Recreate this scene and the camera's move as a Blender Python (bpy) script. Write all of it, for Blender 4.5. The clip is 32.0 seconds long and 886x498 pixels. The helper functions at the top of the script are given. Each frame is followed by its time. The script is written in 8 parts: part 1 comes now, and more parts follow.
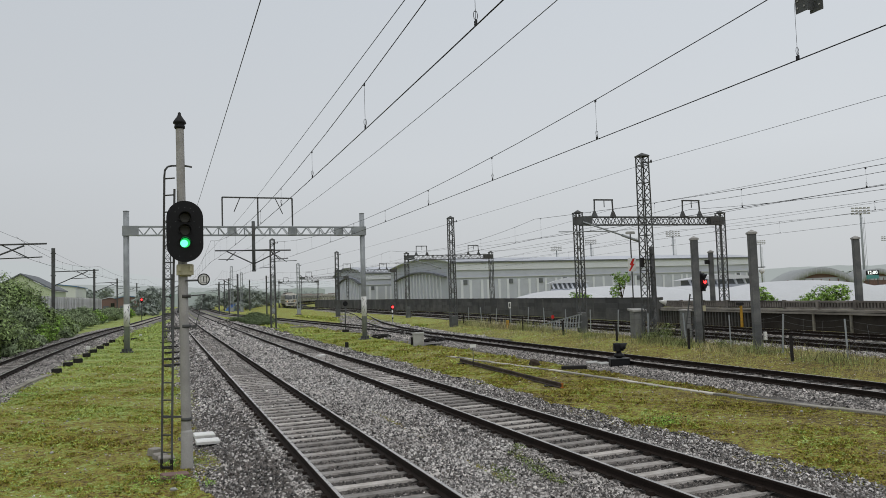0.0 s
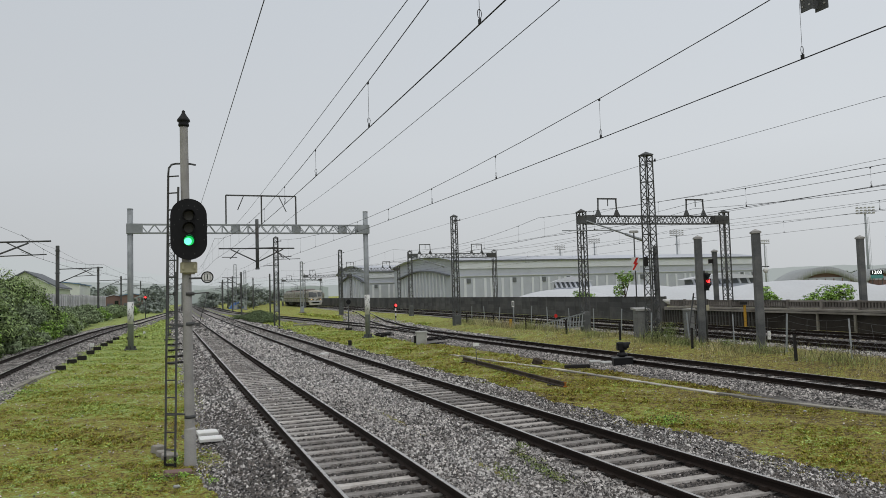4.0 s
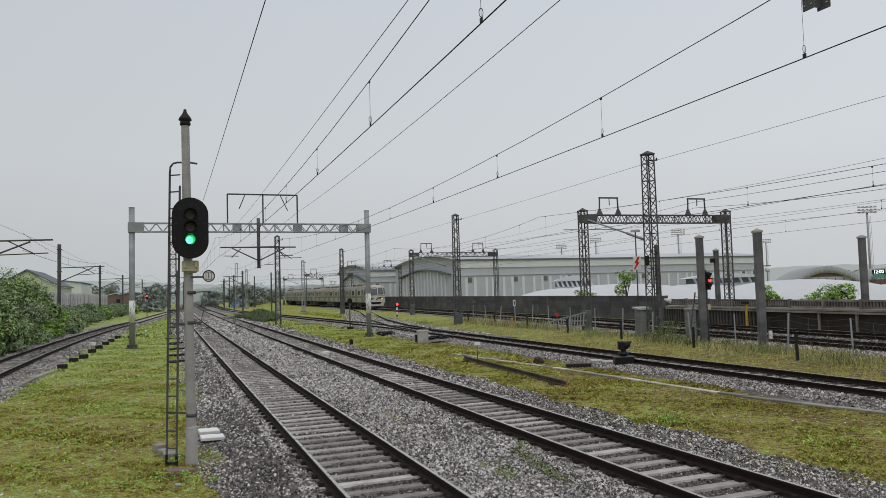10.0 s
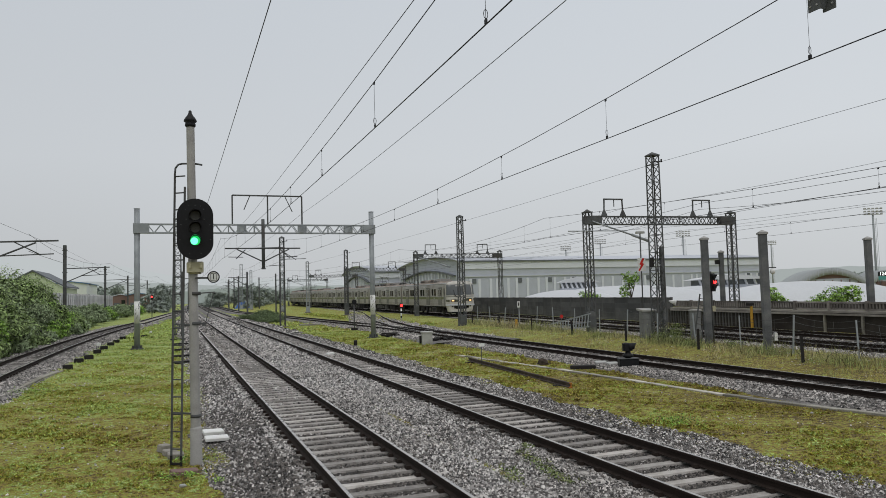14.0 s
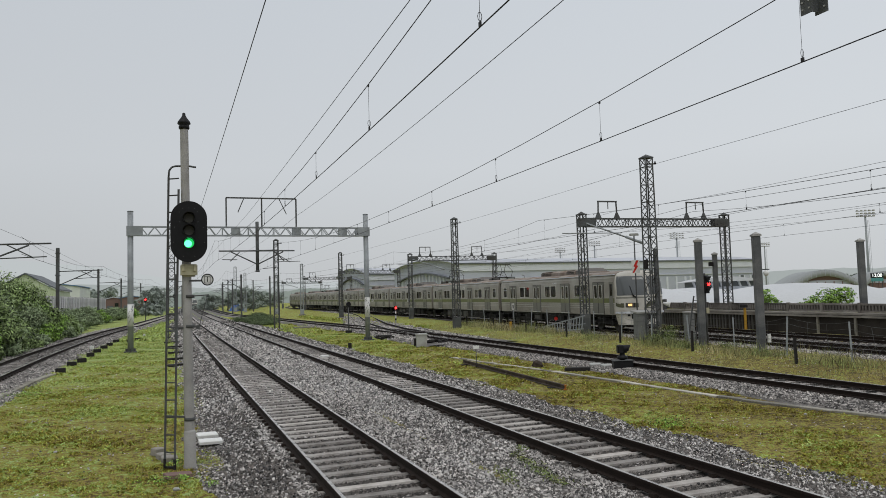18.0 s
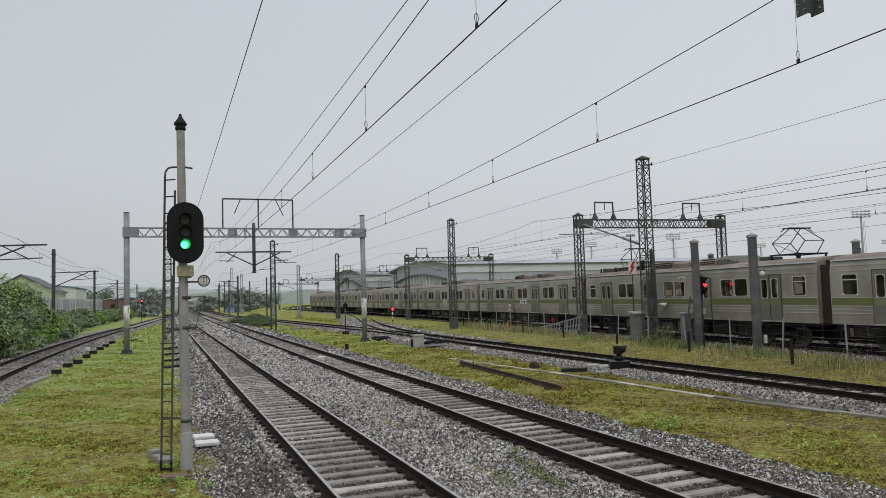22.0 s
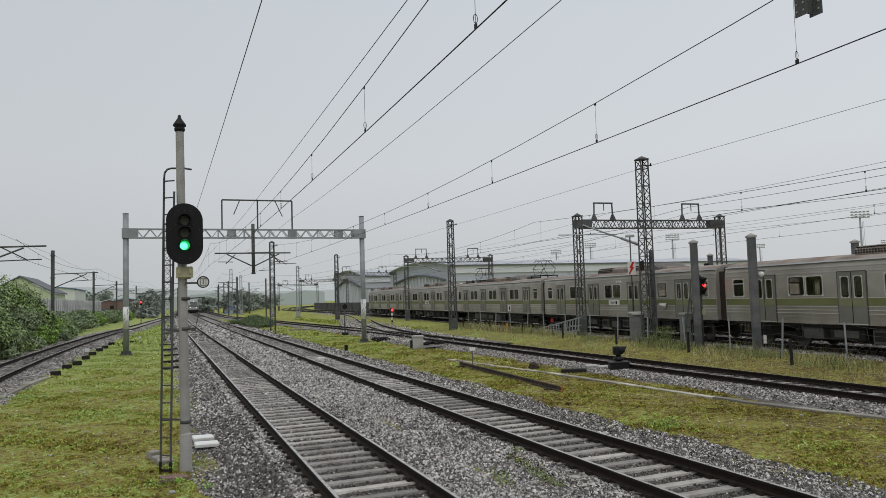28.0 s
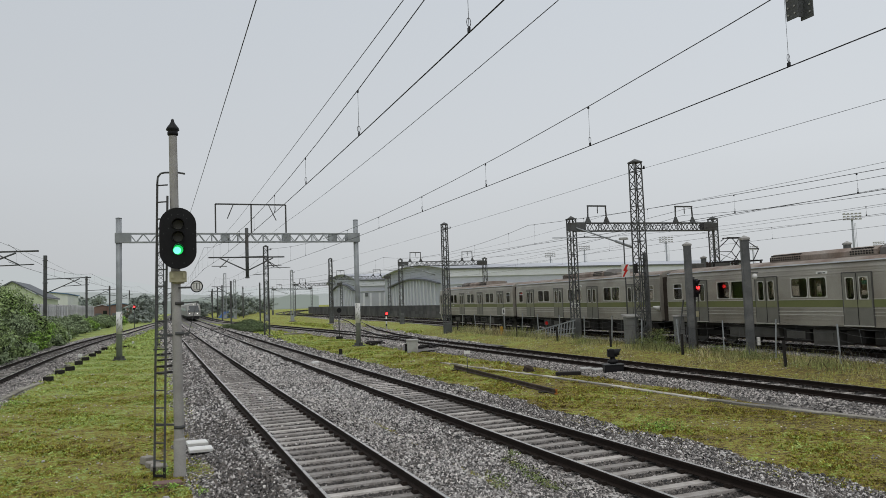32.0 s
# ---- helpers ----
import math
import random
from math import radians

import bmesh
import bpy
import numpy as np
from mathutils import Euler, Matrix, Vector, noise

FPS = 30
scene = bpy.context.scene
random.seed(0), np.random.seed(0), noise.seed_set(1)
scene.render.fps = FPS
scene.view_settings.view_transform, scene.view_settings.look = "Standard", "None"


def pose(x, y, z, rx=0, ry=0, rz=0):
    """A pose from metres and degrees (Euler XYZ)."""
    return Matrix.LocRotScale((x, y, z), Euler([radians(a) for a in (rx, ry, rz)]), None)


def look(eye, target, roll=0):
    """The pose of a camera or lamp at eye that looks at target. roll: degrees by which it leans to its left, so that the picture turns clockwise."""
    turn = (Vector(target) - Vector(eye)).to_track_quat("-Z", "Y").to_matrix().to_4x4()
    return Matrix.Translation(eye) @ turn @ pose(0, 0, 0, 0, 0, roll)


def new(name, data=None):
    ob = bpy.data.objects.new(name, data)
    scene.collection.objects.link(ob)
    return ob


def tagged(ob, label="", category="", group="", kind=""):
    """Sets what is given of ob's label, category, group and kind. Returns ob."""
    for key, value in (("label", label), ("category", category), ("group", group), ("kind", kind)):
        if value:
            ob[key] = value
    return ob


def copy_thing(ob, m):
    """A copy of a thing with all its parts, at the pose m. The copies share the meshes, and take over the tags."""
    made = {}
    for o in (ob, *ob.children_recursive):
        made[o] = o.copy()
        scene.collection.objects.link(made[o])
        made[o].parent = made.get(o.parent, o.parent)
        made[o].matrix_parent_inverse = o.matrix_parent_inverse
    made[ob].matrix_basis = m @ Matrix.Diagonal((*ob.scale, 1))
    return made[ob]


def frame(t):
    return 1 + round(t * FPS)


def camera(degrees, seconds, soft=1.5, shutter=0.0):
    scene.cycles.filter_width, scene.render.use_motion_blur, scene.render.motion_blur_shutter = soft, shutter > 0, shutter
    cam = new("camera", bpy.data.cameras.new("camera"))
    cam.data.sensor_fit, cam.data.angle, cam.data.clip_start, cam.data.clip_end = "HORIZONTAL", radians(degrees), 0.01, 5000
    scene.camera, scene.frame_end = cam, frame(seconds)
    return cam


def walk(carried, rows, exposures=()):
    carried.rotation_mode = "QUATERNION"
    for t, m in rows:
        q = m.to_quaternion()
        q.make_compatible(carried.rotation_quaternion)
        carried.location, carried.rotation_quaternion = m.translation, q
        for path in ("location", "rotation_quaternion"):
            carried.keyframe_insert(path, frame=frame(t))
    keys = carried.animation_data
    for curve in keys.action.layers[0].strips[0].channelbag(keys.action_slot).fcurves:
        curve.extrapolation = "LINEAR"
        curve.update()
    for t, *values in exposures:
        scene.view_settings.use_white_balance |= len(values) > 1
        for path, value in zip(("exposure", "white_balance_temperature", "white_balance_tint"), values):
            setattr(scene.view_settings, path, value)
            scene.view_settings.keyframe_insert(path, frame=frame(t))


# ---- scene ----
cam = camera(63.0, 32.0, soft=0.45)
EYE = (0.0, 0.0, 2.79)


def aim(yaw, pitch, roll):
    return Matrix.Translation(EYE) @ pose(0, 0, 0, 90 + pitch, 0, yaw) @ pose(0, 0, 0, 0, 0, roll)


# seconds, yaw, pitch, roll in degrees: a phone held still by hand
SWAY = [
    (0, -21.358, 3.450, -1.875), (0.5, -21.332, 3.447, -1.856), (1, -21.301, 3.428, -1.835), (1.5, -21.248, 3.402, -1.811),
    (2, -21.186, 3.373, -1.783), (2.5, -21.142, 3.355, -1.754), (3, -21.118, 3.351, -1.731), (3.5, -21.095, 3.352, -1.711),
    (5.5, -21.088, 3.301, -1.693), (6, -21.088, 3.309, -1.681), (6.5, -21.091, 3.315, -1.673), (7, -21.095, 3.308, -1.668),
    (7.5, -21.097, 3.297, -1.669), (8, -21.102, 3.291, -1.668), (8.5, -21.099, 3.285, -1.668), (9, -21.079, 3.277, -1.665),
    (9.5, -21.038, 3.271, -1.659), (10, -20.982, 3.264, -1.647), (10.5, -20.928, 3.256, -1.632), (11, -20.867, 3.254, -1.618),
    (11.5, -20.794, 3.256, -1.606), (12, -20.734, 3.257, -1.592), (12.5, -20.693, 3.269, -1.576), (13, -20.662, 3.300, -1.562),
    (13.5, -20.643, 3.338, -1.558), (14, -20.640, 3.375, -1.563), (14.5, -20.659, 3.403, -1.573), (16.5, -20.830, 3.476, -1.585),
    (17, -20.903, 3.515, -1.602), (17.5, -20.991, 3.539, -1.625), (18, -21.086, 3.547, -1.655), (18.5, -21.164, 3.565, -1.677),
    (19, -21.237, 3.595, -1.691), (19.5, -21.302, 3.616, -1.704), (20, -21.326, 3.615, -1.719), (20.5, -21.327, 3.606, -1.729),
    (21, -21.330, 3.609, -1.729), (21.5, -21.335, 3.618, -1.719), (22, -21.341, 3.620, -1.709), (22.5, -21.343, 3.619, -1.708),
    (23, -21.348, 3.624, -1.711), (23.5, -21.364, 3.632, -1.709), (24, -21.383, 3.632, -1.706), (24.5, -21.393, 3.624, -1.716),
    (25, -21.394, 3.625, -1.731), (25.5, -21.394, 3.635, -1.746), (27.5, -21.396, 3.685, -1.763), (28, -21.396, 3.685, -1.780),
    (28.5, -21.396, 3.685, -1.802), (29, -21.411, 3.688, -1.837), (29.5, -21.455, 3.707, -1.870), (30, -21.524, 3.748, -1.907),
    (30.5, -21.614, 3.799, -1.948), (31, -21.713, 3.856, -1.983), (31.5, -21.799, 3.903, -2.013), (32, -21.866, 3.937, -2.038),
]
walk(cam, [(t, aim(a, b, c)) for t, a, b, c in SWAY], exposures=[(0, 0.0), (32, 0.0)])

# ---- light: a bright overcast sky ----
world = bpy.data.worlds.new("overcast_sky")
scene.world = world
world.use_nodes = True
wn, wl = world.node_tree.nodes, world.node_tree.links
wn.clear()
w_out, w_bg = wn.new("ShaderNodeOutputWorld"), wn.new("ShaderNodeBackground")
w_sky, w_mix = wn.new("ShaderNodeTexSky"), wn.new("ShaderNodeMix")
w_sky.sky_type, w_sky.sun_disc = "NISHITA", False
w_sky.sun_elevation, w_sky.sun_rotation = radians(58), radians(150)
w_sky.air_density, w_sky.dust_density = 1.0, 6.0
w_co, w_sep, w_ramp = wn.new("ShaderNodeTexCoord"), wn.new("ShaderNodeSeparateXYZ"), wn.new("ShaderNodeValToRGB")
w_noise = wn.new("ShaderNodeTexNoise")
w_noise.inputs["Scale"].default_value, w_noise.inputs["Detail"].default_value = 1.6, 3.0
w_sum, w_mul = wn.new("ShaderNodeMath"), wn.new("ShaderNodeMath")
w_mul.operation, w_mul.inputs[1].default_value = "MULTIPLY_ADD", 0.10
w_mul.inputs[2].default_value = -0.05
wl.new(w_co.outputs["Generated"], w_sep.inputs[0])
wl.new(w_co.outputs["Generated"], w_noise.inputs["Vector"])
wl.new(w_noise.outputs["Fac"], w_mul.inputs[0])
wl.new(w_sep.outputs["Z"], w_sum.inputs[0])
wl.new(w_mul.outputs[0], w_sum.inputs[1])
wl.new(w_sum.outputs[0], w_ramp.inputs[0])
stops = w_ramp.color_ramp.elements
stops[0].position, stops[0].color = 0.0, (5.6, 5.8, 5.95, 1)
stops[1].position, stops[1].color = 1.0, (10.5, 10.8, 11.1, 1)
for at, colour in ((0.18, (6.35, 6.65, 6.95, 1)), (0.42, (6.1, 6.5, 6.95, 1)), (0.6, (7.6, 7.95, 8.3, 1))):
    stops.new(at).color = colour
w_mix.data_type, w_mix.inputs["Factor"].default_value = "RGBA", 0.94
wl.new(w_sky.outputs[0], w_mix.inputs["A"])
wl.new(w_ramp.outputs[0], w_mix.inputs["B"])
wl.new(w_mix.outputs["Result"], w_bg.inputs[0])
# a little brighter towards the side where the sun stands behind the clouds
w_side = wn.new("ShaderNodeMath")
w_side.operation, w_side.inputs[1].default_value, w_side.inputs[2].default_value = "MULTIPLY_ADD", 0.013, 0.0955
wl.new(w_sep.outputs["X"], w_side.inputs[0])
wl.new(w_side.outputs[0], w_bg.inputs[1])
wl.new(w_bg.outputs[0], w_out.inputs[0])

sun = new("sun", bpy.data.lights.new("sun", "SUN"))
sun.data.energy, sun.data.angle, sun.data.color = 0.55, radians(40), (1.0, 0.97, 0.93)
sun.matrix_basis = look((-30, -60, 90), (0, 0, 0))


# ---- materials ----
def mat(name, colour, rough=0.7, metal=0.0, vary=0.12, scale=6.0, bump=0.0, fine=60.0, second=None, mix_scale=1.2, island=0.0, objects=0.0, wet=0.18):
    """A surface with grain at two scales; second: a stain or patch colour."""
    m = bpy.data.materials.new(name)
    m.use_nodes = True
    n, l = m.node_tree.nodes, m.node_tree.links
    b = n["Principled BSDF"]
    b.inputs["Metallic"].default_value = metal
    b.inputs["Specular IOR Level"].default_value = 0.5 if metal > 0.5 else wet
    co = n.new("ShaderNodeTexCoord")
    big, small = n.new("ShaderNodeTexNoise"), n.new("ShaderNodeTexNoise")
    big.inputs["Scale"].default_value, big.inputs["Detail"].default_value = scale, 5.0
    small.inputs["Scale"].default_value, small.inputs["Detail"].default_value = fine, 3.0
    l.new(co.outputs["Object"], big.inputs["Vector"])
    l.new(co.outputs["Object"], small.inputs["Vector"])
    base = n.new("ShaderNodeRGB")
    base.outputs[0].default_value = (*colour, 1)
    out = base.outputs[0]
    if second:
        patch, ramp, mix = n.new("ShaderNodeTexNoise"), n.new("ShaderNodeValToRGB"), n.new("ShaderNodeMix")
        patch.inputs["Scale"].default_value, patch.inputs["Detail"].default_value = mix_scale, 6.0
        l.new(co.outputs["Object"], patch.inputs["Vector"])
        ramp.color_ramp.elements[0].position, ramp.color_ramp.elements[1].position = 0.42, 0.64
        l.new(patch.outputs["Fac"], ramp.inputs[0])
        mix.data_type = "RGBA"
        l.new(ramp.outputs[0], mix.inputs["Factor"])
        l.new(out, mix.inputs["A"])
        mix.inputs["B"].default_value = (*second, 1)
        out = mix.outputs["Result"]
    add = n.new("ShaderNodeMath")
    add.operation = "ADD"
    l.new(big.outputs["Fac"], add.inputs[0])
    l.new(small.outputs["Fac"], add.inputs[1])
    last = add.outputs[0]
    for share, node, socket in ((island, "ShaderNodeNewGeometry", "Random Per Island"), (objects, "ShaderNodeObjectInfo", "Random")):
        if share:
            info, ma = n.new(node), n.new("ShaderNodeMath")
            ma.operation, ma.inputs[1].default_value = "MULTIPLY_ADD", share / max(vary, 0.01)
            l.new(info.outputs[socket], ma.inputs[0])
            l.new(last, ma.inputs[2])
            sub = n.new("ShaderNodeMath")
            sub.operation, sub.inputs[1].default_value = "SUBTRACT", share / max(vary, 0.01) * 0.5
            l.new(ma.outputs[0], sub.inputs[0])
            last = sub.outputs[0]
    rng, hsv = n.new("ShaderNodeMapRange"), n.new("ShaderNodeHueSaturation")
    rng.inputs["From Min"].default_value, rng.inputs["From Max"].default_value = 0.5, 1.5
    rng.inputs["To Min"].default_value, rng.inputs["To Max"].default_value = 1 - vary * 2, 1 + vary * 2
    rng.clamp = False
    l.new(last, rng.inputs["Value"])
    l.new(rng.outputs[0], hsv.inputs["Value"])
    l.new(out, hsv.inputs["Color"])
    l.new(hsv.outputs[0], b.inputs["Base Color"])
    rr = n.new("ShaderNodeMapRange")
    rr.inputs["To Min"].default_value, rr.inputs["To Max"].default_value = max(0.03, rough - 0.12), min(1.0, rough + 0.12)
    l.new(big.outputs["Fac"], rr.inputs["Value"])
    l.new(rr.outputs[0], b.inputs["Roughness"])
    if bump:
        bp = n.new("ShaderNodeBump")
        bp.inputs["Strength"].default_value, bp.inputs["Distance"].default_value = bump, 0.02
        l.new(small.outputs["Fac"], bp.inputs["Height"])
        l.new(bp.outputs[0], b.inputs["Normal"])
    return m


def glow(name, colour, strength):
    m = bpy.data.materials.new(name)
    m.use_nodes = True
    b = m.node_tree.nodes["Principled BSDF"]
    b.inputs["Base Color"].default_value = (*colour, 1)
    b.inputs["Emission Color"].default_value = (*colour, 1)
    b.inputs["Emission Strength"].default_value = strength
    return m


def glassy(name, colour, rough=0.08):
    m = bpy.data.materials.new(name)
    m.use_nodes = True
    b = m.node_tree.nodes["Principled BSDF"]
    b.inputs["Base Color"].default_value = (*colour, 1)
    b.inputs["Roughness"].default_value = rough
    b.inputs["Specular IOR Level"].default_value = 0.6
    return m


def clear_pane(name, tint, gloss=0.14):
    """Thin tinted glass: see-through with a mirrored share."""
    m = bpy.data.materials.new(name)
    m.use_nodes = True
    n, l = m.node_tree.nodes, m.node_tree.links
    n.remove(n["Principled BSDF"])
    see, shine, mix = n.new("ShaderNodeBsdfTransparent"), n.new("ShaderNodeBsdfGlossy"), n.new("ShaderNodeMixShader")
    see.inputs["Color"].default_value = (*tint, 1)
    shine.inputs["Roughness"].default_value, shine.inputs["Color"].default_value = 0.05, (0.8, 0.8, 0.78, 1)
    mix.inputs[0].default_value = gloss
    l.new(see.outputs[0], mix.inputs[1])
    l.new(shine.outputs[0], mix.inputs[2])
    l.new(mix.outputs[0], n["Material Output"].inputs["Surface"])
    return m


def turf(name, brown=0.0, island=0.0, lift=1.0):
    """Short mossy grass mottled with brown, in patches of several sizes."""
    m = bpy.data.materials.new(name)
    m.use_nodes = True
    n, l = m.node_tree.nodes, m.node_tree.links
    b = n["Principled BSDF"]
    b.inputs["Roughness"].default_value = 0.95
    b.inputs["Specular IOR Level"].default_value = 0.08
    co = n.new("ShaderNodeTexCoord")
    last = None
    for scale, detail, share in ((0.3, 2.0, 0.26), (1.9, 3.0, 0.34), (7.5, 4.0, 0.74), (24.0, 3.0, 0.8)):
        tex, mul = n.new("ShaderNodeTexNoise"), n.new("ShaderNodeMath")
        tex.inputs["Scale"].default_value, tex.inputs["Detail"].default_value = scale, detail
        l.new(co.outputs["Object"], tex.inputs["Vector"])
        mul.operation, mul.inputs[1].default_value = "MULTIPLY_ADD", share * 3.0
        l.new(tex.outputs["Fac"], mul.inputs[0])
        if last:
            l.new(last, mul.inputs[2])
        else:
            mul.inputs[2].default_value = -2.68 - brown
        last = mul.outputs[0]
    split = n.new("ShaderNodeSeparateXYZ")
    side = n.new("ShaderNodeMapRange")
    l.new(co.outputs["Object"], split.inputs[0])
    l.new(split.outputs["X"], side.inputs["Value"])
    side.inputs["From Min"].default_value, side.inputs["From Max"].default_value = 2.0, 15.0
    side.inputs["To Min"].default_value, side.inputs["To Max"].default_value = 0.06, -0.2
    # greener far grass, plus haze painted in as a paler tone with distance
    far_haze_green, both = n.new("ShaderNodeMapRange"), n.new("ShaderNodeMath")
    l.new(split.outputs["Y"], far_haze_green.inputs["Value"])
    far_haze_green.inputs["From Min"].default_value, far_haze_green.inputs["From Max"].default_value = 18.0, 52.0
    far_haze_green.inputs["To Min"].default_value, far_haze_green.inputs["To Max"].default_value = 0.0, 0.38
    l.new(side.outputs[0], both.inputs[0])
    l.new(far_haze_green.outputs[0], both.inputs[1])
    add = n.new("ShaderNodeMath")
    l.new(last, add.inputs[0])
    l.new(both.outputs[0], add.inputs[1])
    ramp = n.new("ShaderNodeValToRGB")
    e = ramp.color_ramp.elements
    e[0].position, e[0].color = 0.0, (0.1 * lift, 0.08 * lift, 0.045, 1)
    e[1].position, e[1].color = 0.98, (0.33 * lift, 0.41 * lift, 0.2, 1)
    for pos, col in ((0.2, (0.23 * lift, 0.18 * lift, 0.075)), (0.36, (0.27 * lift, 0.212 * lift, 0.072)), (0.52, (0.255 * lift, 0.242 * lift, 0.058)), (0.7, (0.24 * lift, 0.295 * lift, 0.068))):
        k = e.new(pos)
        k.color = (*col, 1)
    l.new(add.outputs[0], ramp.inputs[0])
    out = ramp.outputs[0]
    if island:
        geo, rg, hsv = n.new("ShaderNodeNewGeometry"), n.new("ShaderNodeMapRange"), n.new("ShaderNodeHueSaturation")
        rg.inputs["To Min"].default_value, rg.inputs["To Max"].default_value = 1 - island, 1 + island
        l.new(geo.outputs["Random Per Island"], rg.inputs["Value"])
        l.new(rg.outputs[0], hsv.inputs["Value"])
        l.new(out, hsv.inputs["Color"])
        out = hsv.outputs[0]
    l.new(out, b.inputs["Base Color"])
    bump = n.new("ShaderNodeBump")
    bump.inputs["Strength"].default_value, bump.inputs["Distance"].default_value = 0.9, 0.04
    l.new(last, bump.inputs["Height"])
    l.new(bump.outputs[0], b.inputs["Normal"])
    return m


SOIL = turf("soil_and_moss", 0.13, 0.0, 1.15)
GRASS = turf("grass_blades", 0.0, 0.52, 1.4)
DRY_GRASS = mat("dry_grass", (0.42, 0.37, 0.2), 0.85, vary=0.2, scale=1.0, fine=8, second=(0.26, 0.31, 0.11), mix_scale=0.35, island=0.35)
WEED = mat("weed_leaves", (0.165, 0.22, 0.075), 0.7, vary=0.22, scale=2, fine=14, second=(0.22, 0.2, 0.1), mix_scale=1.5, island=0.5)
GRAVEL_DARK = mat("sooty_ballast_bed", (0.04, 0.035, 0.031), 0.85, vary=0.4, scale=9, fine=30, bump=1.0, second=(0.085, 0.077, 0.07), mix_scale=0.9)
GRAVEL = mat("ballast_bed", (0.12, 0.112, 0.105), 0.85, vary=0.4, scale=7, fine=26, bump=1.0, second=(0.2, 0.19, 0.18), mix_scale=0.9)
STONE = mat("ballast_stone", (0.36, 0.338, 0.32), 0.55, vary=0.2, scale=0.6, fine=30, second=(0.43, 0.412, 0.395), mix_scale=0.35, island=0.44, wet=0.4)
STONE_DARK = mat("oiled_ballast_stone", (0.1, 0.088, 0.079), 0.55, vary=0.25, scale=0.8, fine=30, second=(0.072, 0.063, 0.056), mix_scale=0.7, island=0.5, wet=0.5)
GREY_STONE = mat("brown_grey_ballast_stone", (0.345, 0.322, 0.302), 0.7, vary=0.25, scale=0.6, fine=30, second=(0.21, 0.194, 0.18), mix_scale=0.5, island=0.5, wet=0.5)
SLEEPER = mat("concrete_sleeper", (0.42, 0.395, 0.372), 0.75, vary=0.16, scale=7, fine=60, bump=0.3, second=(0.28, 0.256, 0.234), mix_scale=3, objects=0.2, wet=0.22)
RAIL_SIDE = mat("rusty_rail_side", (0.02, 0.014, 0.011), 0.85, vary=0.25, scale=5, fine=50, bump=0.2)
RAIL_TOP = mat("polished_rail_head", (0.48, 0.455, 0.43), 0.28, metal=0.9, vary=0.1, scale=3, fine=40)
RUST = mat("bright_rust", (0.36, 0.13, 0.03), 0.85, vary=0.25, scale=12, fine=60, bump=0.3)
GALV = mat("galvanised_steel", (0.33, 0.35, 0.365), 0.55, metal=0.25, vary=0.1, scale=3, fine=40, second=(0.26, 0.275, 0.285), mix_scale=1.4)
GALV_DARK = mat("weathered_lattice_steel", (0.10, 0.105, 0.106), 0.65, metal=0.1, vary=0.15, scale=3, fine=40, second=(0.07, 0.067, 0.064), mix_scale=1.1)
SPARE_RUST = mat("brown_spare_rail", (0.05, 0.038, 0.03), 0.7, vary=0.25, scale=6, fine=50, bump=0.2, second=(0.09, 0.07, 0.055), mix_scale=4)
# Pale grey fence and rack steel; on far masts the paleness is painted haze.
PALE_STEEL = mat("pale_weathered_and_hazed_steel", (0.3, 0.32, 0.33), 0.65, vary=0.1, scale=3, fine=40)
POLE_GREY = mat("grey_concrete_pole", (0.36, 0.35, 0.335), 0.75, vary=0.1, scale=4, fine=50, bump=0.15, second=(0.3, 0.29, 0.275), mix_scale=2.2)
POLE_DARK = mat("dark_painted_pole", (0.098, 0.102, 0.105), 0.6, vary=0.16, scale=3, fine=30, second=(0.165, 0.165, 0.163), mix_scale=1.6)
BLACK = mat("black_paint", (0.012, 0.012, 0.013), 0.45, vary=0.15, scale=5, fine=40)
BLACK_DULL = mat("dull_black_iron", (0.022, 0.02, 0.019), 0.7, vary=0.2, scale=7, fine=50)
WIRE = mat("copper_wire_dark", (0.035, 0.035, 0.037), 0.5, metal=0.4, vary=0.1)
CONCRETE = mat("old_concrete", (0.3, 0.28, 0.25), 0.85, vary=0.15, scale=2, fine=30, bump=0.3, second=(0.19, 0.172, 0.15), mix_scale=0.8)
PALE_CONCRETE = mat("pale_weathered_concrete", (0.38, 0.36, 0.31), 0.85, vary=0.2, scale=3, fine=30, bump=0.3, second=(0.22, 0.205, 0.165), mix_scale=1.6, objects=0.25)
PARAPET = mat("grimy_parapet_concrete", (0.2, 0.183, 0.165), 0.85, vary=0.2, scale=2, fine=30, bump=0.3, second=(0.12, 0.108, 0.095), mix_scale=0.8, objects=0.25)
CONCRETE_DARK = mat("dark_brown_concrete", (0.045, 0.039, 0.034), 0.85, vary=0.2, scale=2, fine=30, bump=0.3, second=(0.028, 0.024, 0.021), mix_scale=0.7, objects=0.2)
NOISE_WALL = mat("dark_noise_barrier", (0.075, 0.075, 0.076), 0.75, vary=0.16, scale=1.5, fine=30, second=(0.11, 0.108, 0.105), mix_scale=0.5, objects=0.12)
WHITE = mat("white_paint", (0.75, 0.75, 0.73), 0.5, vary=0.06, scale=4, fine=30, second=(0.6, 0.59, 0.56), mix_scale=1.5)
RED = mat("red_paint", (0.55, 0.03, 0.025), 0.5, vary=0.1)
YELLOW = mat("yellow_paint", (0.46, 0.26, 0.04), 0.6, vary=0.15)
CREAM = mat("cream_paint", (0.44, 0.41, 0.28), 0.5, vary=0.08)
CABINET = mat("light_grey_cabinet", (0.4, 0.4, 0.385), 0.6, vary=0.08, second=(0.3, 0.29, 0.27), mix_scale=2)
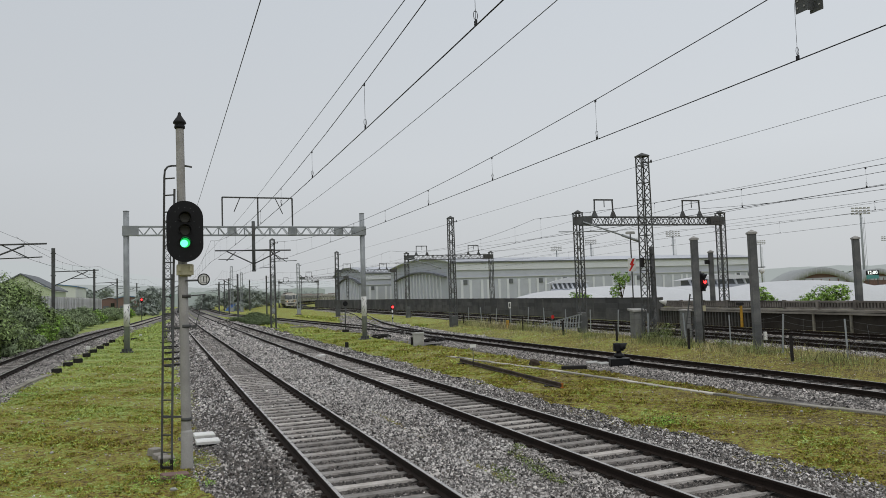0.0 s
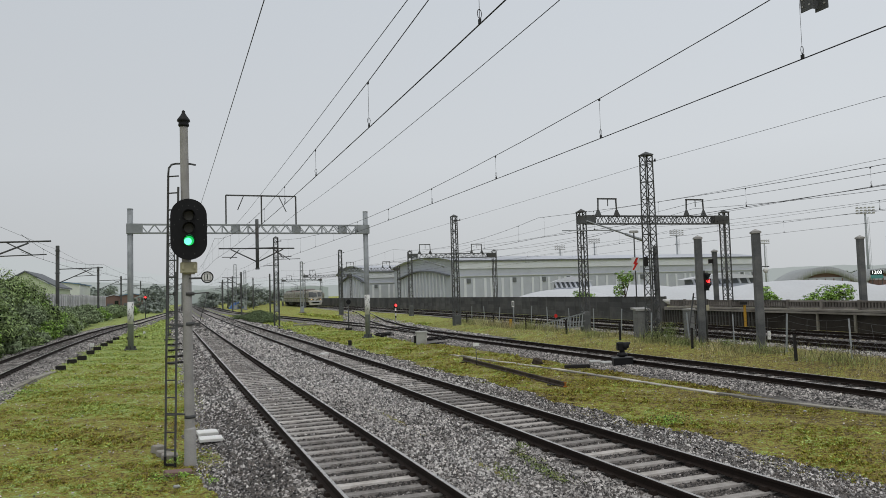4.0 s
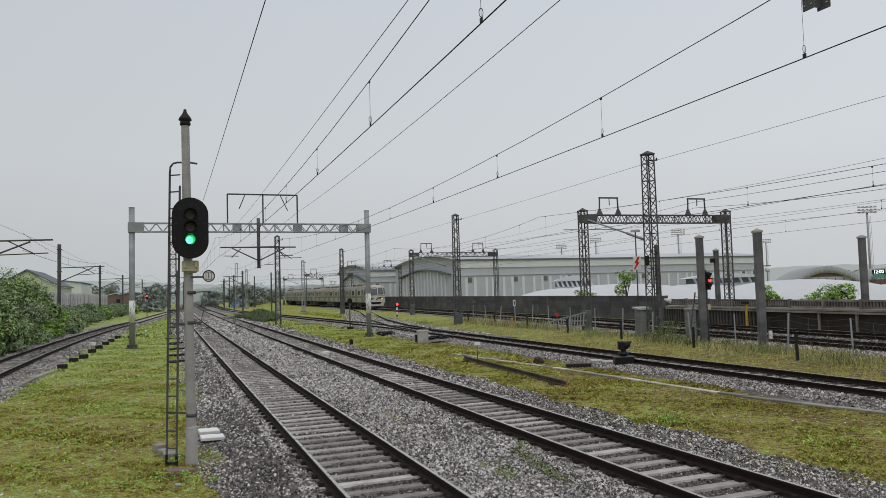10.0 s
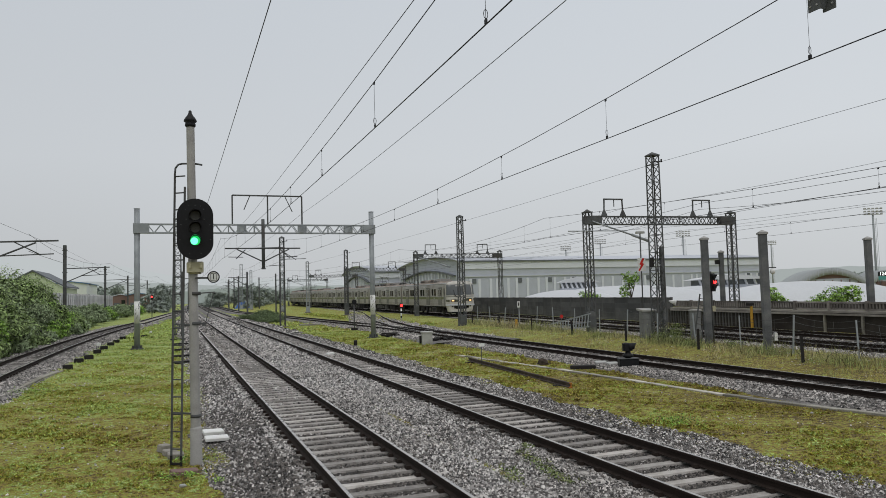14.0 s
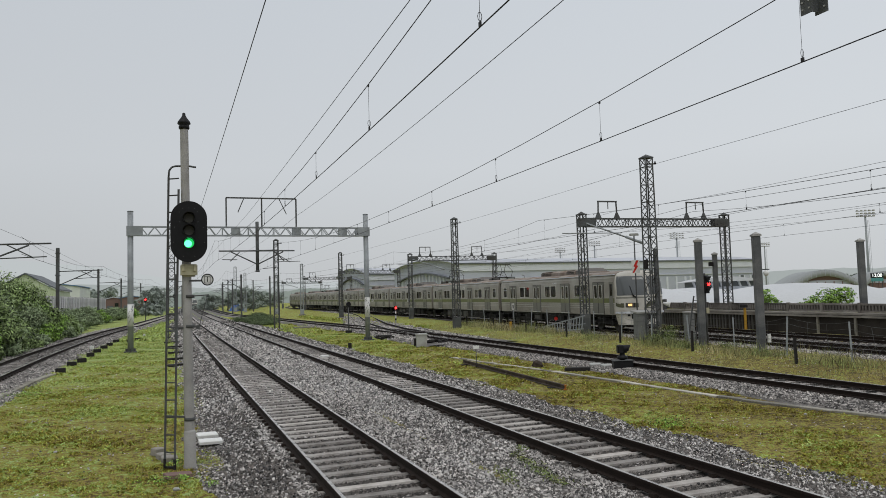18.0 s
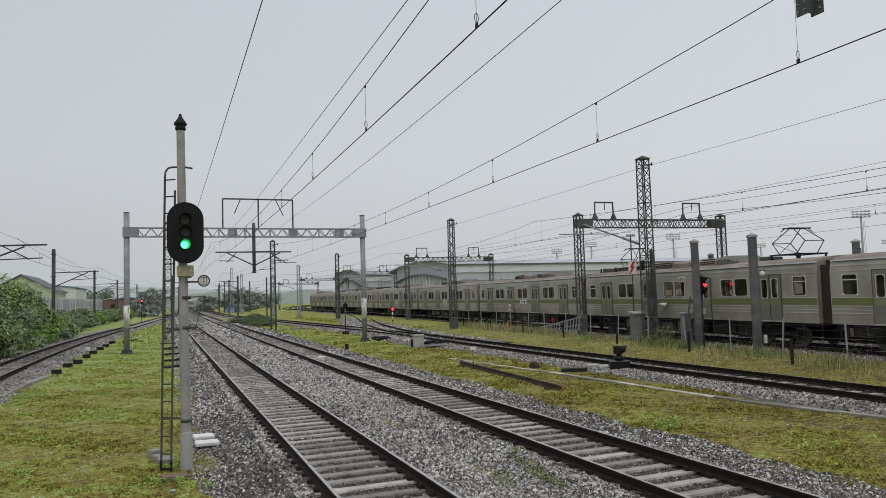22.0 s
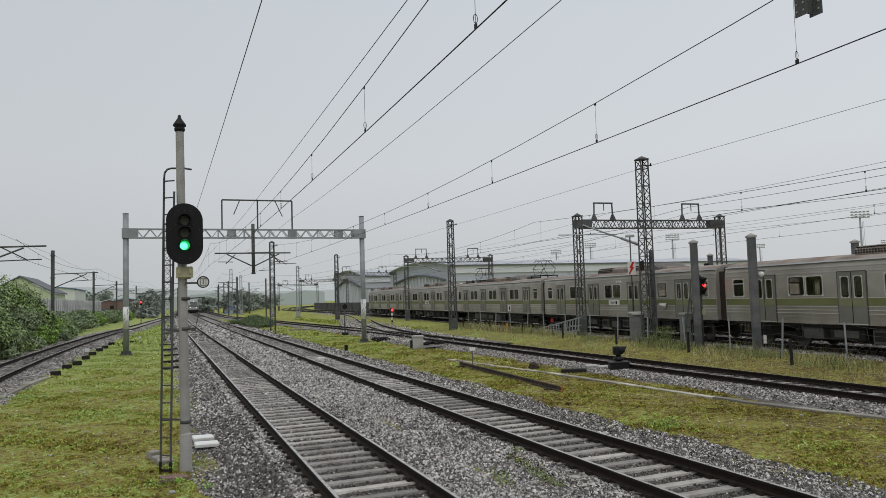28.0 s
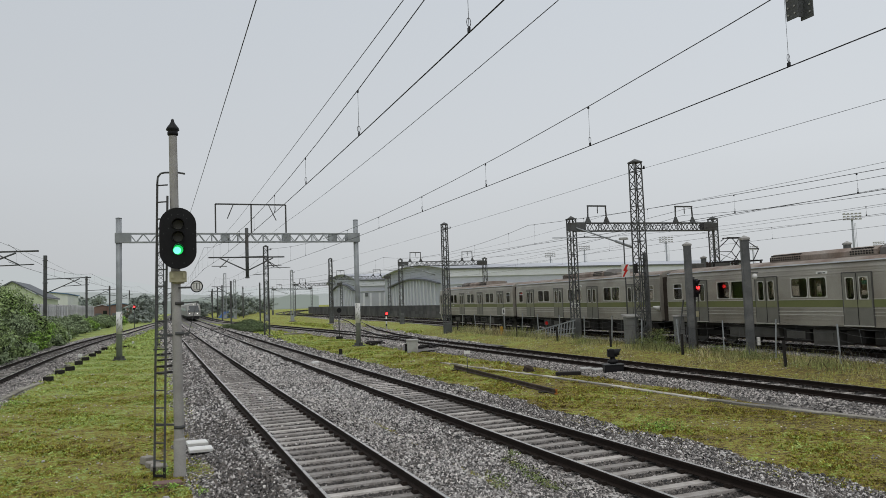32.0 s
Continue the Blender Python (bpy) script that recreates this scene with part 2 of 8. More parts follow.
CABINET_GREY = mat("mid_grey_cabinet", (0.2, 0.205, 0.2), 0.6, vary=0.08, second=(0.16, 0.16, 0.155), mix_scale=2)
HALL_WALL = mat("grey_profiled_wall", (0.44, 0.46, 0.52), 0.7, vary=0.06, scale=0.4, fine=8)
HALL_BAND = mat("pale_eaves_band", (0.62, 0.64, 0.69), 0.65, vary=0.05, scale=0.3, fine=6)
HALL_ROOF = mat("grey_metal_roof", (0.5, 0.52, 0.56), 0.9, vary=0.06, scale=0.3, fine=5)
SHELL_ROOF = mat("grey_seamed_shell", (0.33, 0.345, 0.35), 0.8, vary=0.08, scale=0.3, fine=5)
HALL_DARK = mat("dark_gutter", (0.13, 0.14, 0.15), 0.6, vary=0.1)
TENT = mat("white_membrane", (0.55, 0.56, 0.575), 0.6, vary=0.05, scale=0.2, fine=4, second=(0.52, 0.53, 0.54), mix_scale=0.08)
BROWN_WALL = mat("brown_brick_wall", (0.2, 0.13, 0.115), 0.8, vary=0.12)
BLUE_ROOF = mat("blue_metal_roof", (0.12, 0.2, 0.32), 0.55, vary=0.08)
WHITE_WALL = mat("white_cladding", (0.62, 0.64, 0.6), 0.65, vary=0.06, scale=0.8)
LIME_WALL = mat("pale_lime_cladding", (0.5, 0.56, 0.38), 0.65, vary=0.06, scale=0.8)
PANEL_FENCE = mat("grey_precast_panel", (0.52, 0.515, 0.53), 0.8, vary=0.1, scale=1, fine=20, second=(0.42, 0.41, 0.415), mix_scale=0.7, objects=0.1)
LEAF = mat("bush_leaf", (0.19, 0.255, 0.1), 0.6, vary=0.22, scale=0.7, fine=6, island=0.55)
LEAF_DARK = mat("dark_low_leaf", (0.11, 0.148, 0.07), 0.7, vary=0.15, scale=0.8, fine=6, island=0.35)
LEAF_MID = mat("grey_green_leaf", (0.24, 0.3, 0.17), 0.8, vary=0.15, scale=0.8, fine=6, island=0.45)
LEAF_BRIGHT = mat("young_leaf", (0.22, 0.36, 0.07), 0.55, vary=0.2, scale=1.5, fine=8, island=0.5)
# Pale because the haze over far trees is painted into the leaf colour.
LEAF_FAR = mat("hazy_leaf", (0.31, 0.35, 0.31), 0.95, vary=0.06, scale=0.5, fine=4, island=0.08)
BARK = mat("bark", (0.09, 0.07, 0.05), 0.9, vary=0.2, scale=8, bump=0.5)
STEEL_CAR = mat("brushed_stainless_body", (0.4, 0.378, 0.336), 0.4, metal=0.35, vary=0.13, scale=0.9, fine=30, second=(0.29, 0.266, 0.226), mix_scale=0.5, wet=0.3)
HOOD_GREY = mat("dark_grey_hood", (0.15, 0.14, 0.13), 0.6, vary=0.15)
DOOR_BAND = mat("faded_door_band", (0.22, 0.225, 0.13), 0.5, vary=0.08)
MASK_GREEN = mat("dark_olive_mask", (0.1, 0.1, 0.065), 0.45, vary=0.08)
GREEN_BAND = mat("olive_green_band", (0.165, 0.18, 0.075), 0.5, vary=0.12, scale=1.0)
CAR_ROOF = mat("dirty_grey_roof", (0.3, 0.262, 0.23), 0.75, vary=0.18, scale=1.2, fine=12, second=(0.2, 0.15, 0.122), mix_scale=0.8)
CAR_WHITE = mat("beige_front_panel", (0.52, 0.5, 0.455), 0.4, vary=0.07, scale=1.5, second=(0.42, 0.395, 0.35), mix_scale=1.1)
APRON_WHITE = mat("worn_white_apron", (0.66, 0.64, 0.6), 0.5, vary=0.06, second=(0.5, 0.47, 0.42), mix_scale=1.4)
DOOR_STEEL = mat("dull_steel_door", (0.215, 0.21, 0.185), 0.45, metal=0.3, vary=0.12, scale=1.5)
UNDER = mat("dark_underframe", (0.022, 0.021, 0.02), 0.8, vary=0.25, scale=3, fine=30)
UNDER_GREY = mat("grey_underfloor_box", (0.09, 0.088, 0.082), 0.7, vary=0.2, scale=3)
RUBBER = mat("rubber_gangway", (0.045, 0.035, 0.03), 0.8, vary=0.2)
PANE = glassy("dark_window_pane", (0.016, 0.018, 0.017), 0.09)
CAR_GLASS = clear_pane("brown_tinted_glass", (0.72, 0.69, 0.64), 0.1)
LINING = mat("pale_car_lining", (0.7, 0.66, 0.58), 0.7, vary=0.06)
SCREEN = glassy("cab_windscreen", (0.085, 0.092, 0.094), 0.06)
BRIGHT_LINE = mat("bright_steel_strip", (0.62, 0.61, 0.56), 0.35, metal=0.3, vary=0.06)
GREEN_LIGHT = glow("green_signal_light", (0.01, 0.5, 0.1), 1.0)
GREEN_CORE = glow("green_signal_core", (0.14, 1.0, 0.5), 1.7)
GREEN_FAR = glow("small_green_light", (0.05, 1.0, 0.45), 3.0)
RED_LIGHT = glow("red_signal_light", (1.0, 0.03, 0.03), 4.0)
HEADLIGHT = glow("warm_headlight", (1.0, 0.58, 0.22), 1.0)
HEAD_WHITE = glow("white_headlight", (1.0, 0.97, 0.9), 1.6)
CLOCK_LIGHT = glow("clock_digits", (0.95, 1.0, 0.98), 1.6)
# Flat glowing backdrops; the haze of distance is painted into their colours.
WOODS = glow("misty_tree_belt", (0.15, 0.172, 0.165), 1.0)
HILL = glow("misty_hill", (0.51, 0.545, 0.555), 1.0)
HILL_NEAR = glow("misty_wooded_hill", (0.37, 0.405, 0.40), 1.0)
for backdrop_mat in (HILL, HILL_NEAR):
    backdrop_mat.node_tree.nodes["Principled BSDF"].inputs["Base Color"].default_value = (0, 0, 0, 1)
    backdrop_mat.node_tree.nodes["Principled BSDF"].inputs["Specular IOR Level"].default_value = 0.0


# ---- mesh building ----
class Geo:
    """Collects solids into one mesh."""

    def __init__(self):
        self.v, self.f, self.smooth, self.mi = [], [], [], []

    def add(self, verts, faces, smooth=False, mi=0):
        k = len(self.v)
        self.v += [tuple(p) for p in verts]
        self.f += [tuple(i + k for i in f) for f in faces]
        self.smooth += [smooth] * len(faces)
        self.mi += [mi] * len(faces)
        return self

    def box(self, c, s, rz=0.0, mi=0, taper=1.0):
        x, y, z = s[0] / 2, s[1] / 2, s[2] / 2
        ca, sa = math.cos(rz), math.sin(rz)
        vs = []
        for k in (-1, 1):
            t = taper if k > 0 else 1.0
            for a, b in ((-1, -1), (1, -1), (1, 1), (-1, 1)):
                px, py = a * x * t, b * y * t
                vs.append((c[0] + px * ca - py * sa, c[1] + px * sa + py * ca, c[2] + k * z))
        return self.add(vs, [(3, 2, 1, 0), (4, 5, 6, 7), (0, 1, 5, 4), (1, 2, 6, 5), (2, 3, 7, 6), (3, 0, 4, 7)], mi=mi)

    def chamfer(self, c, s, b=0.02, rz=0.0, mi=0):
        """A box with its upright and top edges taken off."""
        x, y, z = s[0] / 2, s[1] / 2, s[2] / 2
        ca, sa = math.cos(rz), math.sin(rz)
        ring = [(-x + b, -y), (x - b, -y), (x, -y + b), (x, y - b), (x - b, y), (-x + b, y), (-x, y - b), (-x, -y + b)]
        vs = []
        for zz, k in ((-z, 0), (z - b, 0), (z, b)):
            for px, py in ring:
                px, py = px * (1 - k / max(x, 1e-6)), py * (1 - k / max(y, 1e-6))
                vs.append((c[0] + px * ca - py * sa, c[1] + px * sa + py * ca, c[2] + zz))
        fs = [tuple(range(7, -1, -1)), tuple(range(16, 24))]
        for r in (0, 8):
            fs += [(r + i, r + (i + 1) % 8, r + 8 + (i + 1) % 8, r + 8 + i) for i in range(8)]
        return self.add(vs, fs, mi=mi)

    def rod(self, a, b, r, seg=8, r2=None, smooth=True, mi=0):
        a, b = Vector(a), Vector(b)
        q = (b - a).to_track_quat("Z", "Y")
        r2 = r if r2 is None else r2
        vs = [a + q @ Vector((math.cos(t) * r, math.sin(t) * r, 0)) for t in [2 * math.pi * i / seg for i in range(seg)]]
        vs += [b + q @ Vector((math.cos(t) * r2, math.sin(t) * r2, 0)) for t in [2 * math.pi * i / seg for i in range(seg)]]
        k = len(self.f)
        self.add(vs, [tuple(range(seg - 1, -1, -1)), tuple(range(seg, 2 * seg))] + [(i, (i + 1) % seg, seg + (i + 1) % seg, seg + i) for i in range(seg)], smooth, mi)
        self.smooth[k] = self.smooth[k + 1] = False
        return self

    def beam(self, a, b, w, h=None, mi=0):
        """A square bar from a to b."""
        a, b, h = Vector(a), Vector(b), h or w
        q = (b - a).to_track_quat("Z", "Y")
        vs = [p + q @ Vector((i * w / 2, j * h / 2, 0)) for p in (a, b) for i, j in ((-1, -1), (1, -1), (1, 1), (-1, 1))]
        return self.add(vs, [(3, 2, 1, 0), (4, 5, 6, 7), (0, 1, 5, 4), (1, 2, 6, 5), (2, 3, 7, 6), (3, 0, 4, 7)], mi=mi)

    def lathe(self, rows, c=(0, 0, 0), seg=16, mi=0):
        """Rows of radius and height, turned about the upright axis."""
        vs = [(c[0] + r * math.cos(2 * math.pi * i / seg), c[1] + r * math.sin(2 * math.pi * i / seg), c[2] + z) for r, z in rows for i in range(seg)]
        fs = [(k * seg + i, k * seg + (i + 1) % seg, (k + 1) * seg + (i + 1) % seg, (k + 1) * seg + i) for k in range(len(rows) - 1) for i in range(seg)]
        fs += [tuple(range(seg - 1, -1, -1)), tuple(range((len(rows) - 1) * seg, len(rows) * seg))]
        self.add(vs, fs, True, mi)
        self.smooth[-2:] = [False, False]
        return self

    def sweep(self, profile, path, closed=True, mi=0):
        """A profile of (across, up) drawn along a path of points on the ground."""
        k, m, fs, vs = len(profile), len(path), [], []
        for i, p in enumerate(path):
            t = Vector(path[min(i + 1, m - 1)]) - Vector(path[max(i - 1, 0)])
            t.z = 0
            t.normalize()
            vs += [(p[0] + a * t.y, p[1] - a * t.x, p[2] + b) for a, b in profile]
        for i in range(m - 1):
            fs += [(i * k + j, (i + 1) * k + j, (i + 1) * k + (j + 1) % k, i * k + (j + 1) % k) for j in range(k if closed else k - 1)]
        if closed:
            fs += [tuple(range(k)), tuple(range((m - 1) * k + k - 1, (m - 1) * k - 1, -1))]
        return self.add(vs, fs, mi=mi)

    def mesh(self, name, *materials):
        me = bpy.data.meshes.new(name)
        me.from_pydata(self.v, [], self.f)
        for m in materials:
            me.materials.append(m)
        me.polygons.foreach_set("use_smooth", self.smooth)
        if len(materials) > 1:
            me.polygons.foreach_set("material_index", self.mi)
        me.update()
        return me


def part(name, geo, material, parent, label="", at=None):
    """One mesh object under a thing or under a part."""
    ob = new(name, geo if isinstance(geo, bpy.types.Mesh) else geo.mesh(name, material))
    ob.parent = parent
    if at is not None:
        ob.matrix_basis = at
    if label:
        ob["label"] = label
    return ob


def thing(name, m, label, category, group="", kind=""):
    ob = new(name)
    ob.empty_display_size = 0.2
    ob.matrix_basis = m
    return tagged(ob, label, category, group, kind)


def solid(name, geo, material, label, category, group="", kind="", m=None):
    ob = new(name, geo if isinstance(geo, bpy.types.Mesh) else geo.mesh(name, material))
    if m is not None:
        ob.matrix_basis = m
    return tagged(ob, label, category, group, kind)


def many(name, verts, faces, material):
    """A mesh from arrays, for what nobody could count."""
    me = bpy.data.meshes.new(name)
    me.vertices.add(len(verts))
    me.vertices.foreach_set("co", verts.astype(np.float32).ravel())
    size = faces.shape[1]
    me.loops.add(faces.size)
    me.polygons.add(len(faces))
    me.loops.foreach_set("vertex_index", faces.astype(np.int32).ravel())
    me.polygons.foreach_set("loop_start", np.arange(0, faces.size, size, dtype=np.int32))
    me.polygons.foreach_set("loop_total", np.full(len(faces), size, dtype=np.int32))
    me.materials.append(material)
    me.update(calc_edges=True)
    return me


# ---- the plan ----
# y runs along the two main tracks; the suburban tracks bear off to the side
PSI, SUB = 0.0848, 23.83
NX, NY, UX, UY = math.cos(PSI), -math.sin(PSI), math.sin(PSI), math.cos(PSI)
BEND_FROM, BEND_R, BACK_FROM, BACK_R = 5.0, 2050.0, 176.0, 320.0


def heading(s):
    """Radians by which the suburban line points right of y: a long bend one way, then back."""
    return PSI - max(0.0, min(s, BACK_FROM) - BEND_FROM) / BEND_R + max(0.0, s - BACK_FROM) / BACK_R


AXIS = [(NX * SUB, NY * SUB)]
for step in range(1, 520):
    h = heading(step - 0.5)
    AXIS.append((AXIS[-1][0] + math.sin(h), AXIS[-1][1] + math.cos(h)))


def sub(s, off=0.0, z=0.0):
    """A place s metres along the suburban line, off metres beyond its axis."""
    h = heading(s)
    i = int(max(0.0, s))
    x, y = AXIS[i]
    return Vector((x + math.sin(h) * (s - i) + math.cos(h) * off, y + math.cos(h) * (s - i) - math.sin(h) * off, z))


def sub_turn(s):
    """Degrees by which the suburban line points away from y, at s."""
    return -math.degrees(heading(s))


def far_bend(y):
    return 5.5e-5 * max(0.0, y - 44) ** 2


def up_line(y):
    return 3.06 + far_bend(y)


def down_line(y):
    return 7.28 + far_bend(y)


def siding(y):
    x = 17.2 if y < 45 else 17.2 - 0.00104 * (y - 45) ** 2 if y < 72 else 16.44 - 0.0575 * (y - 72)
    return max(x, down_line(y) + 4.3)


def old_line(y):
    return -6.95 if y < 35 else min(-6.95 + 0.00082 * (y - 35) ** 2, -3.7 + 0.07 * max(0, y - 98) if y > 98 else 9)


def line_of(f, y0, y1, step, z=0.0):
    return [(f(y0 + i * step), y0 + i * step, z) for i in range(int((y1 - y0) / step) + 1)]


SUB_Z = 0.22


# ---- ground ----
def ground_z(x, y):
    """Level of the earth: a little higher towards the suburban line."""
    rise = min(1.0, max(0.0, (x - 18.8 - 0.03 * max(0, y)) / 3.0)) * 0.33
    fall = 0.35 * min(1.0, max(0.0, (-8.0 - x) / 3.0))
    return -0.3 + rise + fall + 0.035 * noise.noise((x * 0.5, y * 0.5, 0))


def build_ground():
    xs = [-3000, -600, -200, -90, -50, -30, -20, -15, -12] + [-10 + 0.8 * i for i in range(56)] + [36, 40, 50, 70, 110, 200, 600, 3000]
    ys = [-900, -200, -60, -20, -5, 0] + [4 + 0.8 * i for i in range(60)] + [54 + 4 * i for i in range(30)] + [180, 220, 280, 400, 700, 1500, 3500]
    g = Geo()
    g.v = [(x, y, ground_z(x, y)) for y in ys for x in xs]
    k = len(xs)
    g.f = [(j * k + i, j * k + i + 1, (j + 1) * k + i + 1, (j + 1) * k + i) for j in range(len(ys) - 1) for i in range(k - 1)]
    g.smooth, g.mi = [True] * len(g.f), [0] * len(g.f)
    return solid("ground", g, SOIL, "mossy green and brown earth with short grass", "ground", kind="structure")


ground = build_ground()

RAIL_PROFILE = [(-0.07, -0.15), (-0.07, -0.138), (-0.012, -0.118), (-0.012, -0.045), (-0.036, -0.035), (-0.036, -0.008), (-0.028, 0.0),
                (0.028, 0.0), (0.036, -0.008), (0.036, -0.035), (0.012, -0.045), (0.012, -0.118), (0.07, -0.138), (0.07, -0.15)]


def shifted(path, off):
    out = []
    for i, p in enumerate(path):
        t = Vector(path[min(i + 1, len(path) - 1)]) - Vector(path[max(i - 1, 0)])
        t.z = 0
        t.normalize()
        out.append((p[0] + off * t.y, p[1] - off * t.x, p[2]))
    return out


SLEEPER_GEO = Geo()
SLEEPER_GEO.add([(-1.2, -0.14, -0.36), (1.2, -0.14, -0.36), (1.2, 0.14, -0.36), (-1.2, 0.14, -0.36),
                 (-1.19, -0.1, -0.163), (-0.45, -0.088, -0.18), (0.45, -0.088, -0.18), (1.19, -0.1, -0.163),
                 (1.19, 0.1, -0.163), (0.45, 0.088, -0.18), (-0.45, 0.088, -0.18), (-1.19, 0.1, -0.163)],
                [(3, 2, 1, 0), (0, 1, 7, 6, 5, 4), (2, 3, 11, 10, 9, 8), (1, 2, 8, 7), (3, 0, 4, 11), (4, 5, 10, 11), (5, 6, 9, 10), (6, 7, 8, 9)])
SLEEPER_MESH = SLEEPER_GEO.mesh("sleeper", SLEEPER)


def along(path, step):
    """Places and headings at even steps along a path."""
    out, left = [], 0.0
    for a, b in zip(path, path[1:]):
        a, b = Vector(a), Vector(b)
        n, run = (b - a).length, left
        while run < n:
            p = a.lerp(b, run / n)
            out.append((p, math.atan2(b.y - a.y, b.x - a.x)))
            run += step
        left = run - n
    return out


STEP = 0.52


def track(name, path, label, count=0, step=STEP, bed=1.75, dark=False, sleepers=True, shine=True):
    """Ballast bed, two rails, sleepers with clips. count: sleepers built one by one from the path's start."""
    t = thing(name, Matrix(), label, "railway track", kind="structure")
    bedg = Geo()
    dense = []
    for a, b in zip(path, path[1:]):
        k = max(1, int((Vector(b) - Vector(a)).length / 0.8)) if a[1] < 45 else 1
        dense += [Vector(a).lerp(Vector(b), i / k) for i in range(k)]
    dense.append(Vector(path[-1]))
    bedg.sweep([(-bed - 0.55, -0.36), (-bed, -0.22), (-1.0, -0.17), (-0.66, -0.215), (0.66, -0.215), (1.0, -0.17), (bed, -0.22), (bed + 0.55, -0.36)], dense, closed=False)
    for i in range(len(bedg.f)):
        bedg.mi[i] = 1 if i % 7 in (2, 3, 4) else 0
    part("ballast_bed", bedg.mesh("ballast_bed", GRAVEL_DARK if dark else GRAVEL, GRAVEL_DARK), None, t)
    for side in (-0.7525, 0.7525):
        g = Geo().sweep(RAIL_PROFILE, shifted(path, side))
        k = len(RAIL_PROFILE)
        for i in range(len(path) - 1):
            g.mi[i * k + 6] = 1
        part("rail", g.mesh("rail", RAIL_SIDE, RAIL_TOP if shine else RAIL_SIDE), None, t)
    if sleepers:
        rest, clips = Geo(), Geo()
        rng = random.Random(len(path))
        for i, (p, a) in enumerate(along(path, step)):
            turn = a - math.pi / 2 + rng.uniform(-0.008, 0.008)
            m = Matrix.Translation((p.x, p.y, p.z + rng.uniform(-0.008, 0.004))) @ Matrix.Rotation(turn, 4, "Z")
            if p.y > 3.9 and count > 0:
                count -= 1
                part("sleeper", SLEEPER_MESH, None, t, at=m)
            elif p.y < 160:
                rest.add([m @ Vector(v) for v in SLEEPER_GEO.v], SLEEPER_GEO.f)
            if p.y < 40:
                for s in (-0.7525, 0.7525):
                    for e in (-1, 1):
                        c = m @ Vector((s + e * 0.105, 0, -0.14))
                        clips.box(c, (0.085, 0.13, 0.055), turn, taper=0.7)
        if rest.v:
            tagged(part("far_sleepers", rest, SLEEPER, t), kind="stuff")
        if clips.v:
            tagged(part("rail_clips", clips, RAIL_SIDE, t, "rusty spring clips on the rail foot"), kind="stuff")
    return t


def build_tracks():
    track("railway_track", line_of(up_line, 4 - STEP * 100, 44, 8) + line_of(up_line, 50, 900, 10), "main line track on pale concrete sleepers in grey ballast", count=105)
    track("railway_track", line_of(down_line, 4 - STEP * 100, 44, 8) + line_of(down_line, 50, 900, 10), "second main line track with dark rails and concrete sleepers", count=105)
    track("railway_track", line_of(siding, 2 - 48, 44, 6) + line_of(siding, 50, 300, 10), "siding track with dark rusty rails between grass", count=60, step=0.6)
    track("railway_track", line_of(old_line, -46, 34, 4) + line_of(old_line, 38, 320, 6), "single side track along the overgrown bank", count=70, step=0.6, bed=1.8)
    for off, wide in ((0.0, 2.05), (4.1, 3.3)):
        track("railway_track", [sub(-60 + 10 * i, off, SUB_Z) for i in range(46)], "suburban track on dark ballast beside the barrier wall", count=0, step=0.6, bed=wide, dark=True)
    global CROSS
    CROSS = cross = [(17.25, 40, 0.01), (17.4, 50, 0.02), (18.1, 58, 0.03), (19.9, 70, 0.05), (22.4, 82, 0.08), (26.0, 99, 0.13), (29.2, 117, 0.18), (30.9, 138, 0.22), (31.4, 155, 0.23)]
    track("railway_track", cross, "crossover track joining the siding to the suburban line", count=0, step=0.6, bed=2.7)


build_tracks()


# ---- lattice steelwork ----
def lattice(g, base, top, w0, w1, pitch=0.5, leg=0.07, lace=0.03, turn=0.0):
    """Four angle legs with zigzag lacing on every face, from z base to top, round the origin."""
    ca, sa = math.cos(turn), math.sin(turn)

    def at(i, z):
        k = (z - base) / (top - base)
        w = (w0 + (w1 - w0) * k) / 2
        a, b = ((-1, -1), (1, -1), (1, 1), (-1, 1))[i % 4]
        return Vector((a * w * ca - b * w * sa, a * w * sa + b * w * ca, z))

    for i in range(4):
        g.beam(at(i, base), at(i, top), leg)
    n = max(2, int((top - base) / pitch))
    for i in range(4):
        for j in range(n):
            z0, z1 = base + (top - base) * j / n, base + (top - base) * (j + 1) / n
            g.beam(at(i + j % 2, z0), at(i + 1 - j % 2, z1), lace)
            if j % 2 == 0:
                g.beam(at(i, z0), at(i + 1, z0), lace)


def truss(g, a, b, h, depth, n, chord=0.07, lace=0.045):
    """A box truss from a to b, h high and depth thick, with zigzag lacing on both faces."""
    a, b = Vector(a), Vector(b)
    side = Vector((-(b - a).y, (b - a).x, 0)).normalized() * depth / 2
    up = Vector((0, 0, h))
    for s in (-1, 1):
        g.beam(a + side * s, b + side * s, chord)
        g.beam(a + side * s + up, b + side * s + up, chord)
        for i in range(n):
            p, q = a.lerp(b, i / n), a.lerp(b, (i + 1) / n)
            lo, hi = (p, q) if i % 2 else (q, p)
            g.beam(lo + side * s, hi + side * s + up, lace)
            if i % 4 == 0:
                g.beam(p + side * s, p + side * s + up, lace)


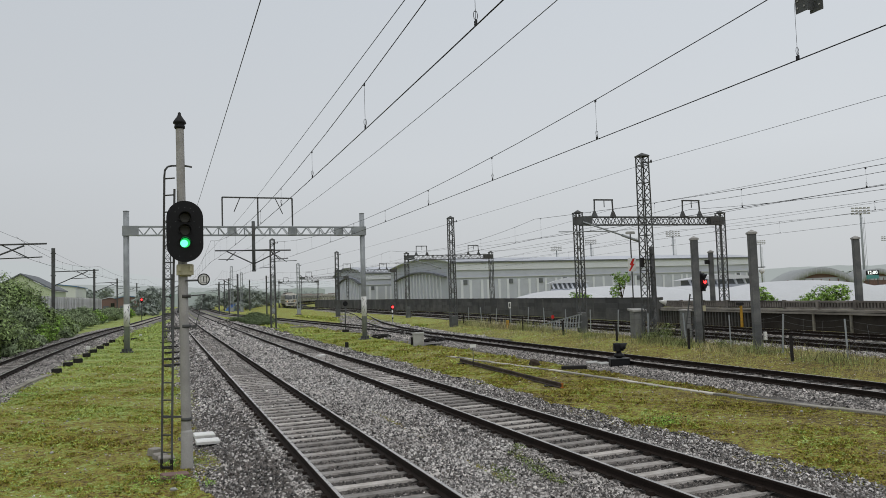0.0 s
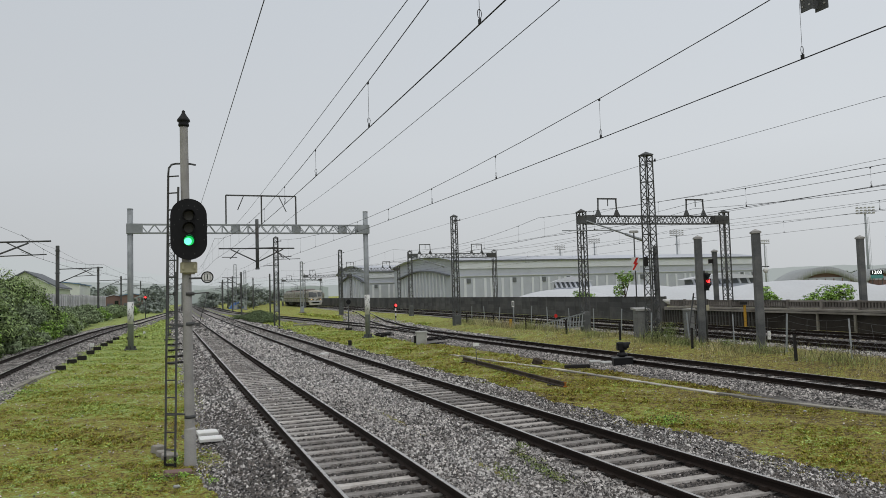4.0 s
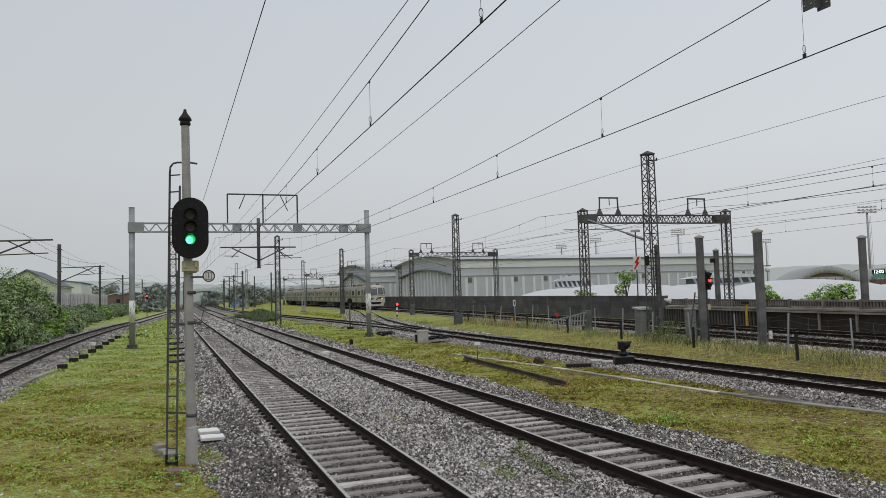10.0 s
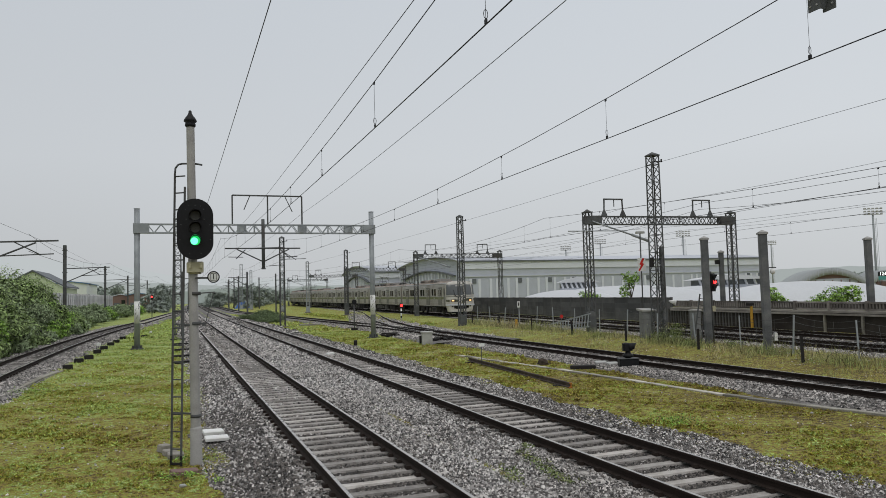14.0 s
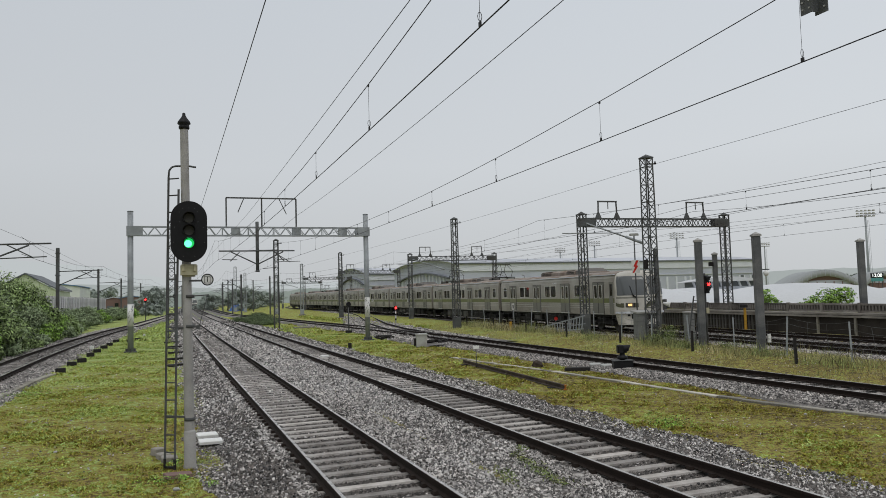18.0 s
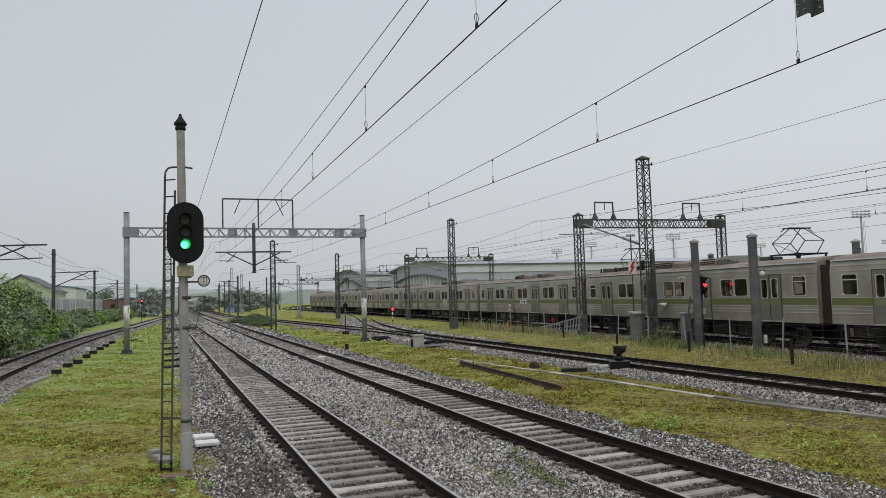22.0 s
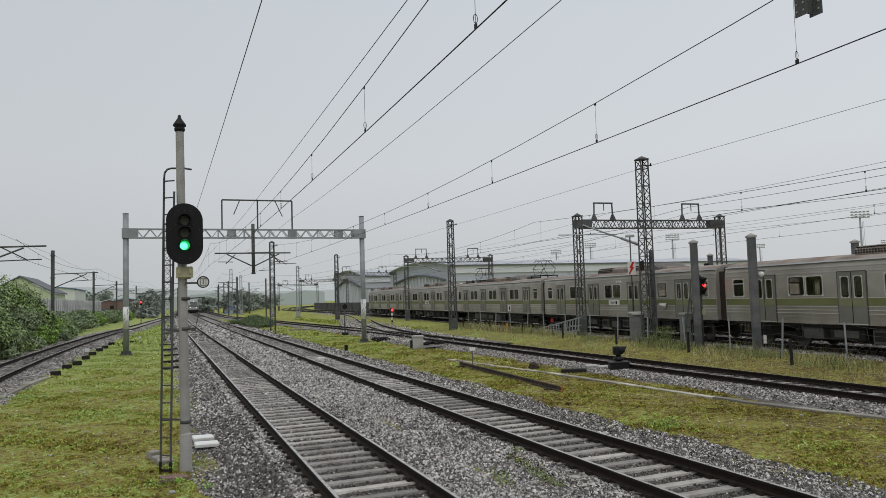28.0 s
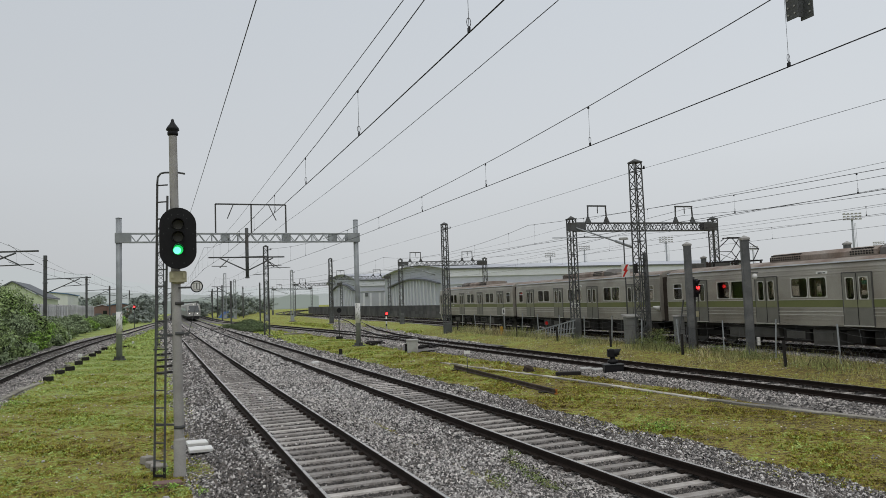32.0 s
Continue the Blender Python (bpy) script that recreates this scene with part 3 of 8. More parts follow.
def main_gantry():
    y, xl, xr = 49.57, -2.03, 13.28
    t = thing("overhead_gantry", pose(0, y, -0.3), "grey steel gantry spanning the main tracks on tube posts", "gantry")
    for x, bottom in ((xl, "banded post"), (xr, "banded post")):
        g = Geo().rod((x, 0, 0.06), (x, 0, 8.86), 0.175, 16)
        p = part("post", g, GALV, t)
        part("post_cap", Geo().lathe([(0.19, 0), (0.19, 0.03), (0.02, 0.06)], (x, 0, 8.86)), GALV, p)
        part("foot_plate", Geo().box((x, 0, 0.03), (0.75, 0.75, 0.06)).box((x, 0, 0.14), (0.05, 0.6, 0.2)).box((x, 0, 0.14), (0.6, 0.05, 0.2)), GALV_DARK, p)
        part("post_band", Geo().rod((x, 0, 1.62), (x, 0, 3.0), 0.181, 16), WHITE, p, "peeling white band with dark slashes")
        slash = Geo()
        rng = random.Random(int(x * 10) + 90)
        for i in range(9):
            a, z = rng.uniform(-2.6, -0.5), 1.75 + 0.13 * i
            slash.beam((x + 0.184 * math.cos(a), 0.184 * math.sin(a), z), (x + 0.184 * math.cos(a + 0.5), 0.184 * math.sin(a + 0.5), z + 0.16), 0.05, 0.012)
        tagged(part("dark_slashes", slash, BLACK_DULL, p), kind="stuff")
        part("beam_clamp", Geo().box((x + (0.25 if x < 0 else -0.25), 0, 7.62), (0.95, 0.5, 0.62)), GALV, t)
    g = Geo()
    truss(g, (xl + 0.6, 0, 7.34), (xr - 0.6, 0, 7.34), 0.55, 0.45, 34)
    part("lattice_beam", g, GALV, t)
    for x in (4.4, 8.4, 0.6, 11.6):
        part("gusset_plate", Geo().box((x, 0, 7.62), (0.55, 0.43, 0.44)), GALV, t)
    g = Geo().beam((3.8, 0, 9.87), (8.4, 0, 9.87), 0.09)
    for x in (3.8, 6.1, 8.4):
        g.beam((x, 0, 7.9), (x, 0, 9.87), 0.09)
    part("top_frame", g, GALV_DARK, t, "tall dark bracket frame on the beam")
    part("insulator", Geo().rod((4.95, 0, 9.87), (4.55, 0.0, 8.9), 0.03), GALV_DARK, t)
    part("insulator", Geo().rod((7.25, 0, 9.87), (7.75, 0, 8.8), 0.03), GALV_DARK, t)
    g = Geo().rod((5.75, -0.3, 4.95), (5.75, -0.3, 8.25), 0.11, 12)
    g.rod((5.75, -0.3, 4.9), (5.75, -0.3, 5.0), 0.14, 12).rod((5.75, -0.3, 6.26), (5.75, -0.3, 6.36), 0.15, 12)
    drop = part("drop_post", g, GALV_DARK, t)
    for s in (-1, 1):
        g = Geo()
        g.rod((5.75, -0.3, 6.3), (5.75 + s * 2.45, -0.3, 6.3), 0.045)
        g.rod((5.75, -0.3, 5.4), (5.75 + s * 1.7, -0.3, 6.24), 0.04)
        g.rod((5.75 + s * 1.15, -0.3, 6.22), (5.75 + s * 1.75, -0.3, 5.62), 0.03)
        g.rod((5.75 + s * 1.3, -0.3, 5.72), (5.75 + s * 2.25, -0.3, 5.74), 0.025)
        part("cantilever_arm", g, GALV_DARK, drop)
    return t


main_gantry()


def sub_gantry(s, far, ground_s=0.0):
    """A gantry with lattice legs across the two suburban tracks."""
    left, right = sub(s, -2.6), sub(s, 8.0)
    m = Matrix.Translation(left) @ Matrix.Rotation(math.radians(sub_turn(s)), 4, "Z")
    t = thing("overhead_gantry", m, "dark lattice steel gantry across the suburban tracks", "gantry", "suburban gantries")
    steel = GALV_DARK
    span = (right - left).length
    for x, base in ((0.0, 0.0), (span, 0.0)):
        g = Geo()
        lattice(g, base, 7.45, 0.42, 0.42, 0.42, 0.06, 0.028)
        leg = part("lattice_leg", Geo().add([(v[0] + x, v[1], v[2]) for v in g.v], g.f), steel, t)
        part("leg_cap", Geo().box((x, 0, 7.48), (0.52, 0.52, 0.06)).add([(x - 0.2, -0.2, 7.51), (x + 0.2, -0.2, 7.51), (x + 0.2, 0.2, 7.51), (x - 0.2, 0.2, 7.51), (x, 0, 7.68)], [(0, 1, 4), (1, 2, 4), (2, 3, 4), (3, 0, 4)]), steel, leg)
        part("beam_bracket", Geo().box((x + (0.55 if x == 0 else -0.55), 0, 6.98), (0.7, 0.46, 0.56)).box((x, 0, 6.98), (0.46, 0.46, 0.5)), steel, leg)
    part("foot_casing", Geo().chamfer((0, 0, 0.65), (0.46, 0.46, 1.3)), POLE_DARK, t)
    g = Geo()
    truss(g, (0.85, 0, 6.72), (span - 0.85, 0, 6.72), 0.5, 0.4, 30, 0.06, 0.035)
    part("lattice_beam", g, steel, t)
    for x in (1.85, 8.35):
        g = Geo()
        for e in (-0.66, 0.66):
            g.add([(x + e - 0.2, -0.1, 7.22), (x + e + 0.2, -0.1, 7.22), (x + e + 0.2, 0.1, 7.22), (x + e - 0.2, 0.1, 7.22), (x + e - 0.05, -0.05, 7.62), (x + e + 0.05, -0.05, 7.62), (x + e + 0.05, 0.05, 7.62), (x + e - 0.05, 0.05, 7.62)],
                  [(3, 2, 1, 0), (4, 5, 6, 7), (0, 1, 5, 4), (1, 2, 6, 5), (2, 3, 7, 6), (3, 0, 4, 7)])
            g.beam((x + e, 0, 7.6), (x + e * 0.96, 0, 8.3), 0.07)
        g.beam((x - 0.68, 0, 8.32), (x + 0.68, 0, 8.32), 0.09).rod((x + 0.05, 0, 8.3), (x + 0.05, 0, 7.85), 0.03)
        part("bracket_frame", g, GALV_DARK if far < 3 else steel, t)
    g = Geo()
    g.rod((0.2, -0.25, 6.9), (4.0, -0.3, 5.7), 0.05).rod((-1.5, -0.3, 6.28), (2.6, -0.3, 6.3), 0.03)
    g.rod((2.9, -0.3, 6.05), (4.1, -0.3, 5.65), 0.085, 10)
    part("cantilever_arm", g, GALV, t)
    return t


for number, place in enumerate((40.8, 82.0, 125.4, 163.5, 204.0)):
    sub_gantry(place, number)


# ---- the train ----
CAR = 19.5
HALF_W = 1.56


DOORS = (-6.85, -2.3, 2.3, 6.85)
BODY_END = 9.42


def side_layout(cab):
    """Doors, window pairs and end windows along a car's side, as (kind, place from the middle)."""
    out = [("door", y) for y in DOORS]
    for a, b in zip(DOORS, DOORS[1:]):
        out += [("window", (a + b) / 2 - 0.47), ("window", (a + b) / 2 + 0.47)]
    out.append(("end", -8.5))
    if not cab:
        out.append(("end", 8.5))
    return out


def openings(cab):
    """The glazed gaps in a side wall: from, to, sill and head."""
    out = []
    for kind, y in side_layout(cab):
        if kind == "door":
            out += [(y - 0.48, y - 0.12, 2.02, 2.82), (y + 0.12, y + 0.48, 2.02, 2.82)]
        else:
            half = 0.42 if kind == "window" else 0.34
            out.append((y - half, y + half, 2.12, 2.88))
    if cab:
        out.append((8.26, 8.54, 2.16, 2.86))
    return sorted(out)


def pierced(x, thick, ys, zs, holes):
    """A flat leaf at x, cut into cells by ys and zs, with the named cells left open."""
    ny, nz = len(ys), len(zs)
    vs = [(x + e * thick / 2, y, z) for e in (-1, 1) for z in zs for y in ys]
    cells = {(i, j) for i in range(ny - 1) for j in range(nz - 1)} - set(holes)
    fs = []
    for i, j in cells:
        a, b, c, d = j * ny + i, j * ny + i + 1, (j + 1) * ny + i + 1, (j + 1) * ny + i
        k = ny * nz
        fs += [(d, c, b, a), (a + k, b + k, c + k, d + k)]
        for p, q, near in ((a, b, (i, j - 1)), (b, c, (i + 1, j)), (c, d, (i, j + 1)), (d, a, (i - 1, j))):
            if near not in cells:
                fs.append((p, q, q + k, p + k))
    return Geo().add(vs, fs)


def pane_rim(x, y, z, w, h, b):
    """A thin frame round a pane with its corners cut off."""
    g = frame_ring(x, y, z, w, h, b)
    c = 0.07
    for a in (-1, 1):
        for e in (-1, 1):
            cy, cz = y + a * w / 2, z + e * h / 2
            g.add([(x - 0.012, cy, cz), (x - 0.012, cy - a * c, cz), (x - 0.012, cy, cz - e * c), (x + 0.012, cy, cz), (x + 0.012, cy - a * c, cz), (x + 0.012, cy, cz - e * c)],
                  [(0, 1, 2), (5, 4, 3), (0, 3, 4, 1), (1, 4, 5, 2), (2, 5, 3, 0)])
    return g


def build_car(cab=0, panto=(), logo=False):
    """A stainless suburban car; its length along y, rail level at z 0, the cab at +y."""
    t = thing("train_car", Matrix(), "steel suburban train car, olive green band" + (", beige cab front" if cab else ""), "train car", "cars of the suburban train")
    w, l0, l1 = HALF_W, -BODY_END, BODY_END if not cab else 8.78
    low, high = 2.02, 2.92
    # body shell: side walls pierced by the windows, arched roof
    roof = [(-w, high), (-w + 0.03, 3.2), (-w + 0.1, 3.42), (-w + 0.3, 3.56), (-0.75, 3.66), (0, 3.7), (0.75, 3.66), (w - 0.3, 3.56), (w - 0.1, 3.42), (w - 0.03, 3.2), (w, high)]
    g, k = Geo(), len(roof)
    g.add([(x, y, z) for y in (l0, l1) for x, z in roof], [(i, i + 1, k + i + 1, k + i) for i in range(k - 1)] + [tuple(range(k - 1, -1, -1)), tuple(range(k, 2 * k))])
    for i in range(2, 8):
        g.mi[i] = 1
    g.box((0, (l0 + l1) / 2, 1.03), (2 * w - 0.14, l1 - l0, 0.06))
    for y in (l0 + 0.03, l1 - 0.03):
        g.box((0, y, (1.0 + high) / 2), (2 * w - 0.14, 0.06, high - 1.0))
    for s in (-1, 1):
        x = s * (w - 0.03)
        g.box((x, (l0 + l1) / 2, (1.0 + low) / 2), (0.06, l1 - l0, low - 1.0))
        at = l0
        for y0, y1, z0, z1 in openings(cab) + [(l1, l1, low, high)]:
            if y0 > at:
                g.box((x, (at + y0) / 2, (low + high) / 2), (0.06, y0 - at, high - low))
            if y1 > y0:
                if z0 > low:
                    g.box((x, (y0 + y1) / 2, (low + z0) / 2), (0.06, y1 - y0, z0 - low))
                g.box((x, (y0 + y1) / 2, (z1 + high) / 2), (0.06, y1 - y0, high - z1))
            at = y1
    body = part("body", g.mesh("body", STEEL_CAR, CAR_ROOF), None, t)
    part("ceiling_lining", Geo().box((0, (l0 + l1) / 2, 3.1), (2 * w - 0.4, l1 - l0 - 0.3, 0.04)), LINING, t)
    bench = Geo().box((0, 0, 1.38), (0.5, 2.9, 0.3)).box((0.19, 0, 1.75), (0.12, 2.9, 0.6)).mesh("bench_seat", UNDER_GREY)
    for a, b in zip(DOORS, DOORS[1:]):
        for s in (-1, 1):
            part("bench_seat", bench, None, t, at=pose(s * (w - 0.35), (a + b) / 2, 0, 0, 0, 0 if s > 0 else 180))
    # band, ribs, cantrail
    band, rib, rail = Geo(), Geo(), Geo()
    for s in (-1, 1):
        a, b = l0 + 0.05, l1 - 0.05
        band.box((s * (w + 0.004), (a + b) / 2, 1.87), (0.012, b - a, 0.28))
        for z in (1.24, 1.36, 3.0, 3.1, 3.2):
            rib.box((s * (w + 0.006 - (0.03 if z > 3.05 else 0.005)), (a + b) / 2, z), (0.02, b - a, 0.026))
        for z in (1.42, 1.55, 1.69, 2.02):
            part("bright_strip", Geo().box((s * (w + 0.007), (a + b) / 2, z), (0.022, b - a, 0.02)), BRIGHT_LINE, body)
        rail.box((s * (w - 0.05), (a + b) / 2, 3.43), (0.1, b - a, 0.05))
    part("green_band", band, GREEN_BAND, body, "olive green waist band")
    part("side_ribs", rib, STEEL_CAR, body)
    part("cantrail", rail, HALL_BAND, body, "pale gutter rail")
    # doors and windows
    for s in (-1, 1):
        for kind, y in side_layout(cab):
            if kind == "door":
                leaf = pierced(s * (w + 0.012), 0.04, [y + a for a in (-0.63, -0.48, -0.12, 0.12, 0.48, 0.63)], (1.06, 2.02, 2.82, 2.98), ((1, 1), (3, 1)))
                door = part("sliding_door", leaf, DOOR_STEEL, body)
                for e in (-0.3, 0.3):
                    part("door_window", Geo().box((s * w, y + e, 2.42), (0.012, 0.36, 0.8)), CAR_GLASS, door)
                    part("window_frame", pane_rim(s * (w + 0.034), y + e, 2.42, 0.35, 0.79, 0.022), BRIGHT_LINE, door)
                part("door_band", Geo().box((s * (w + 0.036), y, 1.86), (0.008, 1.2, 0.28)), DOOR_BAND, door, "faded green band across the door")
                part("door_seam", Geo().box((s * (w + 0.034), y, 2.02), (0.014, 0.026, 1.9)), BLACK_DULL, door)
                part("door_surround", frame_ring(s * (w + 0.008), y, 2.02, 1.28, 1.94, 0.035), UNDER_GREY, door)
                part("door_sill", Geo().box((s * (w + 0.03), y, 1.04), (0.06, 1.3, 0.035)), BRIGHT_LINE, door, "bright worn sill")
            else:
                ww = 0.84 if kind == "window" else 0.68
                win = part("window", Geo().box((s * (w - 0.012), y, 2.5), (0.012, ww, 0.76)), CAR_GLASS, body)
                part("window_frame", pane_rim(s * (w + 0.006), y, 2.5, ww - 0.01, 0.75, 0.03), BRIGHT_LINE, win)
                if kind == "end":
                    part("glazing_bar", Geo().box((s * (w - 0.005), y, 2.68), (0.03, ww, 0.035)), HALL_BAND, win)
        plate_sign = part("side_sign", Geo().box((s * (w - 0.01), 0.7, 3.05), (0.02, 0.55, 0.13)), WHITE, body, "small white destination plate")
        part("sign_bars", Geo().box((s * (w + 0.002), 0.62, 3.05), (0.006, 0.2, 0.05)).box((s * (w + 0.002), 0.82, 3.05), (0.006, 0.12, 0.04)), POLE_DARK, plate_sign)
        if cab:
            part("car_number", Geo().box((s * (w + 0.016), 4.6, 1.87), (0.006, 0.16, 0.07)).box((s * (w + 0.016), 4.82, 1.87), (0.006, 0.2, 0.07)), HALL_BAND, body, "small pale lettering on the band")
        if logo:
            sign = part("side_sign", Geo().box((s * (w + 0.016), 0.15, 1.84), (0.022, 1.2, 0.3)), WHITE, body, "white sticker on the green band")
            part("sticker_mark", Geo().lathe([(0.1, 0), (0.1, 0.012)], (0, 0, 0), 16), BLACK, sign, at=Matrix.Translation((s * (w + 0.023), 0.42 * s, 1.84)) @ pose(0, 0, 0, 0, 90 * s))
            part("sticker_bars", Geo().box((s * (w + 0.03), 0.1 - 0.1 * s, 1.87), (0.006, 0.5, 0.05)).box((s * (w + 0.03), 0.1 - 0.1 * s, 1.79), (0.006, 0.4, 0.03)), POLE_DARK, sign)
    # roof gear
    ac = part("roof_cooler", Geo().sweep([(-1.0, 0), (-1.0, 0.2), (-0.78, 0.34), (0.78, 0.34), (1.0, 0.2), (1.0, 0)], [(0, -2.6, 3.62), (0, 2.75, 3.62)]), CAR_ROOF, t, "long grey roof cooling unit")
    hump = [(-1.0, 0), (-1.0, 0.24), (-0.72, 0.4), (0.72, 0.4), (1.0, 0.24), (1.0, 0)]
    flat = [(a * 0.92, b * 0.45) for a, b in hump]
    vs = [(a, yy, 3.62 + b) for yy, ring in ((2.77, flat), (2.9, hump), (3.6, hump), (3.95, flat)) for a, b in ring]
    part("cooler_hood", Geo().add(vs, [(r * 6 + i, r * 6 + (i + 1) % 6, (r + 1) * 6 + (i + 1) % 6, (r + 1) * 6 + i) for r in range(3) for i in range(6)] + [tuple(range(5, -1, -1)), tuple(range(18, 24))]), HOOD_GREY, ac, "dark domed hood")
    part("roof_tray", Geo().chamfer((0, 4.15, 3.72), (1.5, 0.5, 0.12), 0.03), CAR_ROOF, ac)
    grille = Geo()
    for k in range(14):
        for s in (-1, 1):
            for row in (0.06, 0.15):
                grille.box((s * 1.0, -2.55 + 0.125 * k, 3.64 + row), (0.03, 0.07, 0.06))
                if k < 9:
                    grille.box((s * 1.0, 1.6 + 0.12 * k, 3.64 + row), (0.03, 0.07, 0.06))
            if k < 12:
                grille.box((s * 0.88, -2.5 + 0.14 * k, 3.9), (0.2, 0.08, 0.04))
            if k < 7:
                grille.box((s * 0.88, 1.65 + 0.14 * k, 3.9), (0.2, 0.08, 0.04))
    tagged(part("cooler_grille", grille, UNDER, ac), kind="stuff")
    if panto:
        for e in panto:
            pantograph(t, 6.9 if e > 0 else -5.9)
        for x, y, sx, sy, h in ((0.3, 5.6, 0.9, 0.5, 0.2), (-0.45, -7.8, 0.7, 0.9, 0.3), (0.5, -8.3, 0.5, 0.6, 0.26)):
            part("switch_box", Geo().chamfer((x, y, 3.64 + h / 2), (sx, sy, h), 0.03), UNDER_GREY, t, "dark roof switch box")
        for y in (-8.9, -8.5, -7.2, -7.0):
            for x in (-0.8, 0.7):
                part("insulator", Geo().lathe([(0.05, 3.6), (0.07, 3.7), (0.045, 3.76), (0.07, 3.82), (0.045, 3.88), (0.05, 3.93)], (x, y, 0), 8), RUBBER, t)
    part("cable_loop", Geo().rod((-1.0, 9.2, 3.5), (-1.0, 9.2, 3.95), 0.02, 6).rod((-1.0, 9.2, 3.95), (-0.9, 9.0, 3.98), 0.02, 6), GALV_DARK, t)
    # underframe
    under = Geo().box((0, (l0 + l1) / 2, 0.93), (2.9, l1 - l0 - 0.2, 0.13)).box((0, 0, 0.62), (1.1, 15.6, 0.5))
    frame_part = part("underframe", under, UNDER, t)
    rng = random.Random(7 + cab * 3 + len(panto))
    y = -5.0
    while y < 4.8:
        ln, hh = rng.uniform(0.7, 1.7), rng.uniform(0.4, 0.62)
        for s in (-1, 1):
            case = part("equipment_box", Geo().chamfer((s * 1.0, y + ln / 2, 0.86 - hh / 2), (0.8, ln, hh), 0.03), rng.choice((UNDER, UNDER, UNDER_GREY)), frame_part)
            part("box_lid", Geo().box((s * 1.41, y + ln / 2, 0.86 - hh / 2), (0.03, ln * 0.7, hh * 0.6)), UNDER_GREY if rng.random() < 0.4 else UNDER, case)
        y += ln + rng.uniform(0.12, 0.5)
    for by in (-6.7, 6.7):
        bg = Geo()
        for s in (-1, 1):
            bg.box((s * 1.05, by, 0.52), (0.16, 2.6, 0.22)).box((s * 1.05, by, 0.72), (0.3, 0.7, 0.25))
            for e in (-1.05, 1.05):
                bg.chamfer((s * 1.14, by + e, 0.46), (0.14, 0.34, 0.3), 0.04)
        bg.box((0, by, 0.56), (2.2, 0.5, 0.2))
        bogie = part("bogie", bg, UNDER, t)
        for wy in (-1.05, 1.05):
            for s in (-1, 1):
                part("wheel", Geo().rod((s * 0.7, by + wy, 0.43), (s * 0.82, by + wy, 0.43), 0.43, 18), UNDER_GREY, bogie)
    # bellows at the coupled ends
    for e in ((-1,) if cab else (-1, 1)):
        y = e * (BODY_END + 0.165)
        part("gangway", Geo().box((0, y, 2.15), (2.7, 0.33, 2.3)).box((0, y, 3.4), (2.1, 0.33, 0.2)), RUBBER, t, "dark brown bellows between the cars")
    if cab:
        cab_front(t, l1, body)
    return t


def frame_ring(x, y, z, w, h, b):
    """A thin frame round an opening in a car's side."""
    g = Geo()
    g.box((x, y, z + h / 2 + b / 2), (0.03, w + 2 * b, b)).box((x, y, z - h / 2 - b / 2), (0.03, w + 2 * b, b))
    g.box((x, y - w / 2 - b / 2, z), (0.03, b, h)).box((x, y + w / 2 + b / 2, z), (0.03, b, h))
    return g


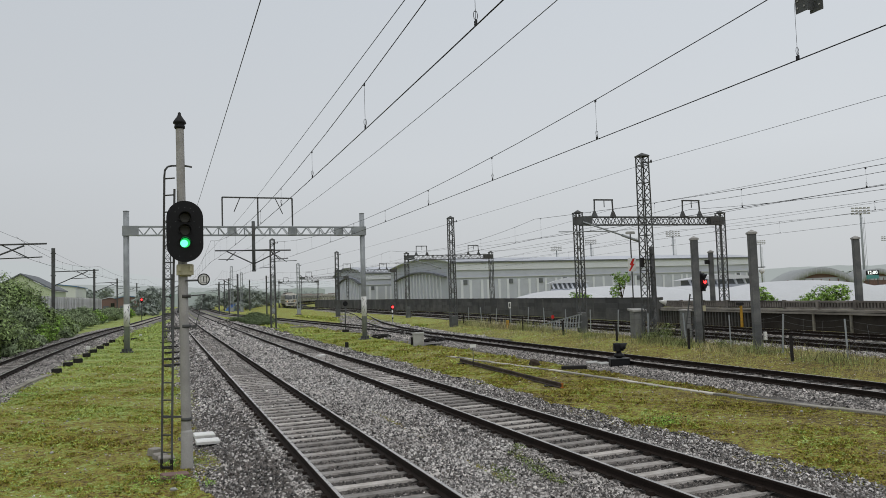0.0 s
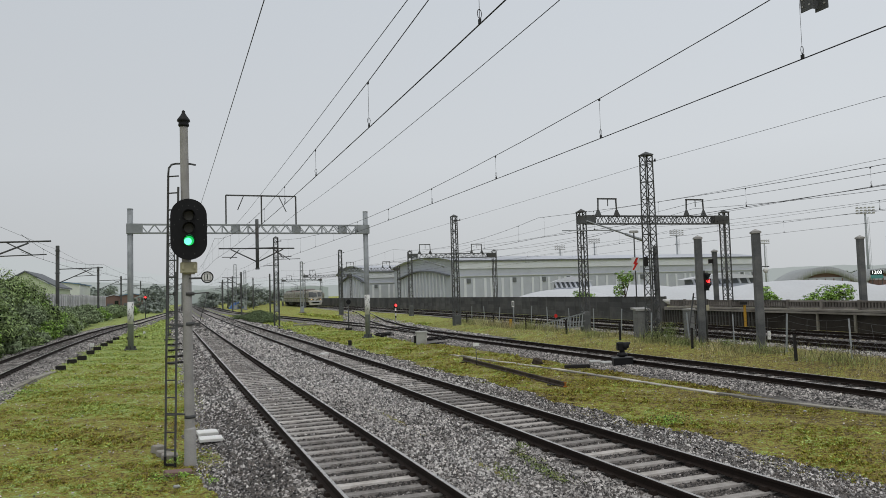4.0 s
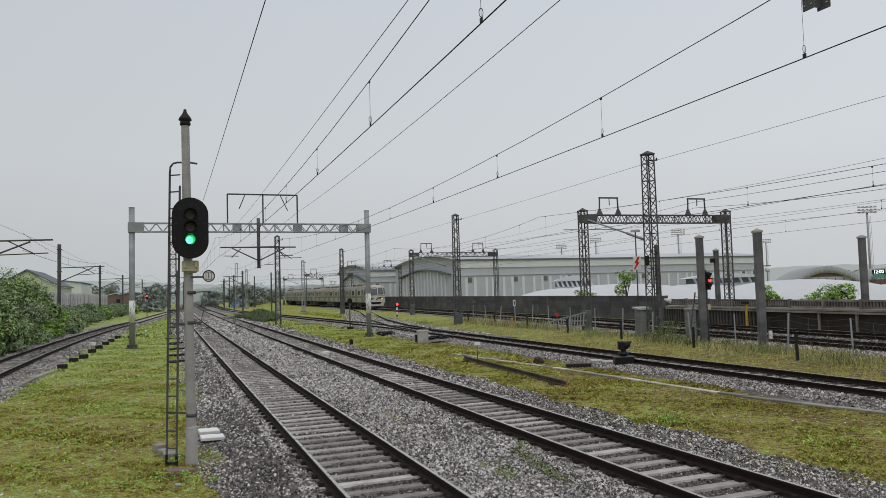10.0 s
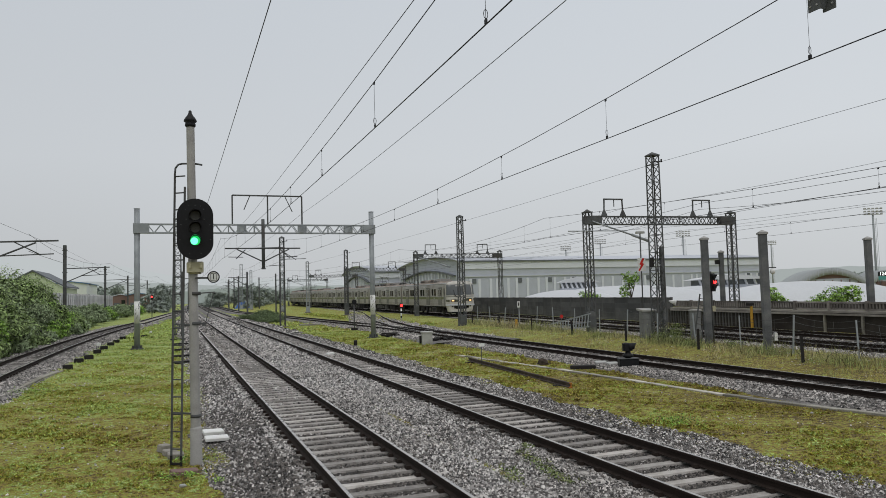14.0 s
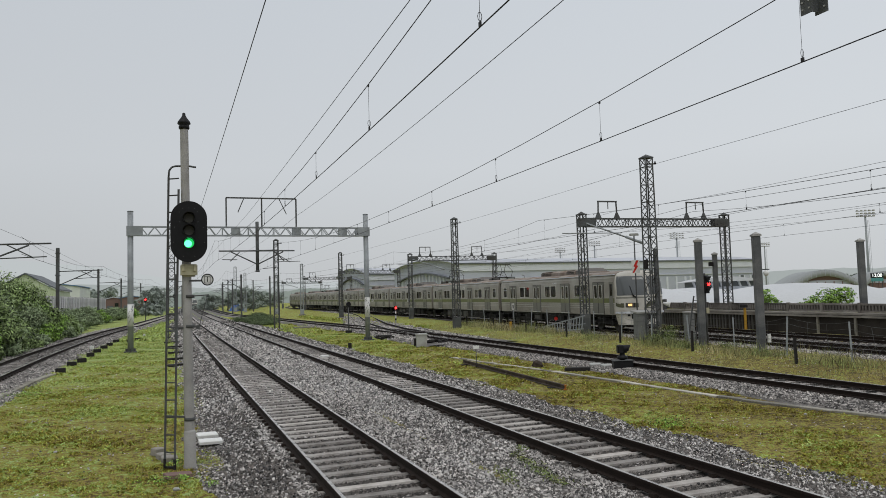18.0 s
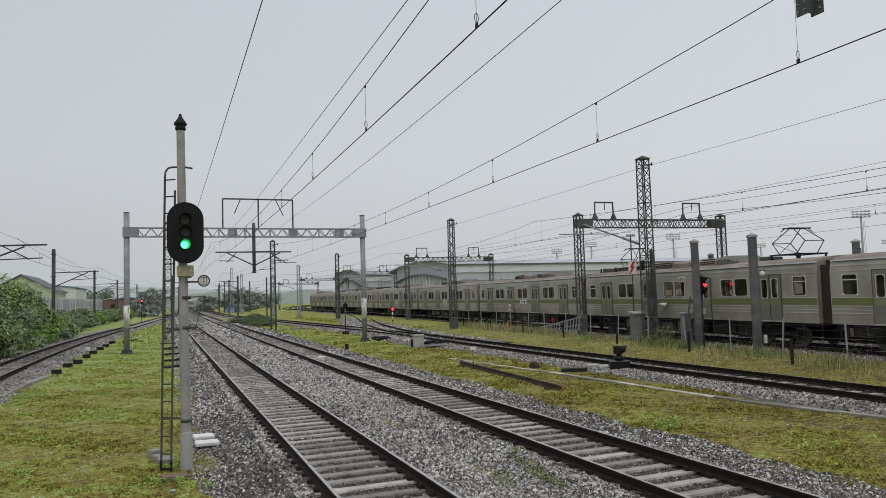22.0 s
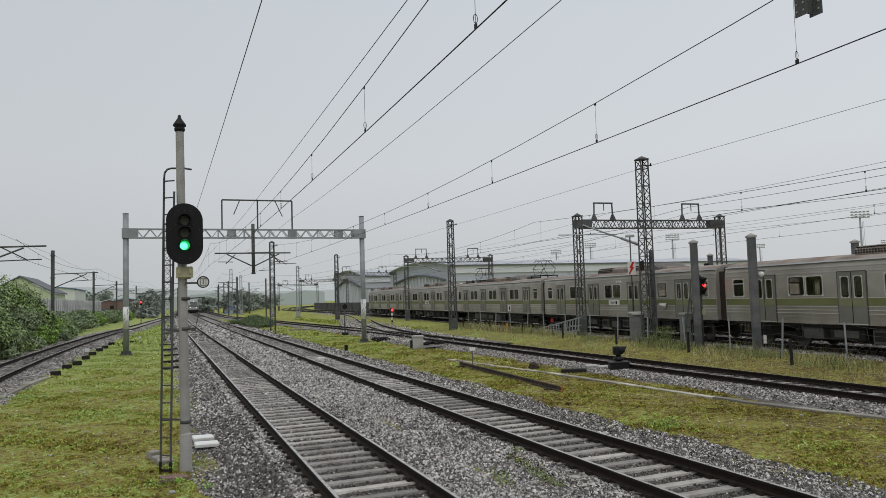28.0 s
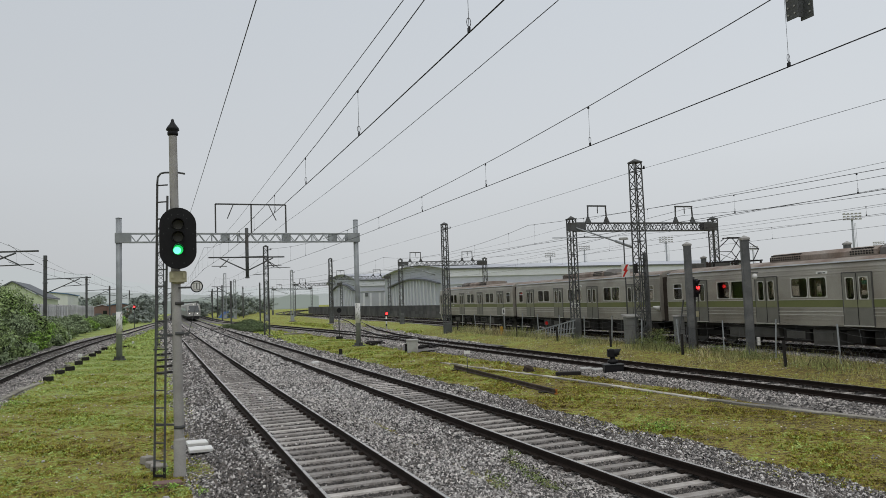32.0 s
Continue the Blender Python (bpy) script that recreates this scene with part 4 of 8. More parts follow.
def cab_front(t, y, body):
    """The cab end: a wide raked screen wrapped round a blunt nose, lamps in a dark band, white apron."""
    w = HALF_W

    def surf(u, z, off=0.0):
        """The nose's skin: u from -1 to 1 across, z its height, off metres outward."""
        rake = np.interp(z, [0.9, 1.2, 2.0, 2.5, 3.2, 3.5, 3.66], [0.72, 0.76, 0.74, 0.66, 0.42, 0.25, 0.0])
        hw = np.interp(z, [0.9, 2.2, 3.2, 3.42, 3.56, 3.66], [w, w, w - 0.03, w - 0.12, w - 0.32, 0.75])
        a = u * math.pi / 2
        c = max(0.0, math.cos(a))
        return Vector(((hw + off) * math.sin(a), y + rake * c ** 0.55 + off * c ** 0.3, z))

    def patch(u0, u1, z0, z1, off, nu=16, nz=6, round_top=0.0):
        vs = []
        for j in range(nz + 1):
            k = j / nz
            cut = round_top * max(0.0, k - 0.6) ** 2
            for i in range(nu + 1):
                q = i / nu
                vs.append(surf(u0 + cut + (u1 - u0 - 2 * cut) * q, z0 + (z1 - z0) * k, off))
        return Geo().add(vs, [(j * (nu + 1) + i, (j + 1) * (nu + 1) + i, (j + 1) * (nu + 1) + i + 1, j * (nu + 1) + i + 1) for j in range(nz) for i in range(nu)], True)

    def ribbon(pts, wide, off):
        vs = []
        for u, z in pts:
            vs += [surf(u, z - wide / 2, off), surf(u, z + wide / 2, off)]
        return Geo().add(vs, [(2 * i, 2 * i + 1, 2 * i + 3, 2 * i + 2) for i in range(len(pts) - 1)])

    shell = patch(-1, 1, 1.05, 3.66, 0.0, 24, 14)
    shell.add([surf(-1 + 2 * i / 12, 1.05) for i in range(13)], [tuple(range(13))])
    nose = part("cab_shell", shell, CAR_WHITE, t, "blunt rounded beige cab end")
    part("roof_brow", patch(-0.97, 0.97, 3.36, 3.58, 0.012, 20, 3), CAR_WHITE, nose, "pale brow above the windscreen")
    part("screen_rim", patch(-0.93, 0.93, 2.08, 3.37, 0.010, 20, 6, 0.35), CAR_WHITE, nose, "pale rim round the windscreen")
    part("windscreen", patch(-0.1, 0.9, 2.16, 3.31, 0.022, 18, 6, 0.2), SCREEN, nose, "wide dark windscreen")
    part("door_window", patch(-0.55, -0.15, 2.18, 3.28, 0.022, 8, 6, 0.1), SCREEN, nose, "narrow dark end door window")
    part("corner_window", patch(-0.88, -0.61, 2.18, 3.26, 0.022, 6, 6, 0.1), SCREEN, nose, "slim dark corner window")
    part("route_display", patch(-0.05, 0.25, 3.1, 3.22, 0.03, 4, 1), CABINET, nose)
    part("wiper", Geo().beam(surf(0.3, 2.05, 0.06), surf(0.36, 2.72, 0.05), 0.03).beam(surf(0.22, 2.0, 0.06), surf(0.32, 2.2, 0.06), 0.06), BLACK, nose)
    part("lower_window_strip", patch(-0.96, 0.96, 1.98, 2.06, 0.008, 20, 1), DOOR_STEEL, nose)
    part("dark_mask", ribbon([(0.98, 1.66), (0.85, 1.6), (0.7, 1.57), (0.45, 1.57), (0.3, 1.57), (0.17, 1.57)], 0.26, 0.014), MASK_GREEN, nose, "dark olive band round the lamp")
    part("pale_line", ribbon([(0.99, 1.8), (0.9, 1.72), (0.78, 1.68), (0.5, 1.67)], 0.05, 0.02), CAR_WHITE, nose)
    part("dark_swoosh", ribbon([(0.02, 1.28), (-0.01, 1.4), (-0.06, 1.53), (-0.15, 1.63), (-0.28, 1.68), (-0.5, 1.68), (-0.75, 1.68), (-0.97, 1.7)], 0.26, 0.014), MASK_GREEN, nose, "curved olive stripe")
    part("pale_swoosh", ribbon([(-0.08, 1.2), (-0.11, 1.32), (-0.18, 1.44), (-0.29, 1.53), (-0.45, 1.58), (-0.7, 1.58), (-0.97, 1.62)], 0.06, 0.022), CAR_WHITE, nose)
    for u in (-0.42, 0.41):
        lamp = part("headlamp", patch(u - 0.06, u + 0.06, 1.52, 1.66, 0.045, 4, 2), HEADLIGHT, nose, "lit amber headlamp")
        part("lamp_glass", patch(u - 0.12, u + 0.12, 1.49, 1.69, 0.036, 6, 2), UNDER_GREY, lamp)
        part("lamp_rim", patch(u - 0.14, u + 0.14, 1.47, 1.71, 0.03, 6, 2), BLACK, lamp)
    part("round_badge", patch(-0.2, -0.02, 1.8, 2.0, 0.018, 4, 2), WHITE, nose, "pale square badge with a dark ring")
    part("badge_ring", Geo().lathe([(0.07, 0), (0.07, 0.01)], (0, 0, 0), 14), BLACK, nose, at=Matrix.Translation(surf(-0.12, 1.9, 0.022)) @ pose(0, 0, 0, -90))
    part("bumper", patch(-0.99, 0.99, 1.08, 1.2, 0.05, 20, 2), HALL_BAND, nose, "bright steel bumper ledge")
    ap = Geo()
    vs = []
    for z, k in ((1.06, 0.97), (0.75, 0.93), (0.4, 0.86)):
        vs += [(k * surf(u, 1.1).x, y + (surf(u, 1.1).y - y) * k - 0.04, z) for u in [-1 + i / 8 for i in range(17)]]
    ap.add(vs, [(r * 17 + i, r * 17 + i + 1, (r + 1) * 17 + i + 1, (r + 1) * 17 + i) for r in range(2) for i in range(16) if not (r == 0 and 5 <= i <= 10)], False)
    part("apron", ap, APRON_WHITE, nose, "white lower apron")
    part("coupler_pocket", Geo().box((0, y + 0.5, 0.88), (1.2, 0.3, 0.34)), BLACK, nose)
    part("coupler", Geo().rod((0, y + 0.5, 0.86), (0, y + 0.95, 0.86), 0.1).box((0, y + 0.98, 0.86), (0.3, 0.14, 0.26)), BLACK_DULL, nose)
    part("tail_mark", Geo().box((-0.95, y + 0.56, 0.98), (0.22, 0.06, 0.12)), BLACK, nose)
    part("tail_mark", Geo().box((0.95, y + 0.56, 0.98), (0.22, 0.06, 0.12)), BLACK, nose)
    for s in (-1, 1):
        cd = part("cab_door", pierced(s * (w + 0.006), 0.04, (8.18, 8.26, 8.54, 8.62), (1.05, 2.16, 2.86, 2.98), ((1, 1),)), DOOR_STEEL, body)
        part("door_window", Geo().box((s * w, 8.4, 2.51), (0.012, 0.28, 0.7)), CAR_GLASS, cd)


def pantograph(t, y):
    """A raised diamond pantograph on its roof frame."""
    g = Geo()
    for s in (-1, 1):
        g.beam((s * 0.7, y - 0.9, 3.86), (s * 0.7, y + 0.9, 3.86), 0.06)
        for e in (-0.8, 0.8):
            g.rod((s * 0.7, y + e, 3.64), (s * 0.7, y + e, 3.84), 0.05)
    for e in (-0.6, 0.6):
        g.beam((-0.7, y + e, 3.87), (0.7, y + e, 3.87), 0.06)
    p = part("pantograph", g, BLACK_DULL, t)
    def arm(name, a, b, r):
        part(name, Geo().rod(a, b, r, 6), BLACK_DULL, p)

    for s in (-1, 1):
        for e in (-1, 1):
            arm("lower_arm", (s * 0.55, y + e * 0.5, 3.9), (s * 0.5, y + e * 0.95, 4.4), 0.02)
            arm("upper_arm", (s * 0.5, y + e * 0.95, 4.4), (s * 0.3, y + e * 0.12, 4.98), 0.02)
        arm("brace", (s * 0.55, y - 0.5, 3.9), (-s * 0.5, y - 0.95, 4.4), 0.012)
        arm("cross_tube", (-0.5, y + s * 0.95, 4.4), (0.5, y + s * 0.95, 4.4), 0.018)
    part("contact_shoe", Geo().box((0, y - 0.16, 5.0), (1.2, 0.07, 0.05)).box((0, y + 0.16, 5.0), (1.2, 0.07, 0.05)).rod((0.6, y, 5.0), (0.85, y, 4.85), 0.02).rod((-0.6, y, 5.0), (-0.85, y, 4.85), 0.02), BLACK_DULL, p)


def build_train():
    """Eight cars: two cab cars outward, motor cars with pantographs between."""
    lead = build_car(cab=1)
    motor = build_car(panto=(1, -1))
    trailer = build_car(logo=True)
    cars = [lead, motor, trailer, copy_thing(trailer, Matrix()), copy_thing(trailer, Matrix()), copy_thing(motor, Matrix()), copy_thing(trailer, Matrix()), copy_thing(lead, Matrix())]
    return cars


train = build_train()
TRAIN_SPEED, TRAIN_AT_22 = 8.74, 3.42
LAG_T, LAG = (0, 1, 3, 5, 7, 9, 11, 14, 17, 20, 22, 32), (0.0, 0.2, 1.7, 4.0, 5.1, 3.9, 1.7, 0.0, -0.3, -0.4, 0.0, 0.0)


def train_rows(i):
    """Where car i stands, second by second; the last car faces backwards."""
    rows = []
    for t in range(0, 33):
        s = TRAIN_AT_22 + TRAIN_SPEED * (22 - t) + CAR * (i + 0.5) + float(np.interp(t, LAG_T, LAG))
        turn = sub_turn(s) + (180 if i < 7 else 0)
        rows.append((float(t), Matrix.Translation(sub(s, 0.0, SUB_Z)) @ pose(0, 0, 0, 0, 0, turn)))
    return rows


# ---- the oncoming train on the main line ----
def far_train():
    t = thing("express_train", Matrix(), "distant white train with a dark windscreen and lit headlamps", "train")
    ring = [(-1.5, 0.9), (-1.55, 2.4), (-1.3, 3.5), (-0.6, 3.85), (0.6, 3.85), (1.3, 3.5), (1.55, 2.4), (1.5, 0.9)]
    for i in range(4):
        g = Geo().sweep([(a, b) for a, b in ring], [(0, 0.6 + 20.2 * i, 0), (0, 20.2 + 20.2 * i, 0)])
        part("car_body", g, CABINET, t)
        part("window_strip", Geo().box((-1.53, 10.4 + 20.2 * i, 2.45), (0.1, 18.5, 0.7)).box((1.53, 10.4 + 20.2 * i, 2.45), (0.1, 18.5, 0.7)), PANE, t)
        part("underframe", Geo().box((0, 10.4 + 20.2 * i, 0.6), (2.6, 18.8, 0.7)), UNDER, t)
    part("cab_shell", Geo().add([(-1.5, 0.6, 0.9), (1.5, 0.6, 0.9), (1.55, 0.6, 2.4), (1.3, 0.6, 3.5), (0.6, 0.6, 3.85), (-0.6, 0.6, 3.85), (-1.3, 0.6, 3.5), (-1.55, 0.6, 2.4),
                                 (-1.2, -0.3, 0.9), (1.2, -0.3, 0.9), (1.3, -0.2, 2.2), (1.0, 0.25, 3.3), (0.5, 0.35, 3.6), (-0.5, 0.35, 3.6), (-1.0, 0.25, 3.3), (-1.3, -0.2, 2.2)],
                                [(i, (i + 1) % 8, 8 + (i + 1) % 8, 8 + i) for i in range(8)] + [tuple(range(8, 16))]), CABINET, t)
    part("windscreen", Geo().add([(-1.22, -0.32, 1.85), (1.22, -0.32, 1.85), (0.95, 0.2, 3.25), (-0.95, 0.2, 3.25), (-1.22, -0.2, 1.85), (1.22, -0.2, 1.85), (0.95, 0.3, 3.25), (-0.95, 0.3, 3.25)], [(0, 1, 2, 3), (7, 6, 5, 4), (0, 4, 5, 1), (1, 5, 6, 2), (2, 6, 7, 3), (3, 7, 4, 0)]), SCREEN, t)
    part("skirt", Geo().box((0, -0.1, 0.6), (2.5, 0.5, 0.6)), UNDER, t)
    for x in (-0.8, 0.8):
        part("headlamp", Geo().box((x, -0.33, 1.5), (0.2, 0.08, 0.12)), HEAD_WHITE, t)
    part("headlamp", Geo().box((0, 0.24, 3.4), (0.16, 0.1, 0.1)), HEAD_WHITE, t)
    return t


express = far_train()


# ---- halls and the barrier wall ----
def barrier():
    """Dark noise barrier along the suburban line, with a concrete parapet further on."""
    t = thing("barrier_wall", Matrix(), "dark panelled noise barrier behind the suburban tracks", "barrier wall", kind="structure")
    s = 47.0
    while s < 206:
        a, b = sub(s, 7.4), sub(s + 2.0, 7.4)
        ang = math.atan2(b.y - a.y, b.x - a.x)
        mid = (a + b) / 2
        if s < 130:
            post = Geo().box((a.x, a.y, 0.9), (0.14, 0.16, 2.05), ang)
            part("wall_post", post, NOISE_WALL, t)
            for z in (-0.22, 0.2, 0.62, 1.04, 1.46):
                part("panel", Geo().box((mid.x, mid.y, z + 0.2), (1.98, 0.12, 0.416), ang), NOISE_WALL, t)
            part("coping", Geo().box((mid.x, mid.y, 1.885), (2.0, 0.2, 0.05), ang), NOISE_WALL, t)
        else:
            part("panel", Geo().box((mid.x, mid.y, 0.7), (2.0, 0.14, 2.4), ang), NOISE_WALL, t)
        s += 2.0
    return t


barrier()


def parapet():
    t = thing("parapet_wall", Matrix(), "ribbed concrete parapet above a dark retaining wall", "retaining wall", kind="structure")
    a, b = sub(-40, 7.6), sub(46.8, 7.6)
    ang = math.atan2(b.y - a.y, b.x - a.x)
    length = (b - a).length
    d = (b - a).normalized()
    side = Vector((d.y, -d.x, 0))
    mid = (a + b) / 2
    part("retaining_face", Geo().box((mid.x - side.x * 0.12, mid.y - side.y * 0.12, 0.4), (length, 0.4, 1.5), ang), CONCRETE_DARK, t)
    part("ledge", Geo().box((mid.x, mid.y, 1.13), (length, 0.9, 0.1), ang).box((mid.x - side.x * 0.42, mid.y - side.y * 0.42, 1.0), (length, 0.12, 0.1), ang), CONCRETE, t)
    s = 0.0
    while s < length:
        p = a + d * s
        if s < 75:
            part("upright", Geo().box((p.x - side.x * 0.37, p.y - side.y * 0.37, 0.42), (0.12, 0.1, 1.1), ang), PALE_CONCRETE, t)
        q = a + d * (s + 1.25)
        part("parapet_panel", Geo().box((q.x, q.y, 1.62), (2.42, 0.1, 0.1), ang).box((q.x, q.y, 1.26), (2.42, 0.1, 0.1), ang).box((q.x + side.x * 0.08, q.y + side.y * 0.08, 1.42), (2.42, 0.06, 0.4), ang), PARAPET, t)
        ribs = Geo()
        for i in range(12):
            r = a + d * (s + 0.12 + 0.2 * i)
            ribs.box((r.x - side.x * 0.0, r.y - side.y * 0.0, 1.44), (0.09, 0.1, 0.3), ang)
        part("rib_panel", ribs, PARAPET, t)
        if s > 75:
            bars = Geo()
            for i in range(8):
                r = a + d * (s + 0.2 + 0.3 * i) - side * 0.35
                bars.box((r.x, r.y, 0.5), (0.09, 0.1, 1.1), ang)
            part("rib_panel", bars, UNDER_GREY, t, "dark ribbed lower panel")
        part("pier", Geo().box((p.x - side.x * 0.02, p.y - side.y * 0.02, 1.45), (0.14, 0.18, 0.52), ang), PARAPET, t)
        s += 2.5
    return t


parapet()


def cam_place(px, depth, z=0.0):
    """A far place by its bearing (share of the half width) and its depth along the first view."""
    yaw = radians(-21.36)
    ahead, right = Vector((-math.sin(yaw), math.cos(yaw), 0)), Vector((math.cos(yaw), math.sin(yaw), 0))
    p = ahead * depth + right * depth * px * math.tan(radians(31.5))
    return Vector((p.x, p.y, z))


def hall(corner, end, width, eave, crest, stripes, roof_over=1.2):
    """A long hall with an arched gable, ribs, pale window strips and a gutter."""
    t = thing("depot_hall", Matrix(), "long pale grey hall with arched gable and curved metal roof", "hall", "depot halls")
    d = (end - corner).normalized()
    side = Vector((-d.y, d.x, 0))
    length = (end - corner).length

    def at(s, w, z):
        return corner + d * s + side * w + Vector((0, 0, z))

    part("long_wall", Geo().add([at(0, 0, -1), at(length, 0, -1), at(length, 0, eave), at(0, 0, eave), at(0, 0.4, -1), at(length, 0.4, -1), at(length, 0.4, eave), at(0, 0.4, eave)],
                                [(0, 1, 2, 3), (5, 4, 7, 6), (3, 2, 6, 7), (1, 5, 6, 2), (4, 0, 3, 7)]), HALL_WALL, t)
    n = 18
    arch = [(width * i / n, eave + (crest - eave) * math.sin(math.pi * i / n) ** 0.8) for i in range(n + 1)]
    g = Geo()
    ring = [at(0, w, z) for w, z in arch] + [at(0, width, -1), at(0, 0, -1)]
    g.add([p for p in ring] + [p + d * 0.4 for p in ring], [tuple(range(len(ring) - 1, -1, -1)), tuple(range(len(ring), 2 * len(ring)))])
    part("gable_wall", g, HALL_WALL, t)
    g = Geo()
    for i in range(1, 15):
        w = width * (0.12 + 0.76 * i / 15)
        top = eave * 0.62 + (crest - eave) * 0.9 * math.sin(math.pi * (w / width - 0.1) / 0.8)
        g.beam(at(-0.1, w, 0), at(-0.1, w, max(1.0, top)), 0.5)
    part("gable_ribs", g, HALL_BAND, t)
    g = Geo()
    for i in range(n):
        k0, k1 = i / n, (i + 1) / n
        z0 = eave * 0.66 + (crest - eave) * 0.92 * math.sin(math.pi * k0)
        z1 = eave * 0.66 + (crest - eave) * 0.92 * math.sin(math.pi * k1)
        g.beam(at(-0.5, width * (0.1 + 0.8 * k0), z0), at(-0.5, width * (0.1 + 0.8 * k1), z1), 1.0, 0.35)
    part("arch_canopy", g, HALL_DARK, t, "dark curved rim over the gable door")
    vs, fs = [], []
    for s in (-roof_over, length + roof_over):
        vs += [at(s, w, z + 0.25) for w, z in arch] + [at(s, w, z - 0.05) for w, z in arch]
    k = n + 1
    fs += [(i, i + 1, 2 * k + i + 1, 2 * k + i) for i in range(n)] + [(k + i + 1, k + i, 3 * k + i, 3 * k + i + 1) for i in range(n)]
    fs += [(i + 1, i, k + i, k + i + 1) for i in range(n)] + [(2 * k + i, 2 * k + i + 1, 3 * k + i + 1, 3 * k + i) for i in range(n)]
    part("curved_roof", Geo().add(vs, fs, True), HALL_ROOF, t)
    part("eaves_band", Geo().beam(at(-0.2, -0.15, eave - 1.1), at(length, -0.15, eave - 1.1), 0.3, 2.0), HALL_BAND, t)
    part("gutter", Geo().beam(at(-0.3, -0.45, eave + 0.05), at(length + 0.3, -0.45, eave + 0.05), 0.5, 0.4), HALL_DARK, t)
    rng = random.Random(3)
    s = 2.0
    while s < length - 1 and stripes:
        part("light_strip", Geo().beam(at(s, -0.08, 0.3), at(s, -0.08, eave * 0.56), 0.75, 0.14), HALL_BAND, t, "pale upright window strip")
        if rng.random() < 0.25:
            part("vent_window", Geo().beam(at(s + 1.1, -0.1, eave * 0.44), at(s + 1.1, -0.1, eave * 0.56), 1.1, 0.2), HALL_DARK, t)
        s += rng.choice((1.9, 2.6, 3.4, 3.4))
    part("wall_ledge", Geo().beam(at(0, -0.15, eave * 0.62), at(length, -0.15, eave * 0.62), 0.3, 0.25), HALL_ROOF, t)
    return t


def px(x):
    return (x - 784) / 784


hall(cam_place(px(803), 197), cam_place(px(1330), 234), 60.0, 10.8, 13.0, True)
hall(cam_place(px(643), 262), cam_place(px(720), 268), 48.0, 10.5, 13.5, True)


# ---- hills ----
def hills():
    """Far misty ridges, higher to the west, and a dark belt of trees in front; the mist is painted into their glow."""
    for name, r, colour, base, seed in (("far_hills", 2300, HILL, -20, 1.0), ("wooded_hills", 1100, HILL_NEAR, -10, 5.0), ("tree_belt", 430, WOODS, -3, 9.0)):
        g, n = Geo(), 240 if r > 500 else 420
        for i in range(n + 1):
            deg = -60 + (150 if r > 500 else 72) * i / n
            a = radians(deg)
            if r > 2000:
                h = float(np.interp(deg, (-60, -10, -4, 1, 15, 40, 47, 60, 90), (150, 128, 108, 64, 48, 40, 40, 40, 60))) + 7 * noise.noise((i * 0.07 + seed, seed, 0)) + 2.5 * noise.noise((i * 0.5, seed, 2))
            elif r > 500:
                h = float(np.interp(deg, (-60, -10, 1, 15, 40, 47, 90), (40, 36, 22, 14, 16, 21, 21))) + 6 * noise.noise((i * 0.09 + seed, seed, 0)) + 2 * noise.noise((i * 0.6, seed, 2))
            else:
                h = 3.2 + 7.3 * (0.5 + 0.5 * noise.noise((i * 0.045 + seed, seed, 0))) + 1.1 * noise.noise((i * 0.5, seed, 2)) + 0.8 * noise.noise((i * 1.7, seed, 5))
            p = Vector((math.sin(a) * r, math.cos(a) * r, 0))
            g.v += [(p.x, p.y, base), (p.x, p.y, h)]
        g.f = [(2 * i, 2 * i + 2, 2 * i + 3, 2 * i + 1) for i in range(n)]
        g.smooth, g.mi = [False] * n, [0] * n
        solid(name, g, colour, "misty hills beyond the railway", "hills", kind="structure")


hills()


# ---- the colour-light signal ----
def writing(text, size, material, name, parent, m):
    """Raised characters in the built-in font, as a mesh part."""
    cu = bpy.data.curves.new(name, "FONT")
    cu.body, cu.size, cu.extrude, cu.align_x, cu.align_y = text, size, 0.004, "CENTER", "CENTER"
    tmp = bpy.data.objects.new(name, cu)
    me = bpy.data.meshes.new_from_object(tmp)
    bpy.data.objects.remove(tmp)
    me.materials.clear()
    me.materials.append(material)
    return part(name, me, None, parent, at=m)


def oval(w, h, n=24):
    """Outline of a board with round ends, w wide and h high."""
    r = w / 2
    top = [(r * math.cos(a), h / 2 - r + r * math.sin(a)) for a in [math.pi * i / n for i in range(n + 1)]]
    return top + [(-x, -z) for x, z in top]


def plate(outline, thick):
    """An upright plate facing -y."""
    k = len(outline)
    return Geo().add([(x, -thick / 2, z) for x, z in outline] + [(x, thick / 2, z) for x, z in outline],
                     [tuple(range(k)), tuple(range(2 * k - 1, k - 1, -1))] + [(i, k + i, k + (i + 1) % k, (i + 1) % k) for i in range(k)])


def disc(r, thick, seg=24):
    return plate([(r * math.cos(2 * math.pi * i / seg), r * math.sin(2 * math.pi * i / seg)) for i in range(seg)], thick)


def hood(r, depth, thick=0.012):
    """A lens hood: a tube open towards -y, cut away below."""
    n, vs = 16, []
    for i in range(n + 1):
        a = radians(-35 + 250 * i / n)
        d = depth * (0.45 + 0.55 * max(0.0, math.sin(a)))
        for rr in (r, r + thick):
            vs += [(rr * math.cos(a), 0, rr * math.sin(a)), (rr * math.cos(a), -d, rr * math.sin(a))]
    fs = []
    for i in range(n):
        k, m = 4 * i, 4 * i + 4
        fs += [(k, k + 1, m + 1, m), (k + 2, m + 2, m + 3, k + 3), (k + 1, k + 3, m + 3, m + 1), (k, m, m + 2, k + 2)]
    fs += [(0, 2, 3, 1), (4 * n, 4 * n + 1, 4 * n + 3, 4 * n + 2)]
    return Geo().add(vs, fs)


